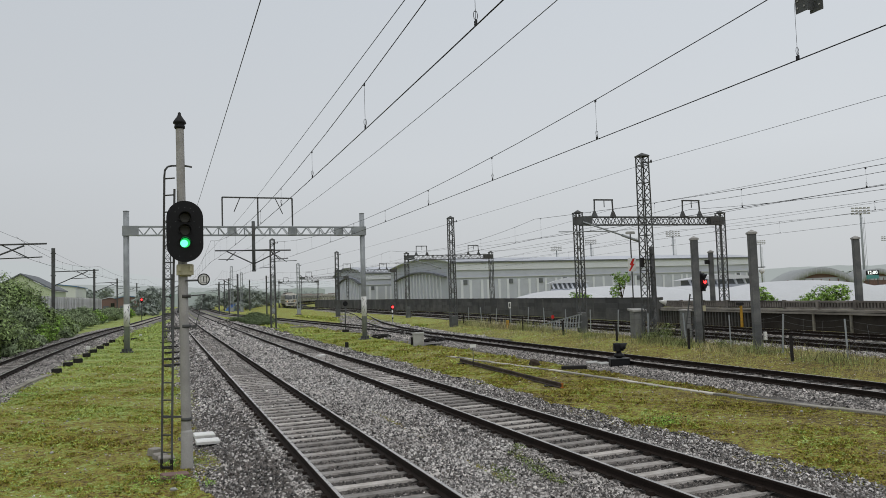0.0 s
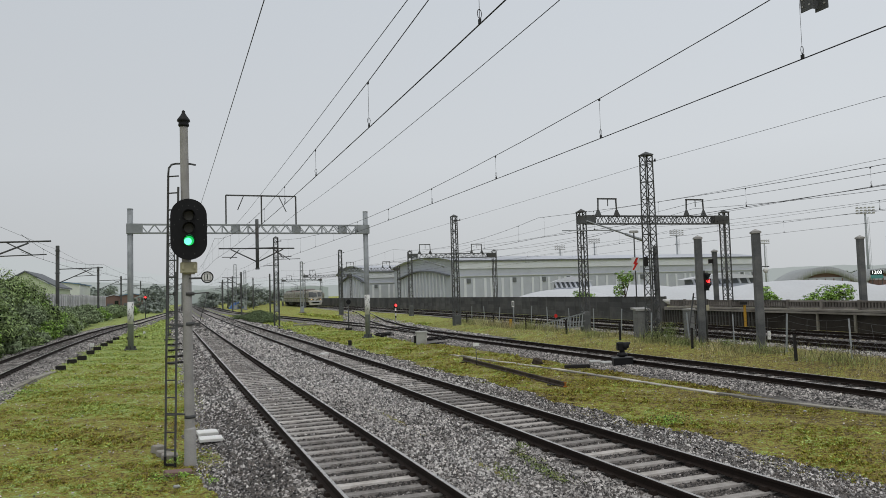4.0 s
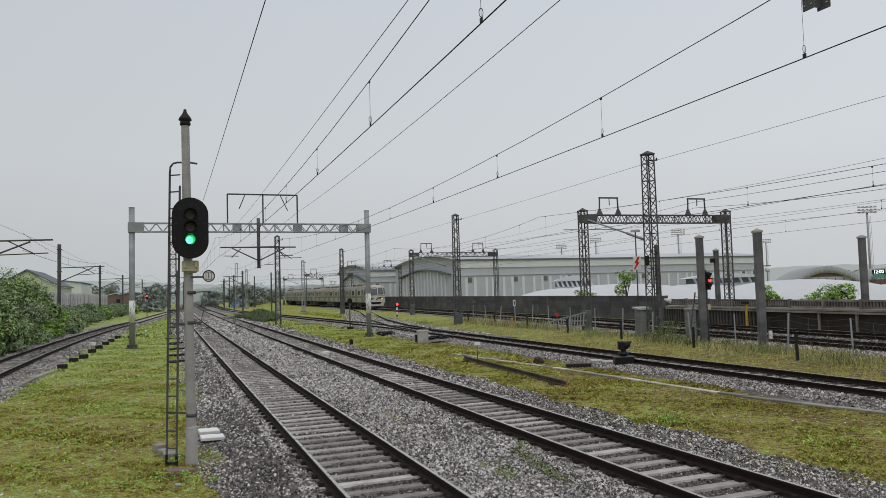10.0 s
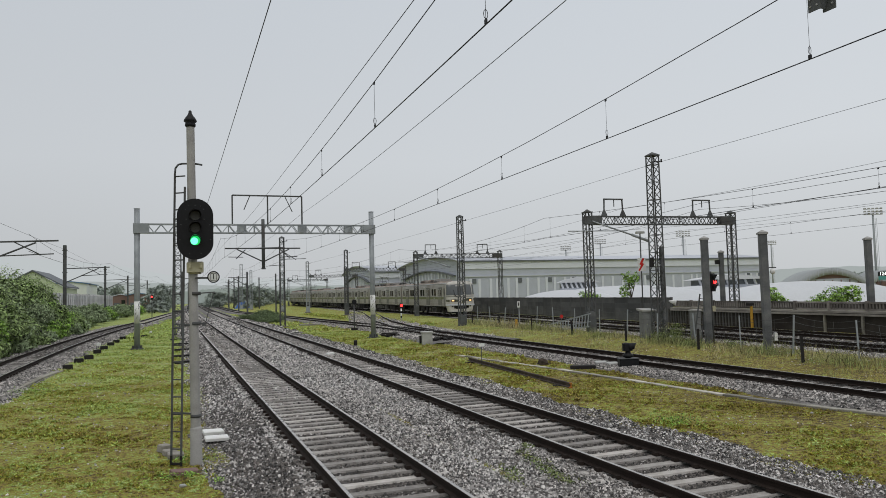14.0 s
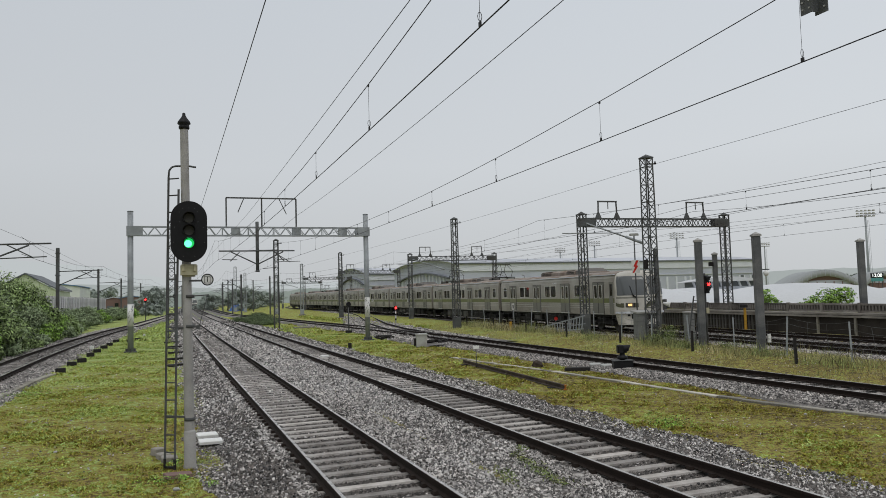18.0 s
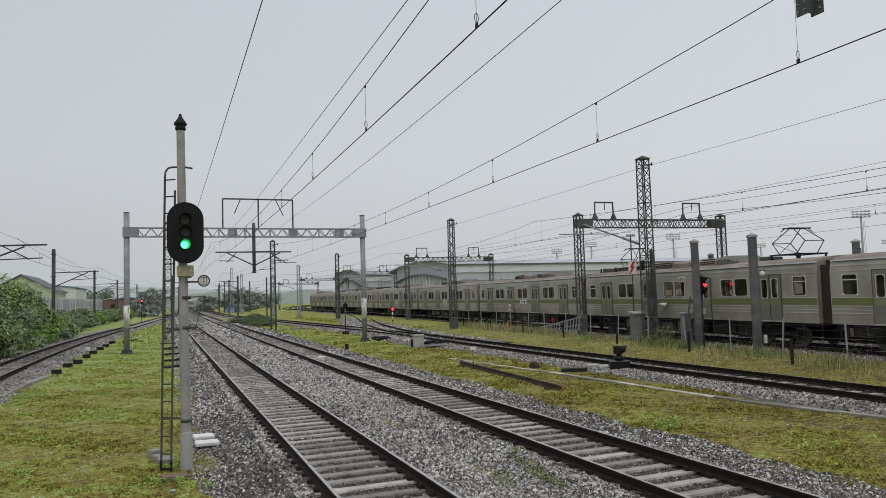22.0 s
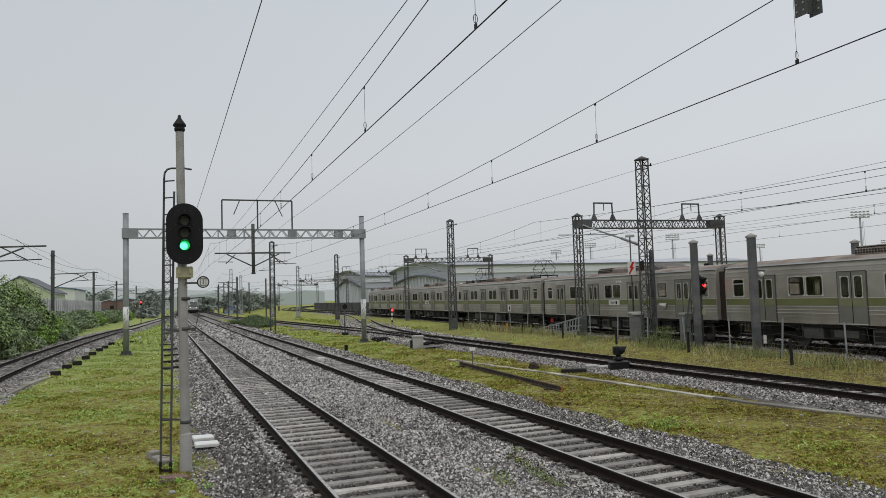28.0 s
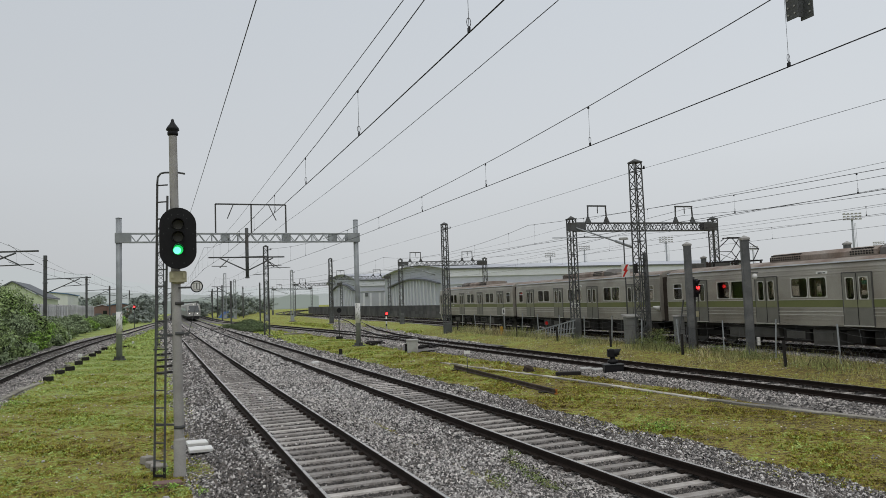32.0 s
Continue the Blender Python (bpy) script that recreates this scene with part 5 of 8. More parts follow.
def colour_signal():
    x, y, z = 0.42, 14.46, -0.3
    t = thing("railway_signal", pose(x, y, z), "three-aspect colour light signal showing green on a grey post", "railway signal")
    g = Geo().lathe([(0.09, 0.66), (0.09, 0.69), (0.09, 0.72), (0.089, 1.0), (0.087, 2.0), (0.085, 3.0), (0.08, 4.5), (0.074, 6.3), (0.073, 6.4), (0.073, 6.42)], seg=24)
    part("post", g, POLE_GREY, t, at=pose(0, 0, 0, 0, -0.6, 0))
    part("post_socket", Geo().lathe([(0.125, -0.08), (0.12, 0.04), (0.108, 0.08), (0.106, 0.66), (0.091, 0.70)], seg=20), POLE_GREY, t)
    part("finial", Geo().lathe([(0.08, 6.36), (0.098, 6.38), (0.098, 6.42), (0.085, 6.44), (0.122, 6.47), (0.112, 6.51), (0.06, 6.58), (0.032, 6.63), (0.028, 6.67), (0.004, 6.69)], seg=20), BLACK, t, "black cast finial", at=pose(0, 0, 0, 0, -0.6, 0))
    head = part("backboard", plate(oval(0.645, 1.14), 0.03), BLACK, t, "black oval backboard", at=pose(0.0, -0.28, 4.38))
    rivets = Geo()
    for sx, sz in ((-0.11, 0.43), (0, 0.44), (0.1, 0.43), (-0.17, 0.36), (0.15, 0.37), (-0.25, 0.08), (0.26, 0.08), (-0.27, -0.2), (0.27, -0.2), (-0.1, -0.46), (0.1, -0.46), (0.16, 0.18), (-0.16, 0.18)):
        rivets.rod((sx, -0.016, sz), (sx, -0.022, sz), 0.009, 6)
    tagged(part("rivets", rivets, GALV_DARK, head), kind="stuff")
    part("lamp_case", Geo().chamfer((0, 0.13, -0.02), (0.34, 0.24, 0.86), 0.03), BLACK, head)
    for dz, lit in ((0.25, False), (0.02, False), (-0.215, True)):
        part("lens", disc(0.088, 0.02), GREEN_LIGHT if lit else glass_lens(), head, "lit green lens" if lit else "dark unlit lens", at=pose(0.0, -0.024, dz))
        if lit:
            part("lens_core", disc(0.066, 0.02), GREEN_CORE, head, "bright centre of the green lens", at=pose(-0.018, -0.032, dz - 0.012))
        part("hood", hood(0.098, 0.2), BLACK, head, at=pose(0.0, -0.016, dz))
    part("rear_bracket", Geo().box((0, 0.24, -0.3), (0.12, 0.2, 0.08)).box((0, 0.24, 0.3), (0.12, 0.2, 0.08)), BLACK, head)
    jb = part("junction_box", Geo().chamfer((0, -0.02, 3.68), (0.3, 0.3, 0.2), 0.02), CREAM, t, "cream terminal box under the head")
    part("box_latch", Geo().box((-0.1, -0.19, 3.7), (0.04, 0.05, 0.1)).box((0.1, -0.19, 3.7), (0.04, 0.05, 0.1)).lathe([(0.115, 3.55), (0.115, 3.59)], (0, 0, 0), 16), CREAM, jb)
    sign = part("number_plate", disc(0.132, 0.012), WHITE, t, "round white sign with a black rim", at=pose(0.325, -0.14, 3.485) @ Matrix.Scale(0.84, 4))
    ring = Geo()
    for i in range(32):
        a, b = 2 * math.pi * i / 32, 2 * math.pi * (i + 1) / 32
        ring.beam((0.122 * math.cos(a), -0.008, 0.122 * math.sin(a)), (0.122 * math.cos(b), -0.008, 0.122 * math.sin(b)), 0.01, 0.024)
    part("sign_rim", ring, BLACK, sign)
    part("sign_bars", Geo().box((-0.06, -0.008, 0), (0.009, 0.006, 0.15)).box((0.06, -0.008, 0), (0.009, 0.006, 0.15)).box((0, -0.008, 0.075), (0.129, 0.006, 0.009)).box((0, -0.008, -0.075), (0.129, 0.006, 0.009)), BLACK, sign)
    writing("1", 0.17, BLACK, "sign_figure", sign, pose(0, -0.009, 0.0, 90))
    part("sign_arm", Geo().beam((0.0, -0.12, 3.47), (0.22, -0.13, 3.47), 0.035), GALV_DARK, t)
    for cz in (2.62, 3.18, 0.9, 1.08 + 0.05):
        if cz in (2.62, 3.18, 0.9):
            part("clamp_band", Geo().lathe([(0.1, cz - 0.03), (0.1, cz + 0.03)], seg=20), GALV_DARK, t)
    part("brace_arm", Geo().beam((0, -0.05, 3.18), (0.36, -0.08, 3.2), 0.022).beam((0, -0.05, 2.62), (0.2, -0.08, 2.62), 0.024).rod((0.33, -0.08, 3.19), (0.17, -0.08, 2.6), 0.008, 6).box((0.15, -0.08, 2.59), (0.07, 0.05, 0.04)), GALV_DARK, t)
    # ladder
    a, b = (-0.44, 0.06), (-0.27, -0.06)
    a2, b2 = (-0.345, 0.06), (-0.165, -0.06)

    def lr(p, q, zz):
        k = zz / 5.6
        return (p[0] + (q[0] - p[0]) * k, p[1] + (q[1] - p[1]) * k, zz)

    ladder = part("ladder", Geo().beam(lr(a, a2, 0.05), lr(a, a2, 5.45), 0.028, 0.04).beam(lr(b, b2, 0.05), lr(b, b2, 5.2), 0.028, 0.04), GALV_DARK, t, "dark steel access ladder")
    for i in range(17):
        zz = 0.32 + 0.318 * i
        part("rung", Geo().rod(lr(a, a2, zz), lr(b, b2, zz), 0.014, 6), GALV_DARK, ladder)
    top = lr(a, a2, 5.45)
    hoop = Geo()
    pts = [top, (top[0] + 0.01, top[1], 5.57), (top[0] + 0.06, top[1], 5.64), (top[0] + 0.13, top[1], 5.66), (0.0, 0, 5.66), (0.14, -0.05, 5.63)]
    for p, q in zip(pts, pts[1:]):
        hoop.rod(p, q, 0.018, 8)
    part("hoop", hoop, GALV_DARK, ladder)
    for zz in (0.98, 2.62):
        part("ladder_stay", Geo().beam(lr(a, a2, zz), (0, 0, zz - 0.05), 0.03).beam(lr(b, b2, zz), (0, 0, zz - 0.05), 0.03), GALV_DARK, ladder)
    part("ladder_foot", Geo().beam((a[0], a[1], 0), (a[0], a[1], 0.2), 0.05).beam((b[0], b[1], 0), (b[0], b[1], 0.2), 0.05).beam((a[0], a[1], 0.05), (b[0], b[1], 0.05), 0.04), BLACK_DULL, ladder)
    return t


def glass_lens():
    return UNDER_GREY


colour_signal()


# ---- odd pieces round the signal ----
def near_clutter():
    for x, y, turn, w in ((0.86, 17.2, 6, 0.44), (0.89, 16.4, 4, 0.48)):
        solid("trough_cover", Geo().chamfer((0, 0, 0.04), (w, 0.34, 0.06), 0.008), WHITE, "white concrete trough cover lying on gravel", "trough cover", "loose trough covers", m=pose(x, y, -0.24, 3, 2, turn))
    for x, y, turn, s in ((-0.05, 15.5, 20, (0.24, 0.2, 0.1)), (0.06, 15.2, 5, (0.3, 0.22, 0.09)), (-0.16, 15.9, 40, (0.22, 0.18, 0.14))):
        solid("concrete_block", Geo().chamfer((0, 0, s[2] / 2), s, 0.015), CONCRETE, "broken brown concrete block in the grass", "concrete block", "broken blocks", m=pose(x, y, -0.28, 4, 3, turn))
    solid("loose_slab", Geo().chamfer((0, 0, 0.03), (0.46, 0.26, 0.07), 0.01), BROWN_WALL, "reddish brown slab lying by the signal post", "slab", m=pose(0.2, 13.75, -0.28, 0, 4, 12))
    solid("plastic_bottle", Geo().lathe([(0.002, 0), (0.03, 0.01), (0.03, 0.12), (0.012, 0.15), (0.012, 0.18)], seg=12), CABINET, "crushed pale bottle on the ground", "bottle", m=pose(0.12, 12.75, -0.25, 80, 0, 30))
    # a length of spare rail on blocks
    p, q = Vector((12.14, 29.4, 0)), Vector((11.58, 19.8, 0))
    t = thing("spare_rail", Matrix(), "rusty spare rail lying on blocks in the grass", "rail")
    part("rail_length", Geo().sweep(RAIL_PROFILE, [(p.x, p.y, -0.1), (q.x, q.y, -0.14)]), SPARE_RUST, t)
    d = (q - p).normalized()
    e = q + d * 0.005
    part("rail_end", Geo().sweep([(a * 1.02, b * 1.01) for a, b in RAIL_PROFILE], [(q.x - d.x * 0.06, q.y - d.y * 0.06, -0.137), (e.x, e.y, -0.137)]), RUST, t, "bright orange rusted end")
    for k in (0.04, 0.93):
        r = p.lerp(q, k)
        part("support_block", Geo().chamfer((r.x, r.y, -0.305), (0.55, 0.2, 0.07), 0.01, math.atan2(d.y, d.x) + 1.4), BLACK_DULL, t)
    # old sleeper stumps beside the single track
    for i, (x, y) in enumerate(((-4.44, 37.1), (-4.38, 40.8), (-4.15, 43.1), (-4.11, 47.4), (-4.03, 50.9), (-3.93, 55.0), (-3.79, 58.3), (-3.64, 62.9), (-2.6, 62), (-2.1, 64))):
        solid("timber_block", Geo().chamfer((0, 0, 0.1), (0.42, 0.26, 0.22), 0.015), BLACK_DULL, "tarred timber block half buried by the track", "timber block", "timber blocks", m=pose(x, y, -0.28, 0, 0, 8 + 5 * (i % 3)))
    for x, y, w in ((0.55, 37.0, 0.9), (0.55, 41.0, 0.9), (0.6, 46.0, 0.9), (0.6, 52.0, 0.9), (0.4, 58.0, 1.0), (0.4, 66, 1.0)):
        solid("timber_block", Geo().chamfer((0, 0, 0.05), (w, 0.24, 0.12), 0.015), BLACK_DULL, "tarred timber lying flat in the grass", "timber block", "timber blocks", m=pose(x, y, -0.28, 0, 0, 10))
    for x, y, s in ((-4.6, 54.0, 0.27), (-3.2, 90.0, 0.26), (-1.8, 72.0, 0.2)):
        solid("marker_stone", Geo().chamfer((0, 0, s / 2), (s, 0.2, s), 0.02), WHITE, "small white marker stone beside the track", "marker stone", "marker stones", m=pose(x, y, -0.28))
    g = Geo().sweep([(-0.14, -0.3), (-0.14, 0.03), (0.14, 0.03), (0.14, -0.3)], [(-5.6, 22, -0.24), (-5.35, 26, -0.24), (-5.15, 30, -0.24), (-4.95, 34, -0.25), (-4.6, 37.0, -0.28)])
    solid("concrete_edging", g, PALE_CONCRETE, "pale concrete edging strip in the grass", "edging")
    # cable trough
    t = thing("cable_trough", Matrix(), "pale concrete cable trough running through the grass", "cable trough")
    path = [Vector(v) for v in ((12.9, 33, -0.27), (13.2, 29.0, -0.27), (13.75, 24.5, -0.27), (14.1, 20.0, -0.27), (14.3, 16.5, -0.27), (14.9, 13.2, -0.27), (15.4, 10.8, -0.27), (16.2, 7.5, -0.27))]
    rng = random.Random(4)
    for p, a in along(path, 0.82):
        part("trough_lid", Geo().chamfer((0, 0, 0), (0.8, 0.22, 0.07), 0.01), PALE_CONCRETE, t, at=Matrix.Translation(p + Vector((rng.uniform(-0.02, 0.02), 0, rng.uniform(-0.03, -0.008)))) @ Matrix.Rotation(a + rng.uniform(-0.04, 0.04), 4, "Z"))
    # equipment box by the gantry
    t = thing("trackside_box", pose(14.05, 40.4, -0.32, 0, 0, -14), "small light grey equipment box on the grass", "equipment box")
    part("box_body", Geo().chamfer((0, 0, 0.37), (0.62, 0.5, 0.74), 0.02), CABINET, t)
    part("box_lid", Geo().chamfer((0, 0, 0.77), (0.7, 0.58, 0.08), 0.02), CABINET, t)
    part("side_pipe", Geo().box((-0.38, 0, 0.3), (0.12, 0.2, 0.5)), BLACK_DULL, t)
    for x, y, n in ((14.3, 49.3, 7), (15.6, 41.9, 10), (16.5, 42.8, 8)):
        g = Geo()
        for i in range(n):
            g.rod((rng.uniform(-0.7, 0.7), rng.uniform(-0.5, 0.5), 0.06 + rng.uniform(0, 0.2)), (rng.uniform(-0.7, 0.7), rng.uniform(-0.5, 0.5), 0.06 + rng.uniform(0, 0.26)), rng.uniform(0.03, 0.07), 7).chamfer((rng.uniform(-0.6, 0.6), rng.uniform(-0.4, 0.4), 0.12), (0.24, 0.18, 0.24), 0.03, rng.uniform(0, 3))
        tagged(solid("point_rodding", g, BLACK_DULL, "black point rods and cranks by the turnout", "point gear", "point gear", m=pose(x, y, -0.3)), kind="stuff")
    # dwarf signal by the siding
    t = thing("dwarf_signal", pose(16.05, 23.2, -0.3, 0, 0, -20) @ Matrix.Scale(0.9, 4), "squat black dwarf signal on a cast base", "dwarf signal")
    part("base", Geo().chamfer((0, 0, 0.23), (0.8, 0.46, 0.42), 0.03).chamfer((0, 0, 0.04), (0.44, 0.4, 0.1), 0.02), BLACK, t)
    part("base_rim", Geo().chamfer((0, 0, 0.45), (0.85, 0.5, 0.03), 0.012), GALV_DARK, t)
    part("neck", Geo().lathe([(0.13, 0.41), (0.12, 0.48), (0.22, 0.52), (0.22, 0.6), (0.12, 0.66), (0.1, 0.76)], seg=16), BLACK, t)
    head = part("lamp_head", Geo().chamfer((-0.06, 0, 0.92), (0.3, 0.3, 0.34), 0.05).rod((0.05, -0.02, 0.92), (0.19, -0.06, 0.92), 0.165, 18), BLACK, t)
    part("hood", hood(0.15, 0.16), BLACK, head, at=pose(0.19, -0.07, 0.93, 0, 0, 70))
    part("lens", disc(0.12, 0.02), UNDER_GREY, head, at=pose(0.195, -0.07, 0.93, 0, 0, 70))
    part("head_bolt", Geo().rod((-0.19, -0.1, 1.04), (-0.24, -0.12, 1.06), 0.035, 8), BLACK, head)
    for cx, cy, turn in ((15.85, 24.75, -24), (16.0, 24.15, -15)):
        solid("trough_cover", Geo().chamfer((0, 0, 0.06), (0.44, 0.5, 0.1), 0.01), CABINET, "pale concrete cover beside the dwarf signal", "trough cover", "loose trough covers", m=pose(cx, cy, -0.24, 3, 0, turn))
    solid("iron_stump", Geo().chamfer((0, 0, 0.14), (0.4, 0.24, 0.3), 0.09).lathe([(0.1, 0.0), (0.12, 0.06), (0.06, 0.12)], (0.18, 0.05, 0.05), 10), SPARE_RUST, "rusty cast iron stump tilted in the grass", "iron stump", m=pose(14.05, 26.3, -0.3, 12, 24, -20))
    solid("timber_block", Geo().chamfer((0, 0, 0.06), (0.95, 0.26, 0.14), 0.02), BLACK_DULL, "tarred timber lying in the grass", "timber block", "timber blocks", m=pose(14.75, 24.3, -0.3, 0, 0, 160))
    # small signs in the grass
    t = thing("marker_post", pose(11.93, 27.5, -0.3), "small white marker plate on a thin post", "marker post")
    part("stake", Geo().rod((0, 0, 0), (0, 0, 0.9), 0.018, 6), GALV_DARK, t)
    part("plate", Geo().box((0, -0.02, 0.86), (0.26, 0.02, 0.13)), WHITE, t)
    solid("stake", Geo().chamfer((0, 0, 0.16), (0.2, 0.16, 0.36), 0.03), BLACK_DULL, "short black stake beside the track", "stake", m=pose(10.27, 42.5, -0.3))
    solid("slab", Geo().chamfer((0, 0, 0.06), (2.4, 0.5, 0.16), 0.02), CONCRETE, "flat mossy concrete slab in the grass", "slab", m=pose(13.4, 74.5, -0.28, 0, 0, 5))
    solid("pale_stone", Geo().chamfer((0, 0, 0.05), (0.4, 0.2, 0.1), 0.03), WHITE, "pale flat stone on the ballast", "stone", m=pose(7.4, 36.0, -0.19, 0, 0, 20))
    rng = random.Random(12)
    for i in range(26):
        x, y = (rng.uniform(-4.6, 0.2), rng.uniform(14, 50)) if i % 2 else (rng.uniform(10.3, 15), rng.uniform(10, 45))
        s = rng.uniform(0.018, 0.04)
        solid("pebble", Geo().lathe([(0.3 * s, 0), (s, 0.3 * s), (0.8 * s, 0.8 * s), (0.1 * s, 1.1 * s)], seg=7), rng.choice((CONCRETE, STONE, CABINET)), "loose pale pebble in the grass", "pebble", "loose pebbles", m=pose(x, y, ground_z(x, y), 10, 20, i * 40))


near_clutter()


# ---- masts and poles ----
def lattice_mast(x, y, z, h, w0, w1, steel, label, turn=0.0, arm=True, cased=True):
    t = thing("lattice_mast", pose(x, y, z, 0, 0, turn), label, "mast", "lattice masts")
    g = Geo()
    lattice(g, 0, h - 0.15, w0, w1, w0 * 0.8, 0.065, 0.032)
    part("lattice_shaft", g, steel, t)
    c = w1 / 2 + 0.05
    part("mast_cap", Geo().box((0, 0, h - 0.12), (2 * c, 2 * c, 0.06)).add([(-c, -c, h - 0.09), (c, -c, h - 0.09), (c, c, h - 0.09), (-c, c, h - 0.09), (0, 0, h + 0.08)], [(0, 1, 4), (1, 2, 4), (2, 3, 4), (3, 0, 4)]), steel, t)
    if cased:
        part("foot_casing", Geo().chamfer((0, 0, 0.5), (w0 + 0.08, w0 + 0.08, 1.1), 0.02), steel, t)
    part("footing", Geo().chamfer((0, 0, 0.02), (w0 + 0.5, w0 + 0.5, 0.2), 0.03), CONCRETE, t)
    if arm:
        part("wire_arm", Geo().beam((0, 0, h - 0.45), (0.55, -0.1, h - 0.42), 0.06).rod((0.5, -0.1, h - 0.46), (0.5, -0.1, h - 0.3), 0.04), BLACK_DULL, t)
    return t


tower = lattice_mast(24.0, 31.75, -0.12, 9.95, 0.56, 0.46, GALV_DARK, "tall dark lattice mast on a concrete footing", cased=False)
part("side_channel", Geo().box((0.38, 0.1, 2.5), (0.16, 0.16, 5.0)), POLE_DARK, tower, "grey channel bolted to the shaft")
part("loudspeaker", Geo().rod((0.5, -0.2, 2.1), (0.75, -0.45, 2.0), 0.04, 12, 0.15), WHITE, tower, "white horn loudspeaker")
part("junction_box", Geo().box((-0.38, -0.1, 4.15), (0.12, 0.2, 0.5)), BLACK_DULL, tower)
lattice_mast(22.65, 56.0, -0.28, 9.4, 0.5, 0.4, GALV_DARK, "dark lattice mast by the siding")
lattice_mast(23.25, 101.0, -0.2, 9.3, 0.5, 0.42, GALV_DARK, "dark lattice mast beyond the turnout")
lattice_mast(22.5, 128.0, -0.2, 9.0, 0.5, 0.42, PALE_STEEL, "dark lattice mast in the distance")
mid_mast = lattice_mast(10.35, 73.2, -0.3, 9.0, 0.48, 0.4, GALV_DARK, "grey lattice mast between main line and siding", cased=False)
part("cantilever_arm", Geo().rod((-2.4, 0, 7.9), (0.2, 0, 7.95), 0.04).rod((0, 0, 7.6), (1.4, 0, 6.7), 0.035).rod((-0.2, 0, 6.75), (2.4, 0, 6.8), 0.03).rod((0, 0, 6.2), (-1.3, 0, 6.1), 0.03), GALV_DARK, mid_mast)


def plain_mast(x, y, h, arm, steel, label, r=0.14, z=-0.3):
    """A slim mast with a cantilever of the given reach."""
    t = thing("overhead_mast", pose(x, y, z), label, "mast", "slim overhead masts")
    part("shaft", Geo().chamfer((0, 0, h / 2), (2 * r, 2 * r, h), 0.02), steel, t)
    part("mast_band", Geo().box((0, 0, h - 0.5), (2 * r + 0.12, 2 * r + 0.06, 0.08)).box((0, 0, h - 2.6), (2 * r + 0.12, 2 * r + 0.06, 0.08)), steel, t)
    if arm:
        s = 1 if arm > 0 else -1
        part("cantilever_arm", Geo().rod((0, 0, 6.25), (arm, 0, 6.35), 0.045).rod((0, 0, 4.9), (arm * 0.75, 0, 6.25), 0.045).rod((arm * 0.5, 0, 6.3), (arm * 0.8, 0, 5.6), 0.03).rod((arm * 0.35, 0, 5.55), (arm * 0.95, 0, 5.65), 0.03), GALV_DARK, t)
    return t


for mx, my, mh, arm in ((-9.8, 43.0, 8.3, 4.2), (-9.5, 77.1, 8.5, 3.9), (-9.5, 122.0, 8.4, 4.2), (-8.8, 170.0, 8.4, 4.5), (-6.2, 214.0, 8.4, 4.0), (-2.6, 262.0, 8.4, 3.5)):
    plain_mast(mx, my, mh, arm, GALV_DARK, "slim steel mast with cantilever along the side track", 0.15)
for mx, my, mh, arm in ((11.6, 122.0, 7.2, -3.0), (13.4, 160.0, 7.6, -2.8), (12.2, 171.0, 7.2, 0), (16.0, 205.0, 8.4, -3.0), (19.5, 147.0, 7.6, 2.6), (17.6, 250.0, 8.4, -3.0), (1.6, 122.0, 7.4, 2.6), (2.4, 165.0, 7.6, 2.6), (4.4, 215.0, 7.6, 2.6), (21.0, 190.0, 8.0, 2.6)):
    plain_mast(mx, my, mh, arm, GALV_DARK, "slim distant overhead line mast", 0.13)
# the paler steel of these far masts carries painted haze
lattice_mast(16.6, 190.0, -0.3, 11.5, 0.7, 0.6, PALE_STEEL, "far lattice mast carrying a platform", arm=False)
lattice_mast(18.2, 182.0, -0.3, 9.6, 0.6, 0.5, PALE_STEEL, "far lattice mast beside the main line", arm=False)
lattice_mast(20.6, 146.0, -0.3, 7.8, 0.55, 0.45, PALE_STEEL, "far lattice mast between the lines", arm=False)


def square_pole(p, z0, z1, label, w=0.32):
    t = thing("square_pole", Matrix.Translation((p.x, p.y, z0)) @ pose(0, 0, 0, 0, 0, -30), label, "pole", "square poles")
    h = z1 - z0
    part("shaft", Geo().chamfer((0, 0, (h - 0.12) / 2), (w, w, h - 0.12), 0.04), POLE_DARK, t)
    c = w / 2 + 0.03
    part("cap", Geo().box((0, 0, h - 0.14), (2 * c, 2 * c, 0.07)).add([(-c, -c, h - 0.1), (c, -c, h - 0.1), (c, c, h - 0.1), (-c, c, h - 0.1), (0, 0, h + 0.02)], [(0, 1, 4), (1, 2, 4), (2, 3, 4), (3, 0, 4)]), POLE_GREY, t, "pale pyramid cap")
    return t


square_pole(sub(29.4, -2.6), 0.0, 5.06, "dark grey square pole with a pale pyramid cap")
pole_b = square_pole(sub(25.5, -2.6), 0.0, 5.0, "dark grey square pole with a dome camera")
part("dome_camera", Geo().lathe([(0.02, 0.08), (0.08, 0.05), (0.11, -0.02), (0.1, -0.08), (0.06, -0.14), (0.01, -0.16)], (0.3, -0.12, 3.3), 14), WHITE, pole_b, "white dome camera")
part("camera_arm", Geo().beam((0.1, 0, 3.42), (0.45, -0.1, 3.42), 0.04), GALV_DARK, pole_b)
part("meter_box", Geo().chamfer((0.3, -0.05, 0.55), (0.14, 0.12, 0.34), 0.02), WHITE, pole_b, "small pale box")
square_pole(sub(30.7, 8.5), 0.9, 5.1, "dark square pole behind the parapet")
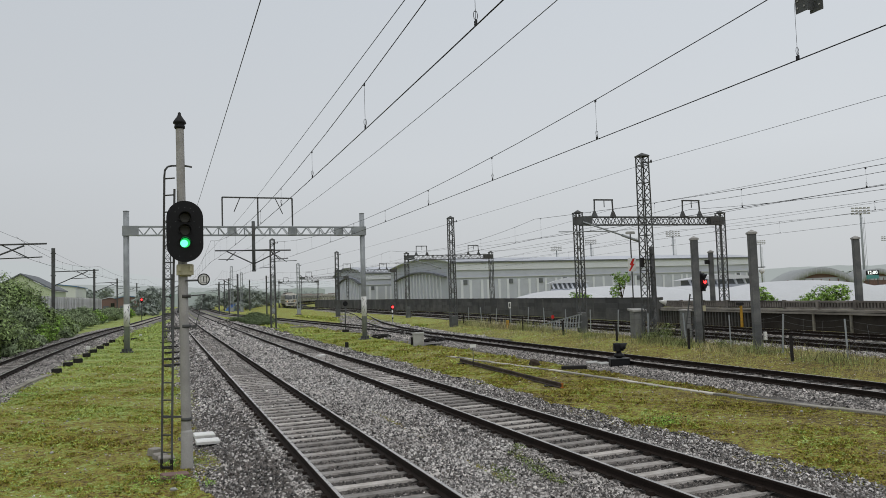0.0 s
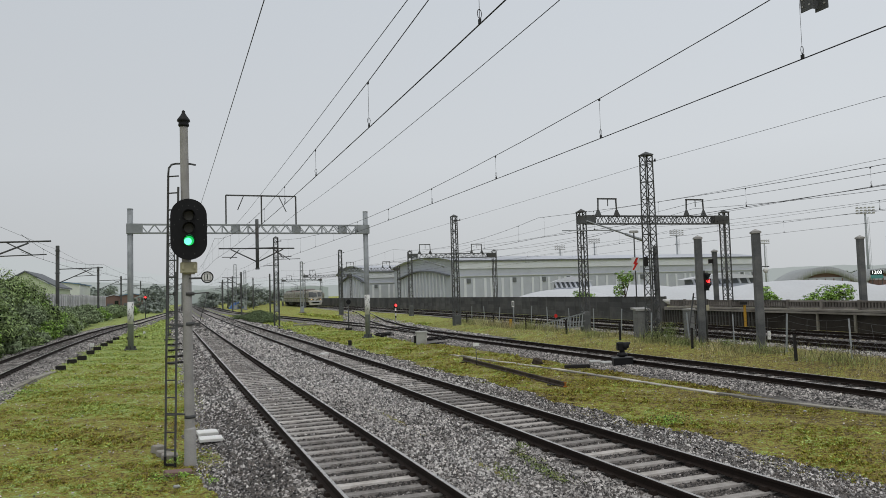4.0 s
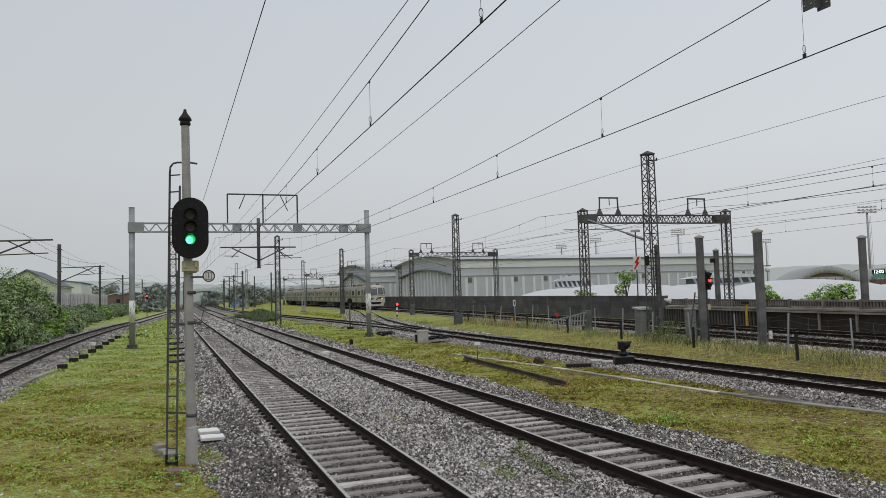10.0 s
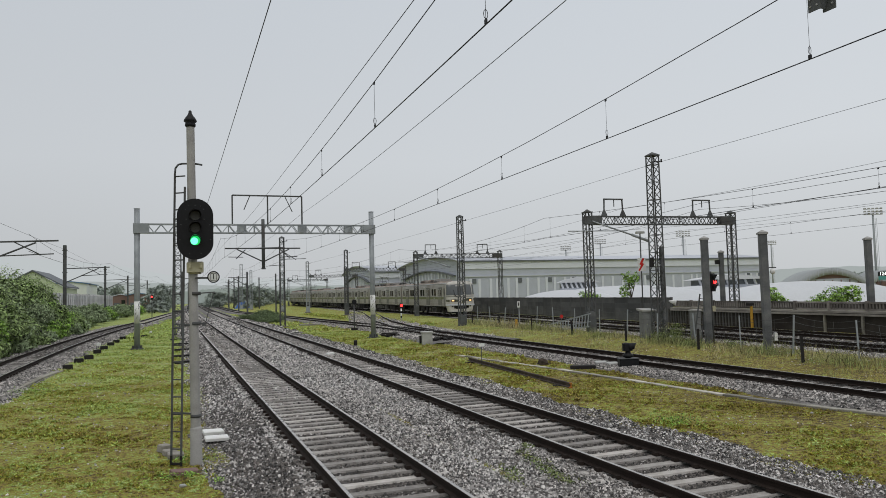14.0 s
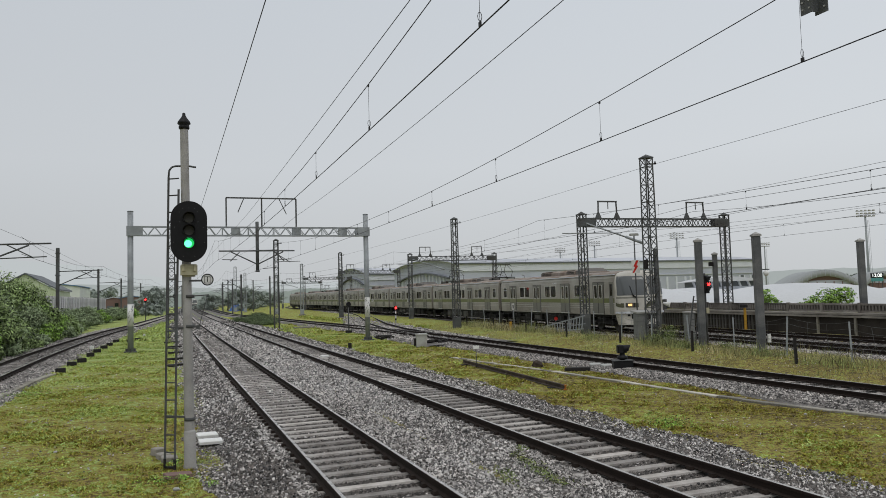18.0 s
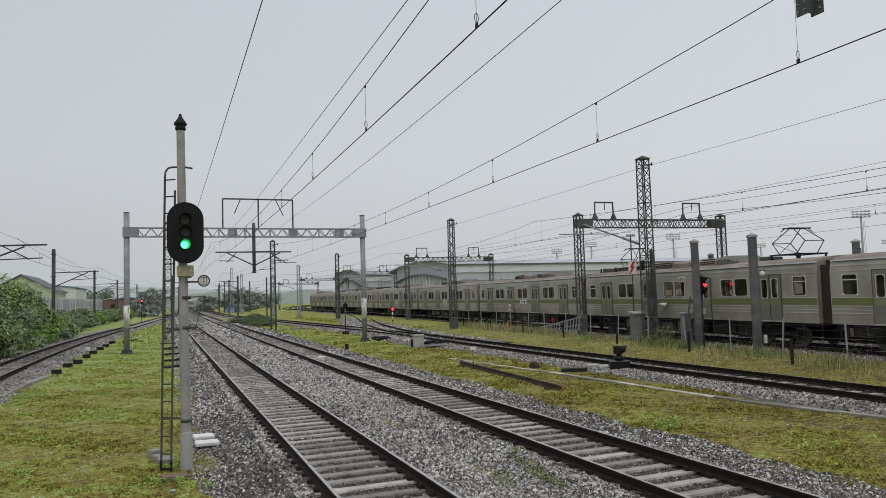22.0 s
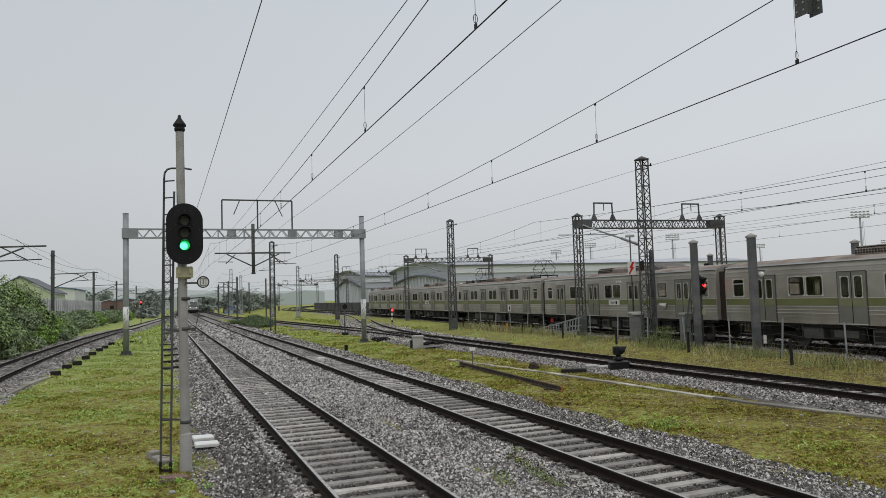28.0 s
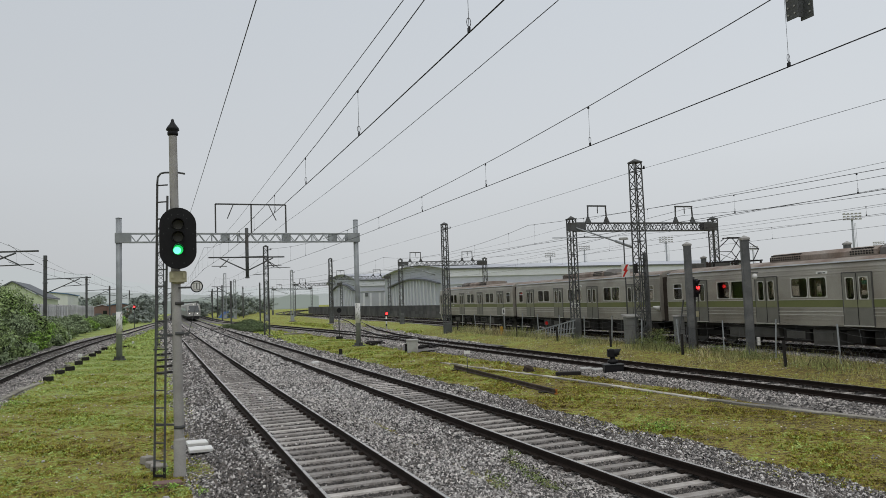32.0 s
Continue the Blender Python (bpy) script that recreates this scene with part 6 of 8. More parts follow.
pole_d = square_pole(sub(42.6, 8.5), 0.9, 5.12, "dark square pole behind the parapet with a box")
part("pole_box", Geo().chamfer((-0.3, -0.2, 3.4), (0.3, 0.3, 0.3), 0.02), BLACK_DULL, pole_d)


# ---- along the fence ----
def small_signal(p, z0, lens_z, lit):
    t = thing("starting_signal", Matrix.Translation((p.x, p.y, z0)), "slim signal showing a red light beside a pole", "railway signal")
    part("post", Geo().rod((0, 0, 0), (0, 0, lens_z + 0.5), 0.05, 10), GALV_DARK, t)
    head = part("backboard", Geo().chamfer((0, -0.1, lens_z - 0.02), (0.3, 0.16, 0.85), 0.04), BLACK, t)
    for dz in (0.24, 0.0, -0.24):
        part("hood", hood(0.1, 0.2), BLACK, head, at=pose(0.0, -0.18, lens_z + dz, 0, 0, 20))
        part("lens", disc(0.09, 0.02), RED_LIGHT if dz == lit else BLACK, head, at=pose(0, -0.27, lens_z + dz))
    part("tag_plate", Geo().box((0.06, -0.06, lens_z - 1.25), (0.17, 0.02, 0.26)), CREAM, t, "small cream tag")
    return t


small_signal(sub(29.45, -2.3), 0.0, 2.9, 0.0)


def relay_cabinet():
    p = sub(34.35, -2.75)
    t = thing("relay_cabinet", Matrix.Translation((p.x, p.y, -0.05)) @ pose(0, 0, 0, 0, 0, -12), "grey relay cabinet with a pale sloping roof", "cabinet")
    part("cabinet_body", Geo().chamfer((0, 0, 0.78), (0.62, 0.56, 1.5), 0.02), CABINET_GREY, t)
    part("cabinet_roof", Geo().add([(-0.4, -0.38, 1.5), (0.4, -0.38, 1.5), (0.4, 0.38, 1.56), (-0.4, 0.38, 1.56), (-0.4, -0.38, 1.58), (0.4, -0.38, 1.58), (0.4, 0.38, 1.66), (-0.4, 0.38, 1.66)], [(3, 2, 1, 0), (4, 5, 6, 7), (0, 1, 5, 4), (1, 2, 6, 5), (2, 3, 7, 6), (3, 0, 4, 7)]), CABINET, t)
    part("cabinet_door", Geo().chamfer((0, -0.29, 0.8), (0.52, 0.03, 1.25), 0.01), CABINET_GREY, t)
    part("door_handle", Geo().box((0.2, -0.32, 0.85), (0.03, 0.04, 0.14)), GALV, t)
    p = sub(31.2, -2.0)
    t = thing("relay_cabinet", Matrix.Translation((p.x, p.y, 0.0)), "narrow dark relay cabinet beside the pole", "cabinet")
    part("cabinet_body", Geo().chamfer((0, 0, 0.75), (0.38, 0.4, 1.5), 0.02), CABINET_GREY, t)
    part("cabinet_roof", Geo().chamfer((0, 0, 1.53), (0.46, 0.5, 0.08), 0.02), POLE_GREY, t)


relay_cabinet()


def leaning_ladder():
    p = sub(29.7, -3.0)
    t = thing("ladder", Matrix.Translation((p.x, p.y, 0.05)) @ pose(0, 0, 0, 0, 10, -8), "dark steel ladder leaning on the pole", "ladder")
    part("stile", Geo().beam((-0.2, 0, 0), (-0.16, 0, 2.3), 0.05), GALV_DARK, t)
    part("stile", Geo().beam((0.2, 0, 0), (0.16, 0, 2.3), 0.05), GALV_DARK, t)
    for i in range(7):
        part("rung", Geo().rod((-0.19, 0, 0.3 + 0.3 * i), (0.19, 0, 0.3 + 0.3 * i), 0.016, 6), GALV_DARK, t)
    a, b = sub(46.4, -3.05), sub(40.3, -3.05)
    run = (b - a).length
    t = thing("ladder", Matrix.Translation((a.x, a.y, 0.0)) @ Matrix.Rotation(math.atan2(b.y - a.y, b.x - a.x), 4, "Z"), "pale steel rack lying tilted in the weeds", "ladder")
    part("stile", Geo().beam((0.3, 0, -0.12), (run, 0, 0.42), 0.07), PALE_STEEL, t)
    part("stile", Geo().beam((0, 0.12, 0.3), (run, 0.12, 1.2), 0.07), PALE_STEEL, t)
    part("brace", Geo().beam((1.6, 0.14, 0.25), (run, 0.14, 0.72), 0.05), PALE_STEEL, t)
    for i in range(15):
        k = 0.06 + 0.065 * i
        part("rung", Geo().beam((0.3 + (run - 0.3) * k, 0, -0.12 + 0.54 * k), (run * k, 0.12, 0.3 + 0.9 * k), 0.05), PALE_STEEL, t)


leaning_ladder()


def strand(g, pts, r, seg=5):
    """One unbroken wire through the points."""
    vs, n = [], len(pts)
    for i, p in enumerate(pts):
        q = (Vector(pts[min(i + 1, n - 1)]) - Vector(pts[max(i - 1, 0)])).to_track_quat("Z", "Y")
        vs += [Vector(p) + q @ Vector((math.cos(2 * math.pi * j / seg) * r, math.sin(2 * math.pi * j / seg) * r, 0)) for j in range(seg)]
    g.add(vs, [(i * seg + j, i * seg + (j + 1) % seg, (i + 1) * seg + (j + 1) % seg, (i + 1) * seg + j) for i in range(n - 1) for j in range(seg)] + [tuple(range(seg - 1, -1, -1)), tuple(range((n - 1) * seg, n * seg))], True)


def fence():
    """Thin leaning posts with sagging wires and a coil along the verge."""
    t = thing("wire_fence", Matrix(), "sagging wire fence on thin leaning posts in weeds", "fence")
    rng = random.Random(21)
    heads, stations = [], [-4 + 3.05 * i for i in range(22)]
    for i, s in enumerate(stations):
        p = sub(s, -3.2 + rng.uniform(-0.08, 0.08), ground_z(sub(s, -3.2).x, sub(s, -3.2).y))
        h, lean = rng.uniform(1.35, 1.55), rng.uniform(-0.16, 0.1)
        q = Vector((p.x + rng.uniform(-0.08, 0.08), p.y + lean, p.z + h))
        part("fence_post", Geo().beam(p, q, 0.048), PALE_STEEL, t, "pale grey fence post")
        heads.append((p, q))
        if i % 2 == 0:
            b = sub(s + 1.4, -4.25, -0.1)
            part("short_post", Geo().beam((b.x, b.y, b.z - 0.1), (b.x + rng.uniform(-0.05, 0.05), b.y + rng.uniform(-0.1, 0.1), b.z + 0.95), 0.09), BLACK_DULL, t, "short tarred post")
    for level in (0.35, 0.6, 0.82, 0.98):
        for (p0, q0), (p1, q1) in zip(heads, heads[1:]):
            g = Geo()
            a, b = p0.lerp(q0, level), p1.lerp(q1, level)
            sag = rng.uniform(0.05, 0.2)
            pts = [a.lerp(b, k / 5) - Vector((0, 0, sag * 4 * (k / 5) * (1 - k / 5))) for k in range(6)]
            strand(g, pts, 0.005, 4)
            part("fence_wire", g, GALV_DARK, t)
    drops = Geo()
    for (p0, q0), (p1, q1) in zip(heads, heads[1:]):
        for k in (0.33, 0.66):
            a, b = p0.lerp(p1, k), q0.lerp(q1, k)
            drops.rod(a + Vector((0, 0, 0.3)), b + Vector((rng.uniform(-0.1, 0.1), rng.uniform(-0.1, 0.1), -0.15)), 0.005, 4)
    tagged(part("loose_wires", drops, GALV_DARK, t), kind="stuff")
    coil, turns = Geo(), []
    for i in range(900):
        s = 10 + i * 0.028
        a = i * 0.52
        p = sub(s, -2.85 + 0.3 * math.cos(a), 0.32 + 0.3 * math.sin(a))
        turns.append(p)
    strand(coil, turns, 0.005, 3)
    part("razor_coil", coil, GALV_DARK, t, "rusty razor wire coil")
    return t


fence()


def small_posts():
    """Signs and posts near the fence and the barrier."""
    p = sub(49.5, -4.0)
    solid("yellow_post", Geo().chamfer((0, 0, 0.4), (0.16, 0.16, 0.85), 0.02), YELLOW, "yellow painted marker post in the weeds", "marker post", m=pose(p.x, p.y, -0.2))
    p = sub(37.7, 6.7)
    t = thing("yellow_stand", pose(p.x, p.y, -0.1), "yellow post with a dark lamp on top", "marker post")
    part("post", Geo().chamfer((0, 0, 0.75), (0.15, 0.14, 1.5), 0.03), YELLOW, t)
    part("lamp", Geo().chamfer((-0.08, 0, 1.62), (0.5, 0.24, 0.2), 0.05), BLACK_DULL, t)
    p = sub(50.2, -3.5)
    t = thing("plate_sign", pose(p.x, p.y, -0.15), "white plate with a dark mark on a thin post", "sign")
    part("post", Geo().rod((0, 0, 0), (0, 0, 2.1), 0.03, 6), GALV_DARK, t)
    part("plate", Geo().box((0, -0.04, 1.85), (0.2, 0.02, 0.46)), WHITE, t)
    part("plate_mark", Geo().box((0, -0.054, 1.85), (0.09, 0.008, 0.28)), BLACK, t)
    p = sub(46.0, -2.1)
    t = thing("round_sign", pose(p.x, p.y, 0.0), "round red sign on a thin post", "sign")
    part("post", Geo().rod((0, 0, 0), (0, 0, 0.9), 0.03, 6), GALV_DARK, t)
    part("disc", disc(0.13, 0.02), RED, t, at=pose(0, -0.04, 0.86))
    p = sub(34.9, -2.6)
    t = thing("lightning_sign", pose(p.x, p.y, 0.0, 0, 0, -35), "white plate with a red bolt on a thin lamp post", "sign")
    part("mast", Geo().rod((0, 0, 0), (0, 0, 5.7), 0.035, 8), GALV_DARK, t)
    part("plate", Geo().box((0.02, -0.06, 3.96), (0.42, 0.02, 0.72)), WHITE, t)
    part("bolt", Geo().add([(0.06, -0.075, 4.3), (0.18, -0.075, 4.3), (0.07, -0.075, 4.04), (0.15, -0.075, 4.0), (-0.08, -0.075, 3.62), (-0.16, -0.075, 3.63), (-0.02, -0.075, 3.93), (-0.1, -0.075, 3.98)], [(0, 7, 6, 5, 4, 3, 2, 1)]), RED, t, "red lightning bolt")
    part("lamp", Geo().chamfer((0, -0.05, 5.72), (0.5, 0.2, 0.14), 0.05), CABINET, t)
    # signals by the turnout
    t = thing("shunt_signal", pose(13.95, 58.0, -0.15), "slim post with a round black disc", "railway signal")
    part("post", Geo().rod((0, 0, 0), (0, 0, 2.3), 0.05, 8), GALV_DARK, t)
    part("disc", disc(0.2, 0.06), BLACK, t, at=pose(0, -0.06, 2.3))
    part("foot", Geo().chamfer((0, 0, 0.1), (0.5, 0.4, 0.2), 0.04), BLACK_DULL, t)
    t = thing("shunt_signal", pose(22.3, 72.0, -0.05), "low striped post with a lit red lamp", "railway signal")
    part("post", Geo().rod((0, 0, 0), (0, 0, 1.3), 0.08, 8), WHITE, t)
    part("stripes", Geo().rod((0, 0, 0.25), (0, 0, 0.45), 0.085, 8).rod((0, 0, 0.75), (0, 0, 0.95), 0.085, 8), BLACK, t)
    part("lamp_case", Geo().chamfer((0, 0, 1.5), (0.3, 0.24, 0.5), 0.04), BLACK, t)
    part("lamp", disc(0.13, 0.03), RED_LIGHT, t, at=pose(0, -0.14, 1.52, 0, 0, 15))
    t = thing("track_signal", pose(-3.0, 128.0, -0.3), "far signal post with a lit red lamp", "railway signal")
    part("post", Geo().rod((0, 0, 0), (0, 0, 3.3), 0.06, 8), GALV_DARK, t)
    part("backboard", plate(oval(0.42, 0.8), 0.05), BLACK, t, at=pose(0, -0.05, 3.45))
    part("lamp", disc(0.15, 0.03), RED_LIGHT, t, at=pose(0, -0.1, 3.55))
    t = thing("track_signal", pose(1.35, 118.0, -0.3), "far signal post with a lit green lamp", "railway signal")
    part("post", Geo().rod((0, 0, 0), (0, 0, 3.8), 0.06, 8), GALV_DARK, t)
    part("backboard", plate(oval(0.4, 0.75), 0.05), BLACK, t, at=pose(0, -0.05, 3.9))
    part("lamp", disc(0.12, 0.03), GREEN_FAR, t, at=pose(0, -0.1, 3.85))
    lattice_mast(0.5, 62.0, -0.3, 9.6, 0.5, 0.42, GALV_DARK, "grey lattice mast on the grass strip", arm=False, cased=False)


small_posts()


# ---- overhead wires ----
def catenary(name, place, spans, contact, top, sag, label, droppers=4.4, first=0.0, dip=0.12, r=0.008, clamp=None, wire=None):
    """Messenger and contact wire with droppers; place(y, z) gives a point, spans the supports."""
    t = thing(name, Matrix(), label, "overhead wire", "overhead wires")
    for a, b in zip(spans, spans[1:]):
        n = 14
        mess = [place(a + (b - a) * i / n, top - sag * 4 * (i / n) * (1 - i / n)) for i in range(n + 1)]
        rise = first if a == spans[0] else 0.0
        cont = [place(a + (b - a) * i / n, contact + rise * (1 - i / n) - dip * 4 * (i / n) * (1 - i / n)) for i in range(n + 1)]
        gm, gc = Geo(), Geo()
        strand(gm, mess, r * 0.9)
        strand(gc, cont, r)
        part("messenger_wire", gm, wire or WIRE, t)
        part("contact_wire", gc, wire or WIRE, t)
        y = a + droppers * 0.5
        while y < b and a < 120:
            k = (y - a) / (b - a)
            p, q = place(y, top - sag * 4 * k * (1 - k)), place(y, contact + rise * (1 - k) - dip * 4 * k * (1 - k))
            g = Geo().rod(p, q, 0.003, 4)
            g.box((q[0], q[1], q[2] + 0.03), (0.02, 0.04, 0.05)).box((p[0], p[1], p[2] - 0.02), (0.02, 0.04, 0.04))
            last = None
            for i in range(9):
                u = 2 * math.pi * i / 8
                c = (q[0] + 0.024 * math.sin(u), q[1], q[2] + 0.11 + 0.05 * math.cos(u))
                if last and y < 24:
                    g.rod(last, c, 0.004, 4)
                last = c
            part("dropper", g, wire or WIRE, t)
            y += droppers
    return t


FAR_SPANS = [49.6, 98.0, 147.0, 196.0, 245.0, 300.0]
up_wire = catenary("overhead_line", lambda y, z: (up_line(y) + 0.02 * math.sin(y * 0.06), y, z), [4.5] + FAR_SPANS, 5.3, 6.7, 1.02, "bare contact and messenger wires above the first main track", first=0.3, dip=0.22)
down_wire = catenary("overhead_line", lambda y, z: (down_line(y) + 0.02 * math.sin(y * 0.06), y, z), [4.3] + FAR_SPANS, 5.28, 6.6, 0.9, "bare contact and messenger wires above the second main track", first=0.24, dip=0.1)
part("clamp_plate", Geo().box((7.28, 6.39, 6.25), (0.014, 0.17, 0.4)).box((7.42, 6.3, 6.25), (0.014, 0.18, 0.42)).box((7.35, 6.35, 6.25), (0.14, 0.014, 0.36)), GALV_DARK, down_wire, "dark perforated steel clamp plate")
# pale discs added in place of the plate's see-through holes, which aren't cut
holes = Geo()
for hx, hy in ((7.28, 6.44), (7.28, 6.345), (7.42, 6.25)):
    for hz in (6.11, 6.2, 6.3):
        holes.rod((hx - 0.016, hy, hz), (hx - 0.008, hy, hz), 0.012, 8)
tagged(part("plate_hole_discs", holes, CABINET, down_wire), kind="stuff")
catenary("overhead_line", lambda y, z: (siding(y) + 0.2, y, z), [-15.0, 31.8, 56.0, 101.0, 128.0, 175.0, 225.0], 5.3, 6.3, 0.6, "bare contact and messenger wires above the siding", r=0.009)
catenary("overhead_line", lambda y, z: (old_line(y) - 0.1, y, z), [43.0, 77.1, 122.0, 170.0, 214.0, 262.0], 5.5, 6.4, 0.55, "bare contact and messenger wires above the side track", r=0.011)
SUB_SPANS = [-44.0, -2.0, 40.8, 82.0, 125.4, 163.5, 204.0]
for off, low in ((0.0, 5.45), (4.1, 5.36)):
    catenary("overhead_line", lambda s, z, off=off: tuple(sub(s, off, z)), SUB_SPANS, low, 6.35, 0.6, "bare contact and messenger wires above a suburban track", droppers=9.5, dip=0.05, r=0.007)


def feeder(name, pts, r, label, low=0.0015):
    t = thing(name, Matrix(), label, "overhead wire", "feeder wires")
    for a, b in zip(pts, pts[1:]):
        a, b = Vector(a), Vector(b)
        g, n = Geo(), 10
        sag = low * (b - a).length
        strand(g, [a.lerp(b, i / n) - Vector((0, 0, sag * 4 * (i / n) * (1 - i / n))) for i in range(n + 1)], r)
        part("strand", g, WIRE, t)
    return t


feeder("feeder_wire", [(4.1, 2.0, 8.36), (5.22, 49.57, 8.56), (5.2, 98, 8.4), (6.6, 147, 8.4)], 0.009, "thin feeder wire above the first track")
feeder("feeder_wire", [(6.58, 1.0, 8.4), (8.41, 49.57, 8.4), (8.6, 98, 8.4)], 0.009, "thin feeder wire above the second track", 0.006)
feeder("feeder_wire", [(1.45, 2.0, 7.6), (1.85, 49.57, 7.75)], 0.009, "thin earth wire above the grass strip")
feeder("feeder_wire", [(24.6, -15.0, 9.6), (24.5, 31.65, 9.4), (23.15, 55.9, 8.7), (23.7, 100.9, 8.7), (23.0, 128, 8.5)], 0.009, "thin wire between the lattice masts")
feeder("feeder_wire", [(-9.8, 43.0, 7.7), (-9.5, 77.1, 7.8), (-9.5, 122, 7.7), (-8.8, 170, 7.7)], 0.010, "thin feeder wire along the side track")
for off, z, low, r in ((-0.3, 7.68, 0.0105, 0.007), (0.0, 6.32, 0.0, 0.008), (5.7, 8.12, 0.0095, 0.012), (5.6, 7.72, 0.021, 0.011), (8.6, 6.75, 0.001, 0.007)):
    feeder("feeder_wire", [tuple(sub(s, off, z)) for s in SUB_SPANS], r, "feeder wire of the suburban line", low)


# ---- tents, stadium, far buildings ----
def dome(name, c, rx, ry, z0, h, turn, label, power=1.0):
    """A low membrane roof on an oval plan."""
    t = thing(name, Matrix.Translation((c.x, c.y, z0)) @ pose(0, 0, 0, 0, 0, turn), label, "membrane roof", "membrane roofs")
    g, n, m = Geo(), 36, 9
    vs, fs = [], []
    for j in range(m + 1):
        k = j / m
        r, z = math.cos(k * math.pi / 2) ** power, h * math.sin(k * math.pi / 2)
        for i in range(n):
            a = 2 * math.pi * i / n
            crease = 1 + 0.02 * math.cos(6 * a)
            vs.append((rx * r * math.cos(a) * crease, ry * r * math.sin(a) * crease, z))
    fs = [(j * n + i, j * n + (i + 1) % n, (j + 1) * n + (i + 1) % n, (j + 1) * n + i) for j in range(m) for i in range(n)]
    g.add(vs, fs, True)
    part("membrane", g, TENT, t)
    ring = Geo()
    for i in range(n):
        a, b = 2 * math.pi * i / n, 2 * math.pi * (i + 1) / n
        ring.beam((rx * 1.01 * math.cos(a), ry * 1.01 * math.sin(a), -0.3), (rx * 1.01 * math.cos(b), ry * 1.01 * math.sin(b), -0.3), 0.4, 0.9)
    part("base_ring", ring, HALL_WALL, t)
    return t


dome("membrane_roof", cam_place(px(1085), 112), 19.5, 15, -3.2, 6.2, -25, "low white membrane roof behind the barrier")
dome("membrane_roof", cam_place(px(985), 104), 10.5, 10, -2.6, 5.2, -25, "low white membrane roof behind the barrier")
dome("membrane_roof", cam_place(px(1400), 98), 17.5, 13, -3.0, 5.9, -30, "broad white membrane roof behind the parapet")
dome("membrane_roof", cam_place(px(1215), 125), 14, 11, -3.0, 5.6, -25, "low white membrane roof behind the barrier")
dome("membrane_roof", cam_place(px(1590), 96), 14, 11, -3.0, 5.0, -30, "broad white membrane roof behind the parapet")


def lantern(c, w, turn):
    """A raised clerestory with slanting posts under a shallow roof."""
    t = thing("roof_lantern", Matrix.Translation(c) @ pose(0, 0, 0, 0, 0, turn), "raised clerestory with slanting posts under a pale roof", "clerestory", "clerestories")
    part("dark_band", Geo().box((0, 0, 0.5), (w * 0.86, w * 0.4, 1.0)), HALL_DARK, t)
    for i in range(8):
        x = -w * 0.42 + w * 0.84 * i / 7
        part("slanting_post", Geo().beam((x + 0.3, -w * 0.205, 0), (x - 0.1, -w * 0.215, 1.0), 0.3), HALL_BAND, t)
    rows = [(-0.5, 0.95), (-0.35, 1.35), (0, 1.9), (0.35, 1.35), (0.5, 0.95)]
    g = Geo()
    k = len(rows)
    g.add([(a * w * 1.06, y * w * 0.28, z) for y in (-1, 1) for a, z in rows], [(i, i + 1, k + i + 1, k + i) for i in range(k - 1)] + [tuple(range(k)), tuple(range(2 * k - 1, k - 1, -1))])
    part("shallow_roof", g, TENT, t)
    part("base_wall", Geo().box((0, 0, -0.6), (w * 0.9, w * 0.42, 1.3)), HALL_WALL, t)


lantern(cam_place(px(1003), 122, 2.75), 6.6, -25)
lantern(cam_place(px(1265), 130, 2.6), 13.0, -25)


def arched_building(c, w, crest, turn):
    t = thing("arched_building", Matrix.Translation((c.x, c.y, 0)) @ pose(0, 0, 0, 0, 0, turn), "building with a wide grey arched roof over brown walls", "building")
    n = 24
    roof, wall = Geo(), Geo()
    top = [(-w / 2 + w * i / n, 0.6 + (crest - 0.6) * math.cos(math.pi * (i / n - 0.5)) ** 1.4) for i in range(n + 1)]
    k = n + 1
    vs = [(x, -0.5, z) for x, z in top] + [(x, -0.5, z - 1.35) for x, z in top] + [(x, 26, z) for x, z in top] + [(x, 26, z - 1.35) for x, z in top]
    roof.add(vs, [(i, k + i, k + i + 1, i + 1) for i in range(n)] + [(i, i + 1, 2 * k + i + 1, 2 * k + i) for i in range(n)] + [(k + i, 3 * k + i, 3 * k + i + 1, k + i + 1) for i in range(n)], True)
    part("arched_roof", roof, SHELL_ROOF, t)
    for i in range(1, n):
        x, z = top[i]
        part("roof_seam", Geo().beam((x, -0.53, z + 0.02), (x, -0.53, z - 1.3), 0.06), HALL_WALL, t)
    pts = [(x, 0.2, z - 1.3) for x, z in top if z > 1.6]
    wall.add(pts + [(pts[-1][0], 0.2, -2), (pts[0][0], 0.2, -2)], [tuple(range(len(pts) + 1, -1, -1))])
    part("glazed_band", Geo().box((0, 0.1, crest * 0.52), (w * 0.56, 0.1, 0.9)), HALL_WALL, t)
    part("front_wall", wall, BROWN_WALL, t)
    for i in range(9):
        x = -w * 0.3 + w * 0.6 * i / 8
        part("mullion", Geo().beam((x, 0.05, -2), (x, 0.05, crest * 0.55), 0.2), BROWN_WALL, t)


arched_building(cam_place(px(1450), 150), 21.0, 5.5, -38)
arched_building(cam_place(px(1552), 190), 14.0, 5.4, -40)


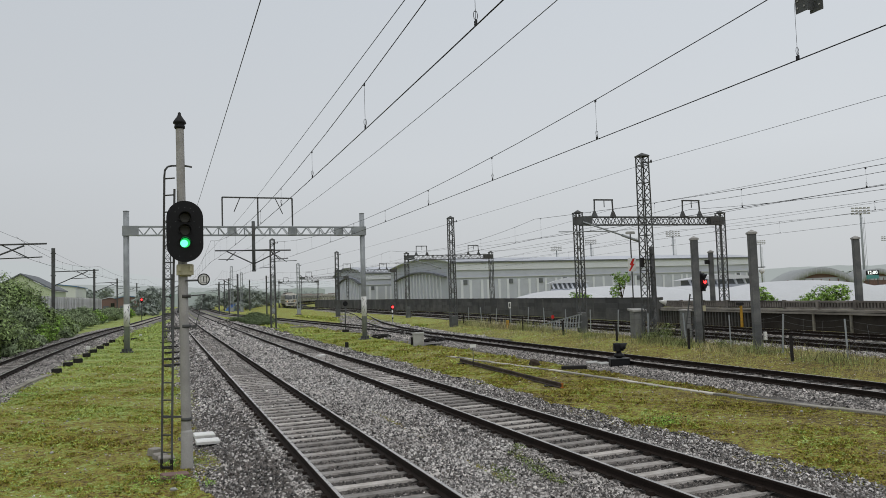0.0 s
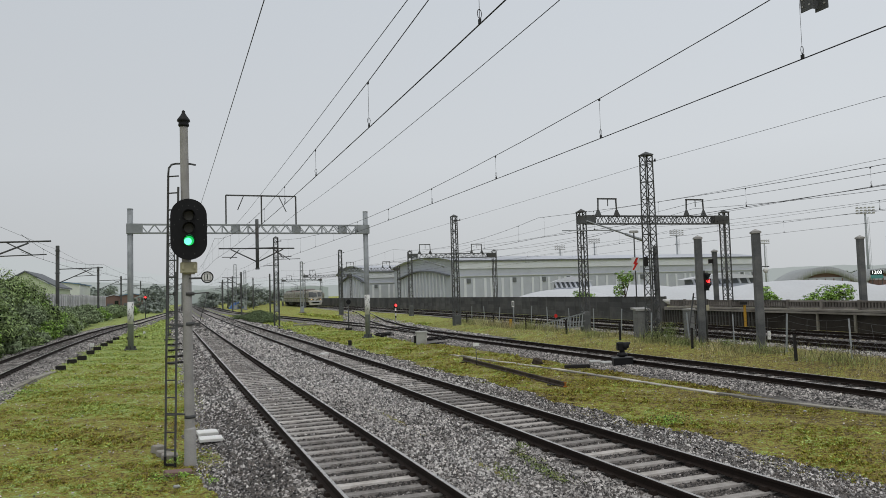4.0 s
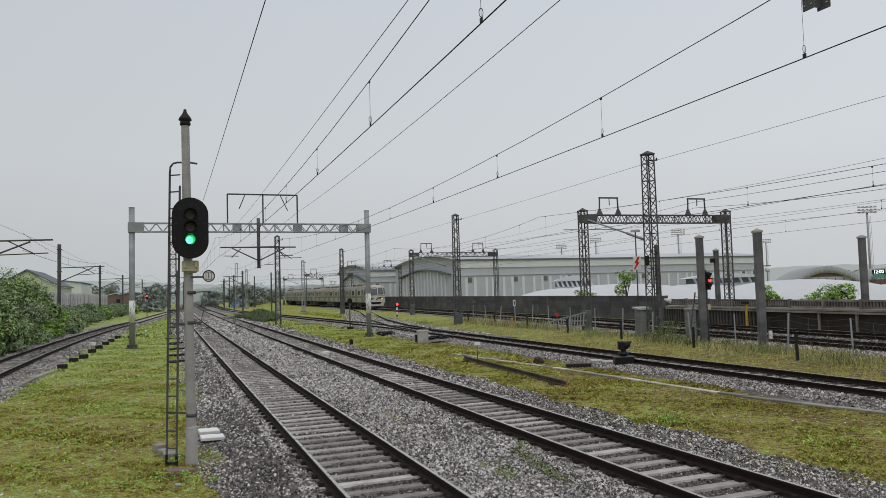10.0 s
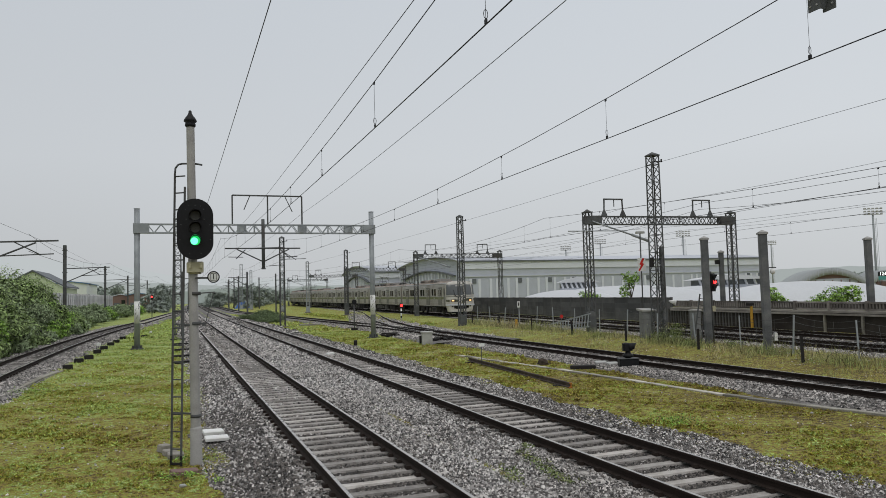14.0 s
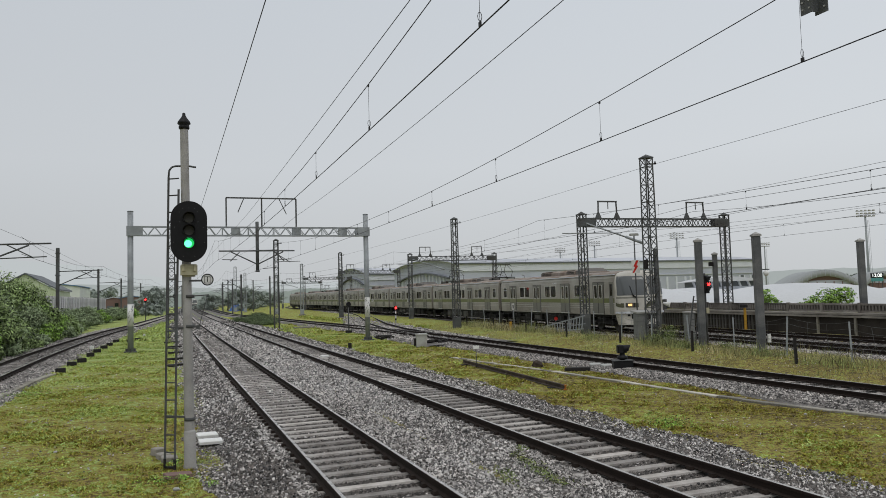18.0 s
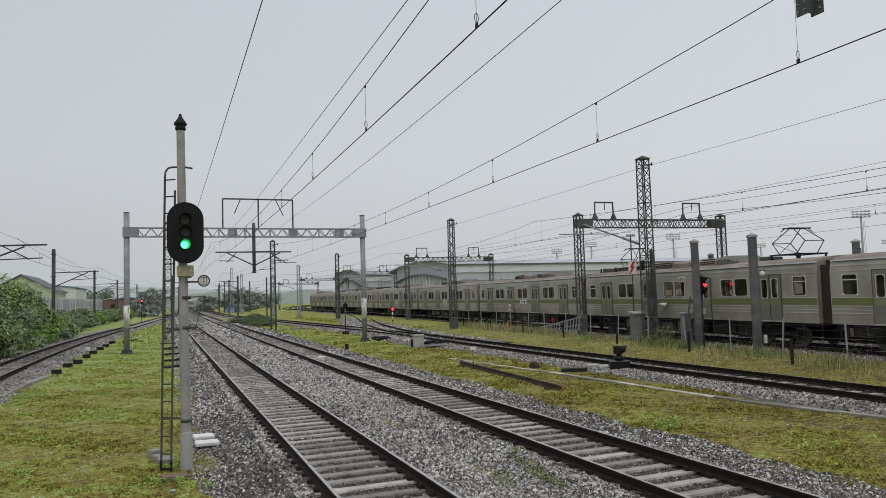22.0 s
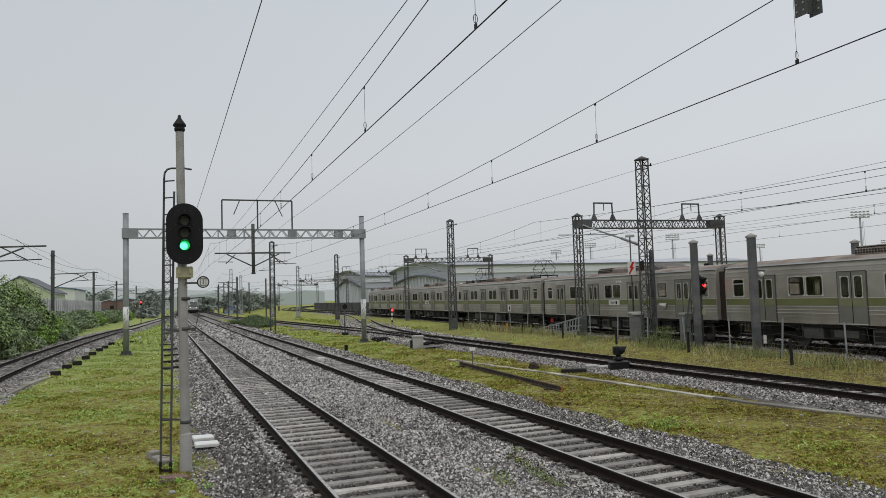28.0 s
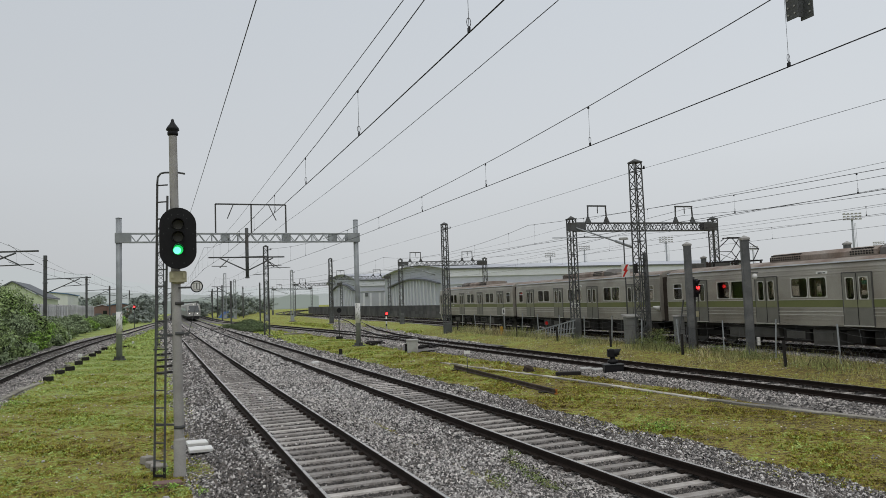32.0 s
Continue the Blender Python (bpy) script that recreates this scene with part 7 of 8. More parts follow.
def floodlight(c, z1, w, label):
    t = thing("floodlight_mast", Matrix.Translation((c.x, c.y, 0)) @ pose(0, 0, 0, 0, 0, -30), label, "floodlight mast", "floodlight masts")
    part("mast", Geo().rod((0, 0, -2), (0, 0, z1), 0.32 * w / 4, 8, 0.22 * w / 4), PALE_STEEL, t)
    part("ladder", Geo().beam((0.55 * w / 4, 0.2, 0), (0.5 * w / 4, 0.2, z1 - 1), 0.06).beam((0.9 * w / 4, 0.2, 0), (0.8 * w / 4, 0.2, z1 - 1), 0.06), PALE_STEEL, t)
    for j in range(3):
        part("lamp_bar", Geo().beam((-w / 2, 0, z1 + j * w * 0.16), (w / 2, 0, z1 + j * w * 0.16), 0.14), GALV_DARK, t)
        for i in range(5):
            part("lamp", Geo().chamfer((-w / 2 + w * (i + 0.3) / 4.6, -0.25, z1 + 0.12 + j * w * 0.16), (w * 0.13, 0.35, w * 0.09), 0.05), CABINET, t)
    return t


for fx, fy, depth, w in ((1527, 378, 210, 5.0), (1192, 418, 240, 4.4), (1046, 432, 260, 4.0), (985, 444, 280, 4.0), (1346, 432, 300, 4.0), (1571, 425, 300, 4.4)):
    horizon = 518 - 0.0335 * (fx - 784)
    floodlight(cam_place(px(fx), depth), 2.79 + (horizon - fy) * depth / 1280, w, "tall stadium floodlight mast in the mist")


def scoreboard():
    c = cam_place(px(1541), 175)
    t = thing("clock_board", Matrix.Translation((c.x, c.y, 0)) @ pose(0, 0, 0, 0, 0, -54) @ Matrix.Diagonal((0.85, 0.85, 1, 1)), "dark stadium clock board with white digits", "clock board")
    part("board", Geo().box((0, 0, 4.2), (3.2, 0.3, 1.1)), BLACK, t)
    part("lower_panel", Geo().box((0, 0, 3.2), (3.0, 0.3, 0.85)), mat("teal_panel", (0.1, 0.3, 0.3), 0.6), t)
    part("legs", Geo().beam((-1.2, 0.1, -2), (-1.2, 0.1, 3.7), 0.2).beam((1.2, 0.1, -2), (1.2, 0.1, 3.7), 0.2), GALV_DARK, t)
    writing("12:00", 1.15, CLOCK_LIGHT, "digits", t, pose(0, -0.17, 4.2, 90))


scoreboard()


def left_side():
    """Panel fence, sheds and far buildings beyond the bank."""
    t = thing("panel_fence", Matrix(), "tall grey precast panel fence along the bank", "fence", kind="structure")
    panel = Geo().box((0, 0, 1.9), (0.14, 1.86, 4.4))
    for z in (0.2, 1.0, 1.8, 2.6, 3.4):
        panel.box((0.08, 0, z), (0.05, 1.86, 0.05))
    me, pm = panel.mesh("panel", PANEL_FENCE), Geo().box((0, 0, 1.95), (0.24, 0.2, 4.6)).mesh("fence_post", PANEL_FENCE)
    for i in range(46):
        y = 92 + 2.06 * i
        part("panel", me, None, t, at=pose(-13.5 + 0.01 * i, y, -0.3))
        part("fence_post", pm, None, t, at=pose(-13.45 + 0.01 * i, y + 1.03, -0.3))
    for x, y, l, w, h, roof_h, wall, roof, label in ((-19.0, 128, 8.2, 16, 5.2, 2.5, LIME_WALL, HALL_DARK, "lime green shed with a dark pitched roof"), (-20.7, 187, 6.8, 24, 6.9, 0.5, WHITE_WALL, BLUE_ROOF, "white industrial building with a blue roof"), (-26, 88, 11, 20, 5.6, 1.9, WHITE_WALL, BLUE_ROOF, "low shed with a dark blue roof"), (-9, 230, 6, 10, 4.4, 0.6, BROWN_WALL, BLUE_ROOF, "brick hut beside the side track"), (-14, 236, 5, 8, 4.2, 0.6, BROWN_WALL, HALL_ROOF, "small brick hut with a flat roof")):
        b = thing("shed", pose(x, y, -0.3), label, "shed", "sheds beyond the fence")
        part("wall_shell", Geo().box((0, 0, h / 2), (l, w, h)), wall, b)
        part("pitched_roof", Geo().add([(-l / 2 - 0.3, -w / 2 - 0.3, h), (l / 2 + 0.3, -w / 2 - 0.3, h), (0, -w / 2 - 0.3, h + roof_h), (-l / 2 - 0.3, w / 2 + 0.3, h), (l / 2 + 0.3, w / 2 + 0.3, h), (0, w / 2 + 0.3, h + roof_h),
                                        (-l / 2 - 0.3, -w / 2 - 0.3, h + 0.2), (l / 2 + 0.3, -w / 2 - 0.3, h + 0.2), (0, -w / 2 - 0.3, h + roof_h + 0.2), (-l / 2 - 0.3, w / 2 + 0.3, h + 0.2), (l / 2 + 0.3, w / 2 + 0.3, h + 0.2), (0, w / 2 + 0.3, h + roof_h + 0.2)],
                                       [(6, 8, 11, 9), (8, 7, 10, 11), (0, 2, 8, 6), (2, 1, 7, 8), (3, 9, 11, 5), (5, 11, 10, 4), (0, 6, 9, 3), (1, 4, 10, 7)]), roof, b)
        part("gable", Geo().add([(-l / 2, -w / 2 + 0.02, h), (l / 2, -w / 2 + 0.02, h), (0, -w / 2 + 0.02, h + roof_h), (-l / 2, -w / 2 + 0.2, h), (l / 2, -w / 2 + 0.2, h), (0, -w / 2 + 0.2, h + roof_h)], [(0, 1, 2), (5, 4, 3), (0, 3, 4, 1), (1, 4, 5, 2), (2, 5, 3, 0)]), wall, b)
        for i in range(3):
            part("window", Geo().box((l / 2 + 0.02, -w / 2 + (i + 0.7) * w / 3.6, h * 0.6), (0.1, w * 0.16, 1.0)), PANE, b)
        part("window", Geo().box((l * 0.15, -w / 2 - 0.02, h * 0.62), (l * 0.2, 0.1, 1.1)), PANE, b)
        part("door", Geo().box((-l * 0.2, -w / 2 - 0.03, 1.2), (1.6, 0.08, 2.4)), HALL_DARK, b)


left_side()


# ---- leaves ----
def leaf_mesh(name, crown, size, material, rng, flat=0.8):
    """Small folded leaves at the given places, turned outward and up like real sprays."""
    centres, lean = crown
    n = len(centres)
    out = rng.normal(size=(n, 3)) * 0.5
    out[:, 2] += 0.35 + flat * 0.3
    out += lean
    out /= np.linalg.norm(out, axis=1, keepdims=True)
    a = np.cross(out, rng.normal(size=(n, 3)))
    a /= np.linalg.norm(a, axis=1, keepdims=True)
    b = np.cross(out, a)
    s = size * rng.uniform(0.6, 1.3, (n, 1))
    verts = np.stack([centres - a * s, centres + b * s * 0.4 + out * s * 0.12, centres + a * s, centres - b * s * 0.4 + out * s * 0.12], 1).reshape(-1, 3)
    faces = np.arange(4 * n).reshape(n, 4)
    return many(name, verts, faces, material)


def crown_points(rng, n, lobes):
    """Places in the outer parts of several uneven lobes (x, y, z, rx, ry, rz), and the way outward at each."""
    pts, ways = [], []
    for x, y, z, rx, ry, rz in lobes:
        k = max(8, int(n * rx * rz / sum(l[3] * l[5] for l in lobes)))
        d = rng.normal(size=(k, 3))
        d /= np.linalg.norm(d, axis=1, keepdims=True)
        r = rng.uniform(0.55, 1.08, (k, 1)) ** 0.6
        r *= 1 + 0.16 * np.sin(d[:, :1] * 7 + x) * np.cos(d[:, 1:2] * 6 + z)
        hub = np.array([x, y, z]) + d * r * np.array([rx, ry, rz])
        pick = rng.integers(0, max(1, k // 16), k)
        spread = rng.normal(size=(k, 3)) * np.array([rx, ry, rz]) * np.array([0.13, 0.13, 0.07])
        loose = rng.uniform(size=(k, 1)) < 0.25
        pts.append(np.where(loose, hub, hub[pick] + spread))
        ways.append(np.where(loose, d, d[pick] * 0.6 + spread / np.array([rx, ry, rz]) * 4.0))
    p, w = np.concatenate(pts), np.concatenate(ways)
    keep = p[:, 2] > 0.02
    return p[keep], w[keep]


def bush(x, y, z, w, h, n, size, material, label, seed, group="bushes on the bank"):
    rng = np.random.default_rng(seed)
    t = thing("bush", pose(x, y, z), label, "bush", group)
    lobes = []
    for i in range(7):
        a = rng.uniform(0, 6.28)
        r = rng.uniform(0.05, 0.6) * w / 2
        lh = h * rng.uniform(0.3, 0.52)
        lobes.append((math.cos(a) * r, math.sin(a) * r, h * rng.uniform(0.25, 0.62), w * rng.uniform(0.2, 0.34), w * rng.uniform(0.2, 0.34), lh * 0.75))
    part("crown", leaf_mesh("crown", crown_points(rng, n, lobes), size, material, rng), None, t)
    g = Geo()
    for lx, ly, lz, *_ in lobes[:5]:
        g.rod((lx * 0.2, ly * 0.2, -0.1), (lx, ly, lz), 0.05, 5, 0.015)
    part("stem", g, BARK, t)
    part("inner_foliage", leaf_mesh("inner_foliage", crown_points(rng, n // 5, [(a, b, c, d * 0.7, e * 0.7, f * 0.7) for a, b, c, d, e, f in lobes]), size * 2.0, LEAF if material in (LEAF, LEAF_BRIGHT) else material, rng), None, t)
    return t


def bank():
    rng = random.Random(31)
    spec = []
    for y in range(38, 92, 4):
        spec.append((-9.0 + rng.uniform(-0.3, 0.2) - 0.008 * max(0, y - 70), y, 2.6, 1.25 + rng.uniform(-0.3, 0.4)))
    for y in range(46, 76, 4):
        spec += [(-10.7 + rng.uniform(-0.4, 0.4), y, 4.2, 2.9 + rng.uniform(-0.4, 0.5)), (-12.7 + rng.uniform(-0.5, 0.5), y + 3, 5.2, 5.6 + rng.uniform(-0.4, 0.5))]
    for y in range(78, 97, 6):
        spec.append((-10.6 + rng.uniform(-0.3, 0.3), y, 3.6, 1.9 + rng.uniform(-0.3, 0.3)))
    for y in range(98, 190, 7):
        spec += [(-11.0 + rng.uniform(-0.8, 0.8), y, 4.6, 1.9 + rng.uniform(-0.5, 0.7)), (-9.4 + rng.uniform(-0.4, 0.3) + max(0, y - 120) * 0.03, y + 3, 3.4, 1.45 + rng.uniform(-0.3, 0.4))]
    for i, (x, y, w, h) in enumerate(spec):
        n = 9000 if y < 78 else 5000 if y < 92 else 2600 if y < 120 else 1200
        bush(x, y, ground_z(x, y) - 0.05, w, h, int(n * min(1.3, h / 3)), 0.1 if y < 78 else 0.11 if y < 92 else 0.13 if y < 120 else 0.18, LEAF_MID if y > 96 or i % 3 == 0 else LEAF_BRIGHT if i % 7 == 0 else LEAF, "dense green shrub on the overgrown bank", 100 + i)
    for i, (x, y, w, h) in enumerate(((-11.3, 78, 1.8, 4.5), (-11.9, 73, 2.4, 5.6), (-9.3, 99, 3.4, 2.9), (-9.6, 108, 3.4, 2.5), (-8.9, 118, 3.6, 2.4), (-8.2, 128, 3.6, 2.3), (-7.6, 139, 4.0, 2.5), (-6.6, 152, 4.0, 2.6))):
        bush(x, y, -0.1, w, h, 3600, 0.12, LEAF_BRIGHT if i % 3 == 1 else LEAF_MID, "rounded green shrub at the foot of the bank", 400 + i)
    for i, (x, y, w, h) in enumerate(((10.9, 92, 4.6, 1.15), (11.6, 97, 4.6, 1.4), (12.2, 104, 4.5, 1.4), (10.9, 87, 3.4, 0.9), (9.9, 98, 4.0, 1.2))):
        bush(x, y, -0.35, w, h, 7000, 0.07, LEAF_DARK, "low dark bush between the tracks", 300 + i, "low bushes")


bank()


def tree(x, y, z, h, w, n, size, material, label, seed, low=0.45):
    rng = np.random.default_rng(seed)
    t = thing("tree", pose(x, y, z), label, "tree", "trees")
    g = Geo()
    g.rod((0, 0, -0.2), (0.05 * w, 0, h * 0.45), 0.035 * h * 0.6, 7, 0.02 * h * 0.6)
    lobes = []
    for i in range(9 if low > 0.4 else 16):
        a = rng.uniform(0, 6.28)
        r = rng.uniform(0.1, 0.75) * w / 2
        c = (math.cos(a) * r, math.sin(a) * r, h * rng.uniform(low, 0.9))
        g.rod((0.05 * w, 0, h * rng.uniform(0.25, 0.45)), c, 0.012 * h, 5, 0.003 * h)
        lobes.append((*c, w * rng.uniform(0.14, 0.26), w * rng.uniform(0.14, 0.26), h * rng.uniform(0.1, 0.17)))
    part("trunk", g, BARK, t)
    # low-crowned far trees also turn their leaves up, for a flat hazy brightness
    part("crown", leaf_mesh("crown", crown_points(rng, n, lobes), size, material, rng, 0.8 if low > 0.4 else 3.0), None, t)
    if low < 0.4:
        part("inner_foliage", leaf_mesh("inner_foliage", crown_points(rng, n // 3, [(a, b, c, d * 0.75, e * 0.75, f * 0.75) for a, b, c, d, e, f in lobes]), size * 2.6, material, rng, 3.0), None, t)
    return t


def trees():
    for s, off, z, h, w, n, size, seed, label in ((56, 9.5, 0.6, 3.5, 1.9, 2400, 0.075, 1, "young broad-leaved tree with bright leaves behind the barrier"), (63, 9.5, 0.3, 2.2, 2.3, 1800, 0.075, 2, "small bright green tree showing over the barrier"), (39.5, 9.8, 0.0, 2.7, 2.3, 2400, 0.07, 3, "small bright green tree showing over the parapet"), (34.2, 10.2, 0.0, 2.4, 2.6, 4200, 0.07, 4, "leafy green tree showing over the parapet"), (36.2, 10.4, 0.0, 1.9, 2.4, 2600, 0.07, 5, "leafy green tree showing over the parapet")):
        p = sub(s, off)
        tree(p.x, p.y, z, h, w, n, size, LEAF_BRIGHT, label, seed)
    rng = random.Random(5)
    for x, y, h, w in ((19.0, 204, 7.0, 7.5), (21.0, 212, 7.6, 8.0), (23.0, 220, 6.6, 8.0), (17.0, 222, 6.0, 7.0), (14.0, 238, 5.4, 7.0), (12.5, 250, 5.2, 8.0), (26.0, 236, 6.0, 9.0), (30.0, 250, 6.0, 9.0), (35.0, 262, 6.2, 10.0)):
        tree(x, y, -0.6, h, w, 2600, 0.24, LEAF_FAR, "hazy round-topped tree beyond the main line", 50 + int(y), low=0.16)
    for i in range(7):
        y = 235 + rng.uniform(0, 90)
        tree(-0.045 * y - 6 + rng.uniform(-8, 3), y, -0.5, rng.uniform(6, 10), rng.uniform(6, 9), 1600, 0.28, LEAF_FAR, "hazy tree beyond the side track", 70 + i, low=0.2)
    for i in range(9):
        y = 176 + 11 * i
        tree(-5.0 + 0.012 * y + rng.uniform(-1.2, 1.0), y, -0.5, rng.uniform(5.5, 8), rng.uniform(5, 6.5), 1800, 0.24, LEAF_FAR, "hazy tree between the side track and the main line", 140 + i, low=0.14)
    for i in range(10):
        c = cam_place(px(1500 + 25 * i), 260 + rng.uniform(0, 60))
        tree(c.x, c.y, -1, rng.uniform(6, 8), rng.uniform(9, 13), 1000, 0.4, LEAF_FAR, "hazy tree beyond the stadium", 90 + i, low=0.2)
    t = thing("tarpaulin", pose(18.5, 208, -0.3), "blue tarpaulin heaped beside the track", "tarpaulin")
    part("sheet", Geo().add([(-2.2, -1.5, 0), (2.2, -1.5, 0), (2.2, 1.5, 0), (-2.2, 1.5, 0), (-0.9, -0.5, 1.6), (0.7, -0.4, 1.9), (0.9, 0.5, 1.7), (-0.8, 0.5, 1.5)], [(0, 1, 5, 4), (1, 2, 6, 5), (2, 3, 7, 6), (3, 0, 4, 7), (4, 5, 6, 7)], True), mat("blue_tarpaulin", (0.07, 0.16, 0.42), 0.5, vary=0.2), t)


trees()


# ---- gravel, grass and weeds ----
def bed_height(x):
    z = np.full_like(x, -0.36)
    for c in (3.06, 7.28):
        u = np.abs(x - c)
        z = np.maximum(z, np.interp(u, [0, 0.66, 1.0, 1.75, 2.3], [-0.215, -0.215, -0.17, -0.22, -0.36]))
    z = np.where((x > 8.9) & (x < 10.2), np.maximum(z, -0.30), z)
    return z


SHAPE = np.array([(1, 0.75, -0.6), (-1, 0.8, -0.6), (-0.9, -0.75, -0.6), (0.95, -0.75, -0.6), (0.5, 0.12, 0.75), (-0.5, -0.08, 0.7)], float)
TRI = np.array([(0, 1, 5), (0, 5, 4), (1, 2, 5), (2, 3, 4), (2, 4, 5), (3, 0, 4)])


def stones(name, x, y, z, size, material, rng, label):
    """Angular broken stones, bedded flat with a slight tilt."""
    n = len(x)
    v = SHAPE[None] * rng.uniform(0.65, 1.3, (n, 1, 3)) + rng.uniform(-0.38, 0.38, (n, 6, 3))
    q = np.linalg.qr(np.eye(3)[None] + rng.normal(size=(n, 3, 3)) * 0.42)[0]
    q *= np.sign(np.diagonal(q, axis1=1, axis2=2))[:, None, :]
    v = np.einsum("nij,nkj->nki", q, v)
    a = rng.uniform(0, 2 * math.pi, n)
    c, d = np.cos(a)[:, None], np.sin(a)[:, None]
    v = np.stack([v[..., 0] * c - v[..., 1] * d, v[..., 0] * d + v[..., 1] * c, v[..., 2]], 2) * size[:, None, None]
    v += np.stack([x, y, z], 1)[:, None]
    f = (TRI[None] + 6 * np.arange(n)[:, None, None]).reshape(-1, 3)
    return solid(name, many(name, v.reshape(-1, 3), f, material), None, label, "ballast", kind="stuff")


def gravel():
    rng = np.random.default_rng(8)
    for y0, y1, per, size in ((5.5, 12, 1500, 0.0185), (12, 20, 1050, 0.0222), (20, 34, 560, 0.029), (34, 60, 240, 0.042), (60, 110, 54, 0.086)):
        n = int((y1 - y0) * 9.9 * per)
        x, y = rng.uniform(0.35, 10.25, n), rng.uniform(y0, y1, n)
        s = size * rng.uniform(0.6, 1.35, n)
        x = x + 5.5e-5 * np.maximum(0, y - 44) ** 2
        edge = 0.25 * np.sin(y * 1.7) + 0.2 * np.sin(y * 0.6 + 1) + 0.12 * np.sin(y * 5.3)
        keep = (x > 0.55 + 0.4 * edge) & (x < 10.0 + 0.5 * edge) & (0.365 * x + 0.931 * y > 9.3)
        inside, near_rail = np.zeros(n, bool), np.zeros(n)
        for c in (3.06, 7.28):
            u = np.abs(x - c)
            keep &= np.abs(u - 0.7525) > 0.085
            k = (y - 4.0) / STEP
            on_sleeper = (np.abs(k - np.round(k)) * STEP < 0.1 + 0.4 * s) & (u < 1.22)
            keep &= ~(on_sleeper & (rng.uniform(size=n) > np.where(u < 0.85, 0.03, 0.5)))
            near_rail = np.maximum(near_rail, np.clip(1.9 - u, 0, 1) * (0.6 + 0.4 * np.sin(y * 0.9 + c)))
            inside |= u < 0.92 + 0.1 * np.sin(y * 2.3 + c)
        z = bed_height(x) + np.where(inside, rng.uniform(-0.9, 0.5, n), rng.uniform(-0.9, 1.3, n)) * s
        z = np.maximum(z, -0.3)
        dark = keep & ((inside & (rng.uniform(size=n) < np.where(y < 20, 0.93, 0.72))) | (rng.uniform(size=n) < np.where(y < 20, 0.18, 0.06) + np.where(y < 20, 0.42, 0.16) * near_rail + np.where(x < 1.9, 0.42, 0.0) + np.where(x > 8.7, 0.42, 0.0)))
        pale = keep & ~dark
        stones("ballast_stones", x[pale], y[pale], z[pale], s[pale], STONE, rng, "grey crushed stone ballast between the tracks")
        stones("ballast_stones", x[dark], y[dark], z[dark], s[dark], STONE_DARK, rng, "dark oily stones between the rails")
    for f, y0, y1, n, half in ((siding, 5, 40, 42000, 2.0), (siding, 40, 80, 16000, 2.3), (old_line, 18, 44, 24000, 2.35), (old_line, 44, 100, 16000, 2.4)):
        y = rng.uniform(y0, y1, n)
        u = rng.uniform(-half, half, n)
        keep = np.abs(np.abs(u) - 0.7525) > 0.1
        y, u = y[keep], u[keep]
        x = np.array([f(b) for b in y]) + u
        z = np.interp(np.abs(u), [0, 0.66, 1.0, 1.75, 2.35, 2.95], [-0.2, -0.2, -0.16, -0.21, -0.34, -0.34])
        dark = (np.abs(u) < 0.95) | (rng.uniform(size=len(x)) < 0.2)
        for pick, stuff, label in ((~dark, GREY_STONE, "grey crushed stone ballast of a side track"), (dark, STONE_DARK, "dark stones between the rails of a side track")):
            stones("ballast_stones", x[pick], y[pick], z[pick], (0.029 if y1 < 45 else 0.06) * rng.uniform(0.6, 1.3, int(pick.sum())), stuff, rng, label)
    n = 24000
    s, off = rng.uniform(4, 62, n), rng.uniform(-2.7, 6.6, n)
    off = np.where(rng.uniform(size=n) < 0.5, rng.uniform(-2.7, -0.95, n), off)
    keep = (np.abs(np.abs(off) - 0.7525) > 0.1) & (np.abs(np.abs(off - 4.1) - 0.7525) > 0.1)
    s, off = s[keep], off[keep]
    places = [sub(a, b) for a, b in zip(s, off)]
    u = np.minimum(np.abs(off), np.abs(off - 4.1))
    z = SUB_Z + np.interp(u, [0, 0.66, 1.0, 2.05, 2.6], [-0.2, -0.2, -0.16, -0.21, -0.34])
    stones("ballast_stones", np.array([p.x for p in places]), np.array([p.y for p in places]), z, 0.042 * rng.uniform(0.6, 1.3, len(s)), GREY_STONE, rng, "grey brown ballast of the suburban tracks")
    n = 16000
    x, y = rng.uniform(-9.7, -8.9, n) + rng.normal(size=n) * 0.15, rng.uniform(26, 100, n)
    x = x + np.array([old_line(b) + 6.95 for b in y])
    stones("ballast_stones", x, y, np.array([ground_z(a, b) for a, b in zip(x, y)]) + 0.01, 0.05 * rng.uniform(0.6, 1.3, n), GREY_STONE, rng, "loose stones at the foot of the bank")
    y = rng.uniform(44, 140, 17000)
    u = rng.uniform(-3.1, 3.1, 17000)
    keep = np.abs(np.abs(u) - 0.7525) > 0.12
    y, u = y[keep], u[keep]
    x = np.interp(y, [p[1] for p in CROSS], [p[0] for p in CROSS]) + u
    z = np.interp(y, [p[1] for p in CROSS], [p[2] for p in CROSS]) + np.interp(np.abs(u), [0, 0.66, 1.0, 2.7, 3.2], [-0.2, -0.2, -0.16, -0.21, -0.34])
    stones("ballast_stones", x, y, z, 0.07 * rng.uniform(0.6, 1.3, len(x)), GREY_STONE, rng, "brown grey ballast round the turnout")
    # loose chips scattered over the bare spots of the grass
    for x0, x1, y0, y1, n in ((-5.0, 0.6, 9, 40, 3200), (10.0, 15.3, 7, 40, 2200), (19.2, 23.2, 8, 50, 4200)):
        x, y = rng.uniform(x0, x1, n), rng.uniform(y0, y1, n)
        keep = patchy(x, y, 1.1, rng) < -0.6
        x, y = x[keep], y[keep]
        z = np.array([ground_z(a, b) for a, b in zip(x, y)])
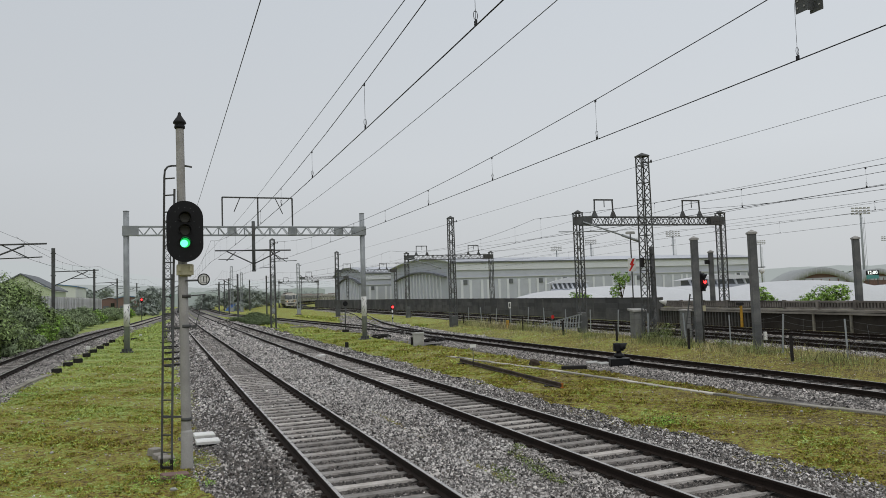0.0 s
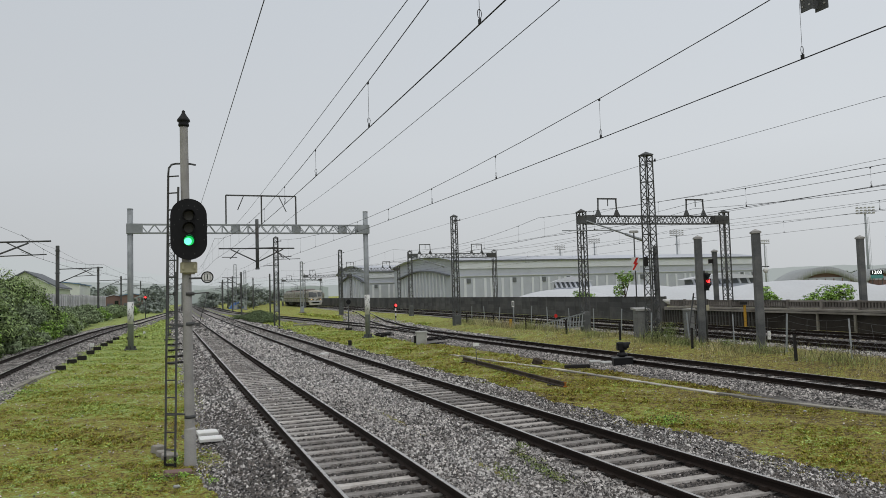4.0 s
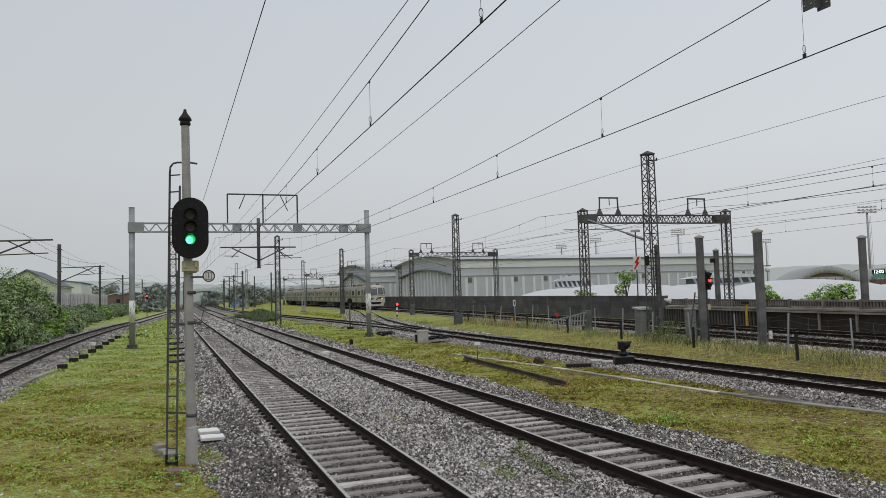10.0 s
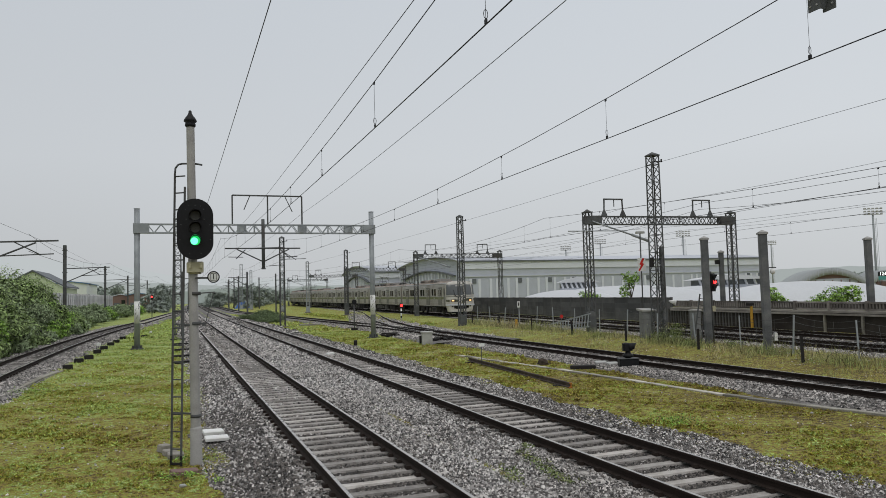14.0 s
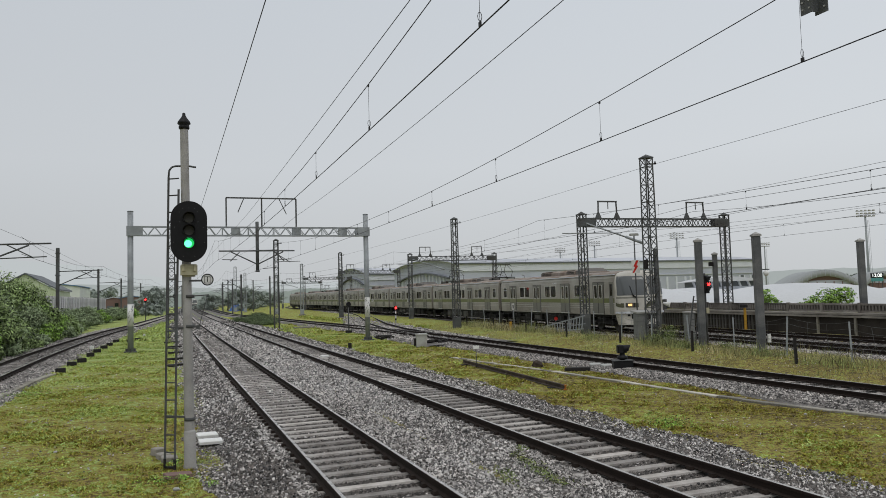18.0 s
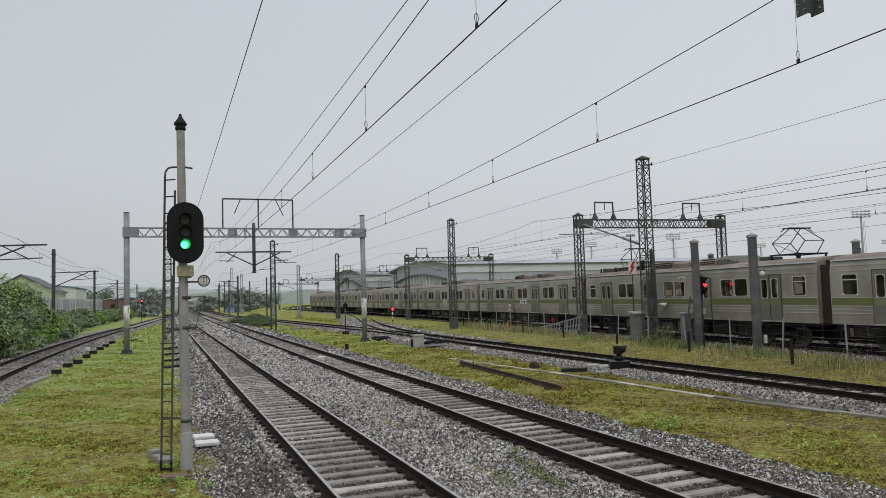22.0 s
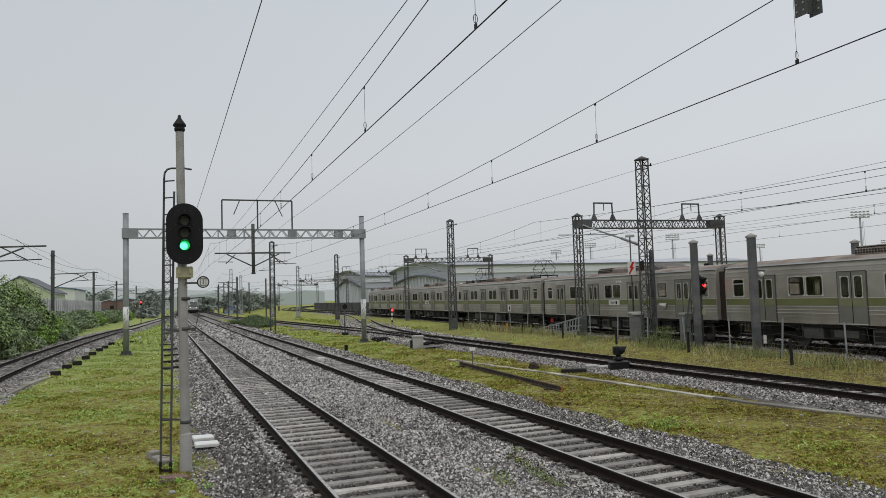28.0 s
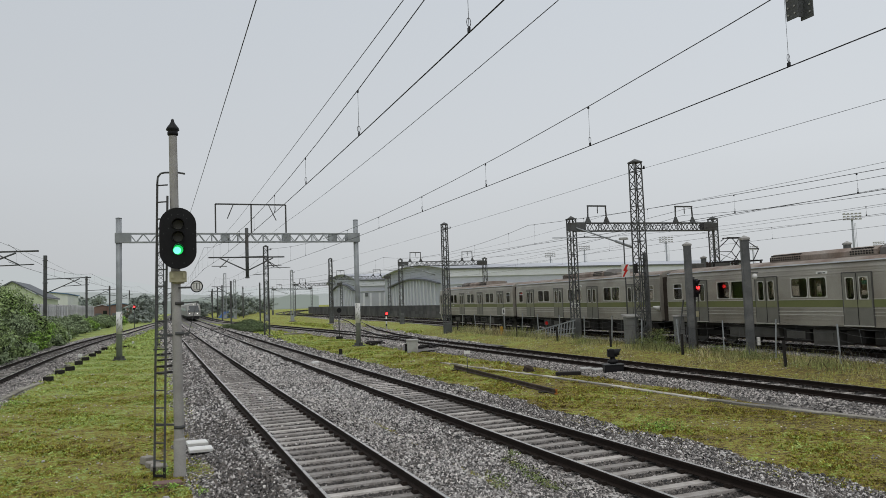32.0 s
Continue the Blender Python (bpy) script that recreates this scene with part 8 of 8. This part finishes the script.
        s = rng.uniform(0.008, 0.026, len(x))
        stones("stone_chips", x, y, z + 0.2 * s, s, STONE, rng, "loose stone chips in bare soil")


def blades(name, x, y, z, h, w, material, rng, label, category="grass", lean=0.5):
    n = len(x)
    a = rng.uniform(0, 2 * math.pi, n)
    dx, dy = np.cos(a) * w, np.sin(a) * w
    tip = rng.normal(size=(n, 2)) * lean * h[:, None]
    v = np.stack([np.stack([x - dx, y - dy, z], 1), np.stack([x + dx, y + dy, z], 1), np.stack([x + tip[:, 0], y + tip[:, 1], z + h], 1)], 1).reshape(-1, 3)
    return solid(name, many(name, v, np.arange(3 * n).reshape(n, 3), material), None, label, category, kind="stuff")


def patchy(x, y, scale, rng):
    """A rough pattern of tufts and bare spots."""
    v = np.sin(x * scale * 1.7 + 2 * np.sin(y * scale * 0.9)) + np.sin(y * scale * 1.3 + 1.5 * np.sin(x * scale * 1.1 + 2)) + np.sin((x + y) * scale * 2.9) * 0.6
    return v + rng.normal(size=len(x)) * 0.6


def grass():
    rng = np.random.default_rng(9)
    for x0, x1, y0, y1, n, hh in ((-5.2, 0.8, 9, 17, 90000, 0.022), (-5.2, 0.7, 17, 30, 75000, 0.03), (-5.0, 0.7, 30, 60, 40000, 0.045), (-3.6, 0.6, 60, 120, 14000, 0.09), (9.7, 15.4, 7, 16, 80000, 0.022), (9.7, 15.4, 16, 28, 75000, 0.03), (9.8, 15.2, 28, 60, 40000, 0.05), (10, 16, 60, 130, 14000, 0.09), (19.6, 22.5, 60, 120, 8000, 0.12)):
        tufts = n // 9
        x, y = np.repeat(rng.uniform(x0, x1, tufts), 9), np.repeat(rng.uniform(y0, y1, tufts), 9)
        x, y = x + rng.normal(size=len(x)) * 1.3 * hh, y + rng.normal(size=len(x)) * 1.3 * hh
        p = patchy(x, y, 1.1, rng) + 0.7 * patchy(x, y, 5.3, rng)
        keep = (p > -0.15) & ((x > 0.75 + 0.3 * np.sin(y * 2.1)) == (x > 5)) 
        x, y, p = x[keep], y[keep], p[keep]
        z = np.array([ground_z(a, b) for a, b in zip(x, y)])
        h = 1.2 * hh * (0.4 + rng.uniform(0, 0.9, len(x))) * np.where(p > 2.2, 1.7, 0.9)
        blades("grass", x, y, z - 0.004, h, 0.5 * h, GRASS, rng, "short mossy grass, green and yellow brown", lean=0.8)
    n = 26000
    y = rng.uniform(8, 62, n)
    x = rng.uniform(19.3, 23.6, n) + 0.05 * np.maximum(0, y - 20) * 0.4
    z = np.array([ground_z(a, b) for a, b in zip(x, y)])
    p = patchy(x, y, 0.7, rng)
    keep = p > -0.4
    x, y, z, p, n = x[keep], y[keep], z[keep], p[keep], int(keep.sum())
    h = 0.03 + 0.16 * rng.uniform(0, 1, n) ** 2 * np.clip(0.6 + p * 0.4, 0.2, 1.6)
    blades("tall_grass", x, y, z, h, 0.009 + 0 * h, DRY_GRASS, rng, "tall dry grass along the fence", lean=0.35)
    for stuff, n in ((DRY_GRASS, 7000), (WEED, 3500)):
        s, off = rng.uniform(14, 62, n), rng.uniform(-4.5, -2.8, n)
        places = [sub(a, b) for a, b in zip(s, off)]
        x, y = np.array([q.x for q in places]), np.array([q.y for q in places])
        keep = patchy(x, y, 0.9, rng) > 0.2
        x, y = x[keep], y[keep]
        z = np.array([ground_z(a, b) for a, b in zip(x, y)])
        h = 0.15 + 0.5 * rng.uniform(0, 1, len(x)) ** 2
        blades("tall_grass", x, y, z, h, 0.007 + 0 * h, stuff, rng, "thin tall stalks along the fence", lean=0.25)
    for cx, cy, r, k, hh, label in ((10.4, 13.4, 0.5, 420, 0.14, "bright green weed clump in the grass"),
                                     (-4.3, 28.2, 0.8, 420, 0.15, "bright green weed clump in the grass"), (0.3, 13.3, 0.16, 70, 0.11, "weeds round the signal foot"), (-0.15, 13.3, 0.3, 110, 0.09, "weeds round the signal foot"), (0.72, 12.75, 0.1, 40, 0.08, "weeds round the signal foot"), (0.2, 14.6, 0.2, 80, 0.12, "weeds round the signal foot")):
        c = np.stack([cx + rng.normal(size=k) * r * 0.55, cy + rng.normal(size=k) * r * 0.55, -0.26 + rng.uniform(0.02, hh, k)], 1)
        solid("weeds", leaf_mesh("weeds", (c, np.zeros_like(c)), 0.03, LEAF_BRIGHT, rng), None, label, "weeds", "weeds")
    # a ragged trail of small weeds between the two main tracks
    for cx, cy, r, k in ((6.24, 12.4, 0.11, 90), (5.94, 11.98, 0.1, 60), (5.9, 11.62, 0.14, 130), (5.82, 11.2, 0.12, 60), (5.76, 10.8, 0.13, 120), (5.71, 10.43, 0.12, 100), (5.72, 10.04, 0.15, 130), (5.18, 10.86, 0.12, 90), (5.02, 10.48, 0.12, 70), (5.18, 11.22, 0.07, 30)):
        c = np.stack([cx + rng.normal(size=k) * r * 0.6, cy + rng.normal(size=k) * r * 1.1, -0.2 + rng.uniform(0.0, 0.085, k)], 1)
        solid("weeds", leaf_mesh("weeds", (c, np.zeros_like(c)), 0.03, WEED, rng), None, "small green weeds growing through the ballast", "weeds", "weeds")
    for s, off, k, r, hh in ((31.0, -3.3, 1500, 0.42, 1.05), (31.6, -3.7, 700, 0.36, 0.6), (27.0, -3.2, 800, 0.45, 0.45), (29.2, -3.7, 600, 0.4, 0.42), (24.0, -3.5, 500, 0.5, 0.35)):
        c = sub(s, off)
        up = rng.uniform(0.02, 1, k)
        pts = np.stack([c.x + rng.normal(size=k) * r * (0.35 + 0.3 * up), c.y + rng.normal(size=k) * r * (0.45 + 0.4 * up), -0.1 + up * hh], 1)
        solid("weeds", leaf_mesh("weeds", (pts, np.zeros_like(pts)), 0.036, WEED, rng), None, "leafy green weeds growing by the poles", "weeds", "weeds")
    for s, off, k, hh, green in ((31.6, -3.3, 150, 0.9, True), (32.6, -3.5, 70, 0.5, True), (29.5, -3.6, 200, 0.5, True), (24.5, -3.4, 220, 0.4, True), (27.5, -3.6, 160, 0.4, False), (36.5, -3.6, 260, 0.5, False), (44, -3.7, 380, 0.7, False), (47, -3.9, 420, 0.8, False), (50, -4.2, 380, 0.7, False), (53, -4.2, 380, 0.8, False), (56, -4.2, 320, 0.7, False), (20, -3.6, 200, 0.4, False), (60, -4.2, 300, 0.6, False), (17, -3.5, 160, 0.35, False)):
        c = sub(s, off)
        x, y = c.x + rng.normal(size=k) * 0.32, c.y + rng.normal(size=k) * 0.75
        z = np.array([ground_z(a, b) for a, b in zip(x, y)]) - 0.01
        h = hh * rng.uniform(0.25, 1.0, k) ** 1.4
        t = blades("weeds", x, y, z, h, 0.011 + 0.006 * h, WEED if green else DRY_GRASS, rng, "tall green weeds by the poles" if green else "dry brambles and tall grass along the fence", "weeds", lean=0.32)
        if not green:
            g = Geo()
            for i in range(9):
                p = Vector((c.x + rng.normal() * 0.4, c.y + rng.normal() * 0.9, -0.15))
                bow, way = rng.uniform(0.3, 0.8), rng.uniform(0, 6.28)
                strand(g, [p + Vector((math.cos(way) * 0.9 * q, math.sin(way) * 0.9 * q, bow * math.sin(q * 2.6))) for q in (0, 0.2, 0.4, 0.6, 0.8, 1.0)], 0.008, 3)
            tagged(solid("bramble_canes", g, BARK, "bare brown bramble canes in the verge", "brambles"), kind="stuff")


gravel()
grass()


# ---- what moves ----
def motions():
    for i, car in enumerate(train):
        walk(car, train_rows(i))
    rows = []
    for t in range(0, 33, 2):
        y = 172 + 14.0 * (32 - t) + 0.28 * (32 - t) ** 2
        slope = 2 * 5.5e-5 * max(0.0, y - 44)
        rows.append((float(t), Matrix.Translation((down_line(y), y, 0)) @ pose(0, 0, 0, 0, 0, -math.degrees(math.atan(slope)))))
    walk(express, rows)


motions()
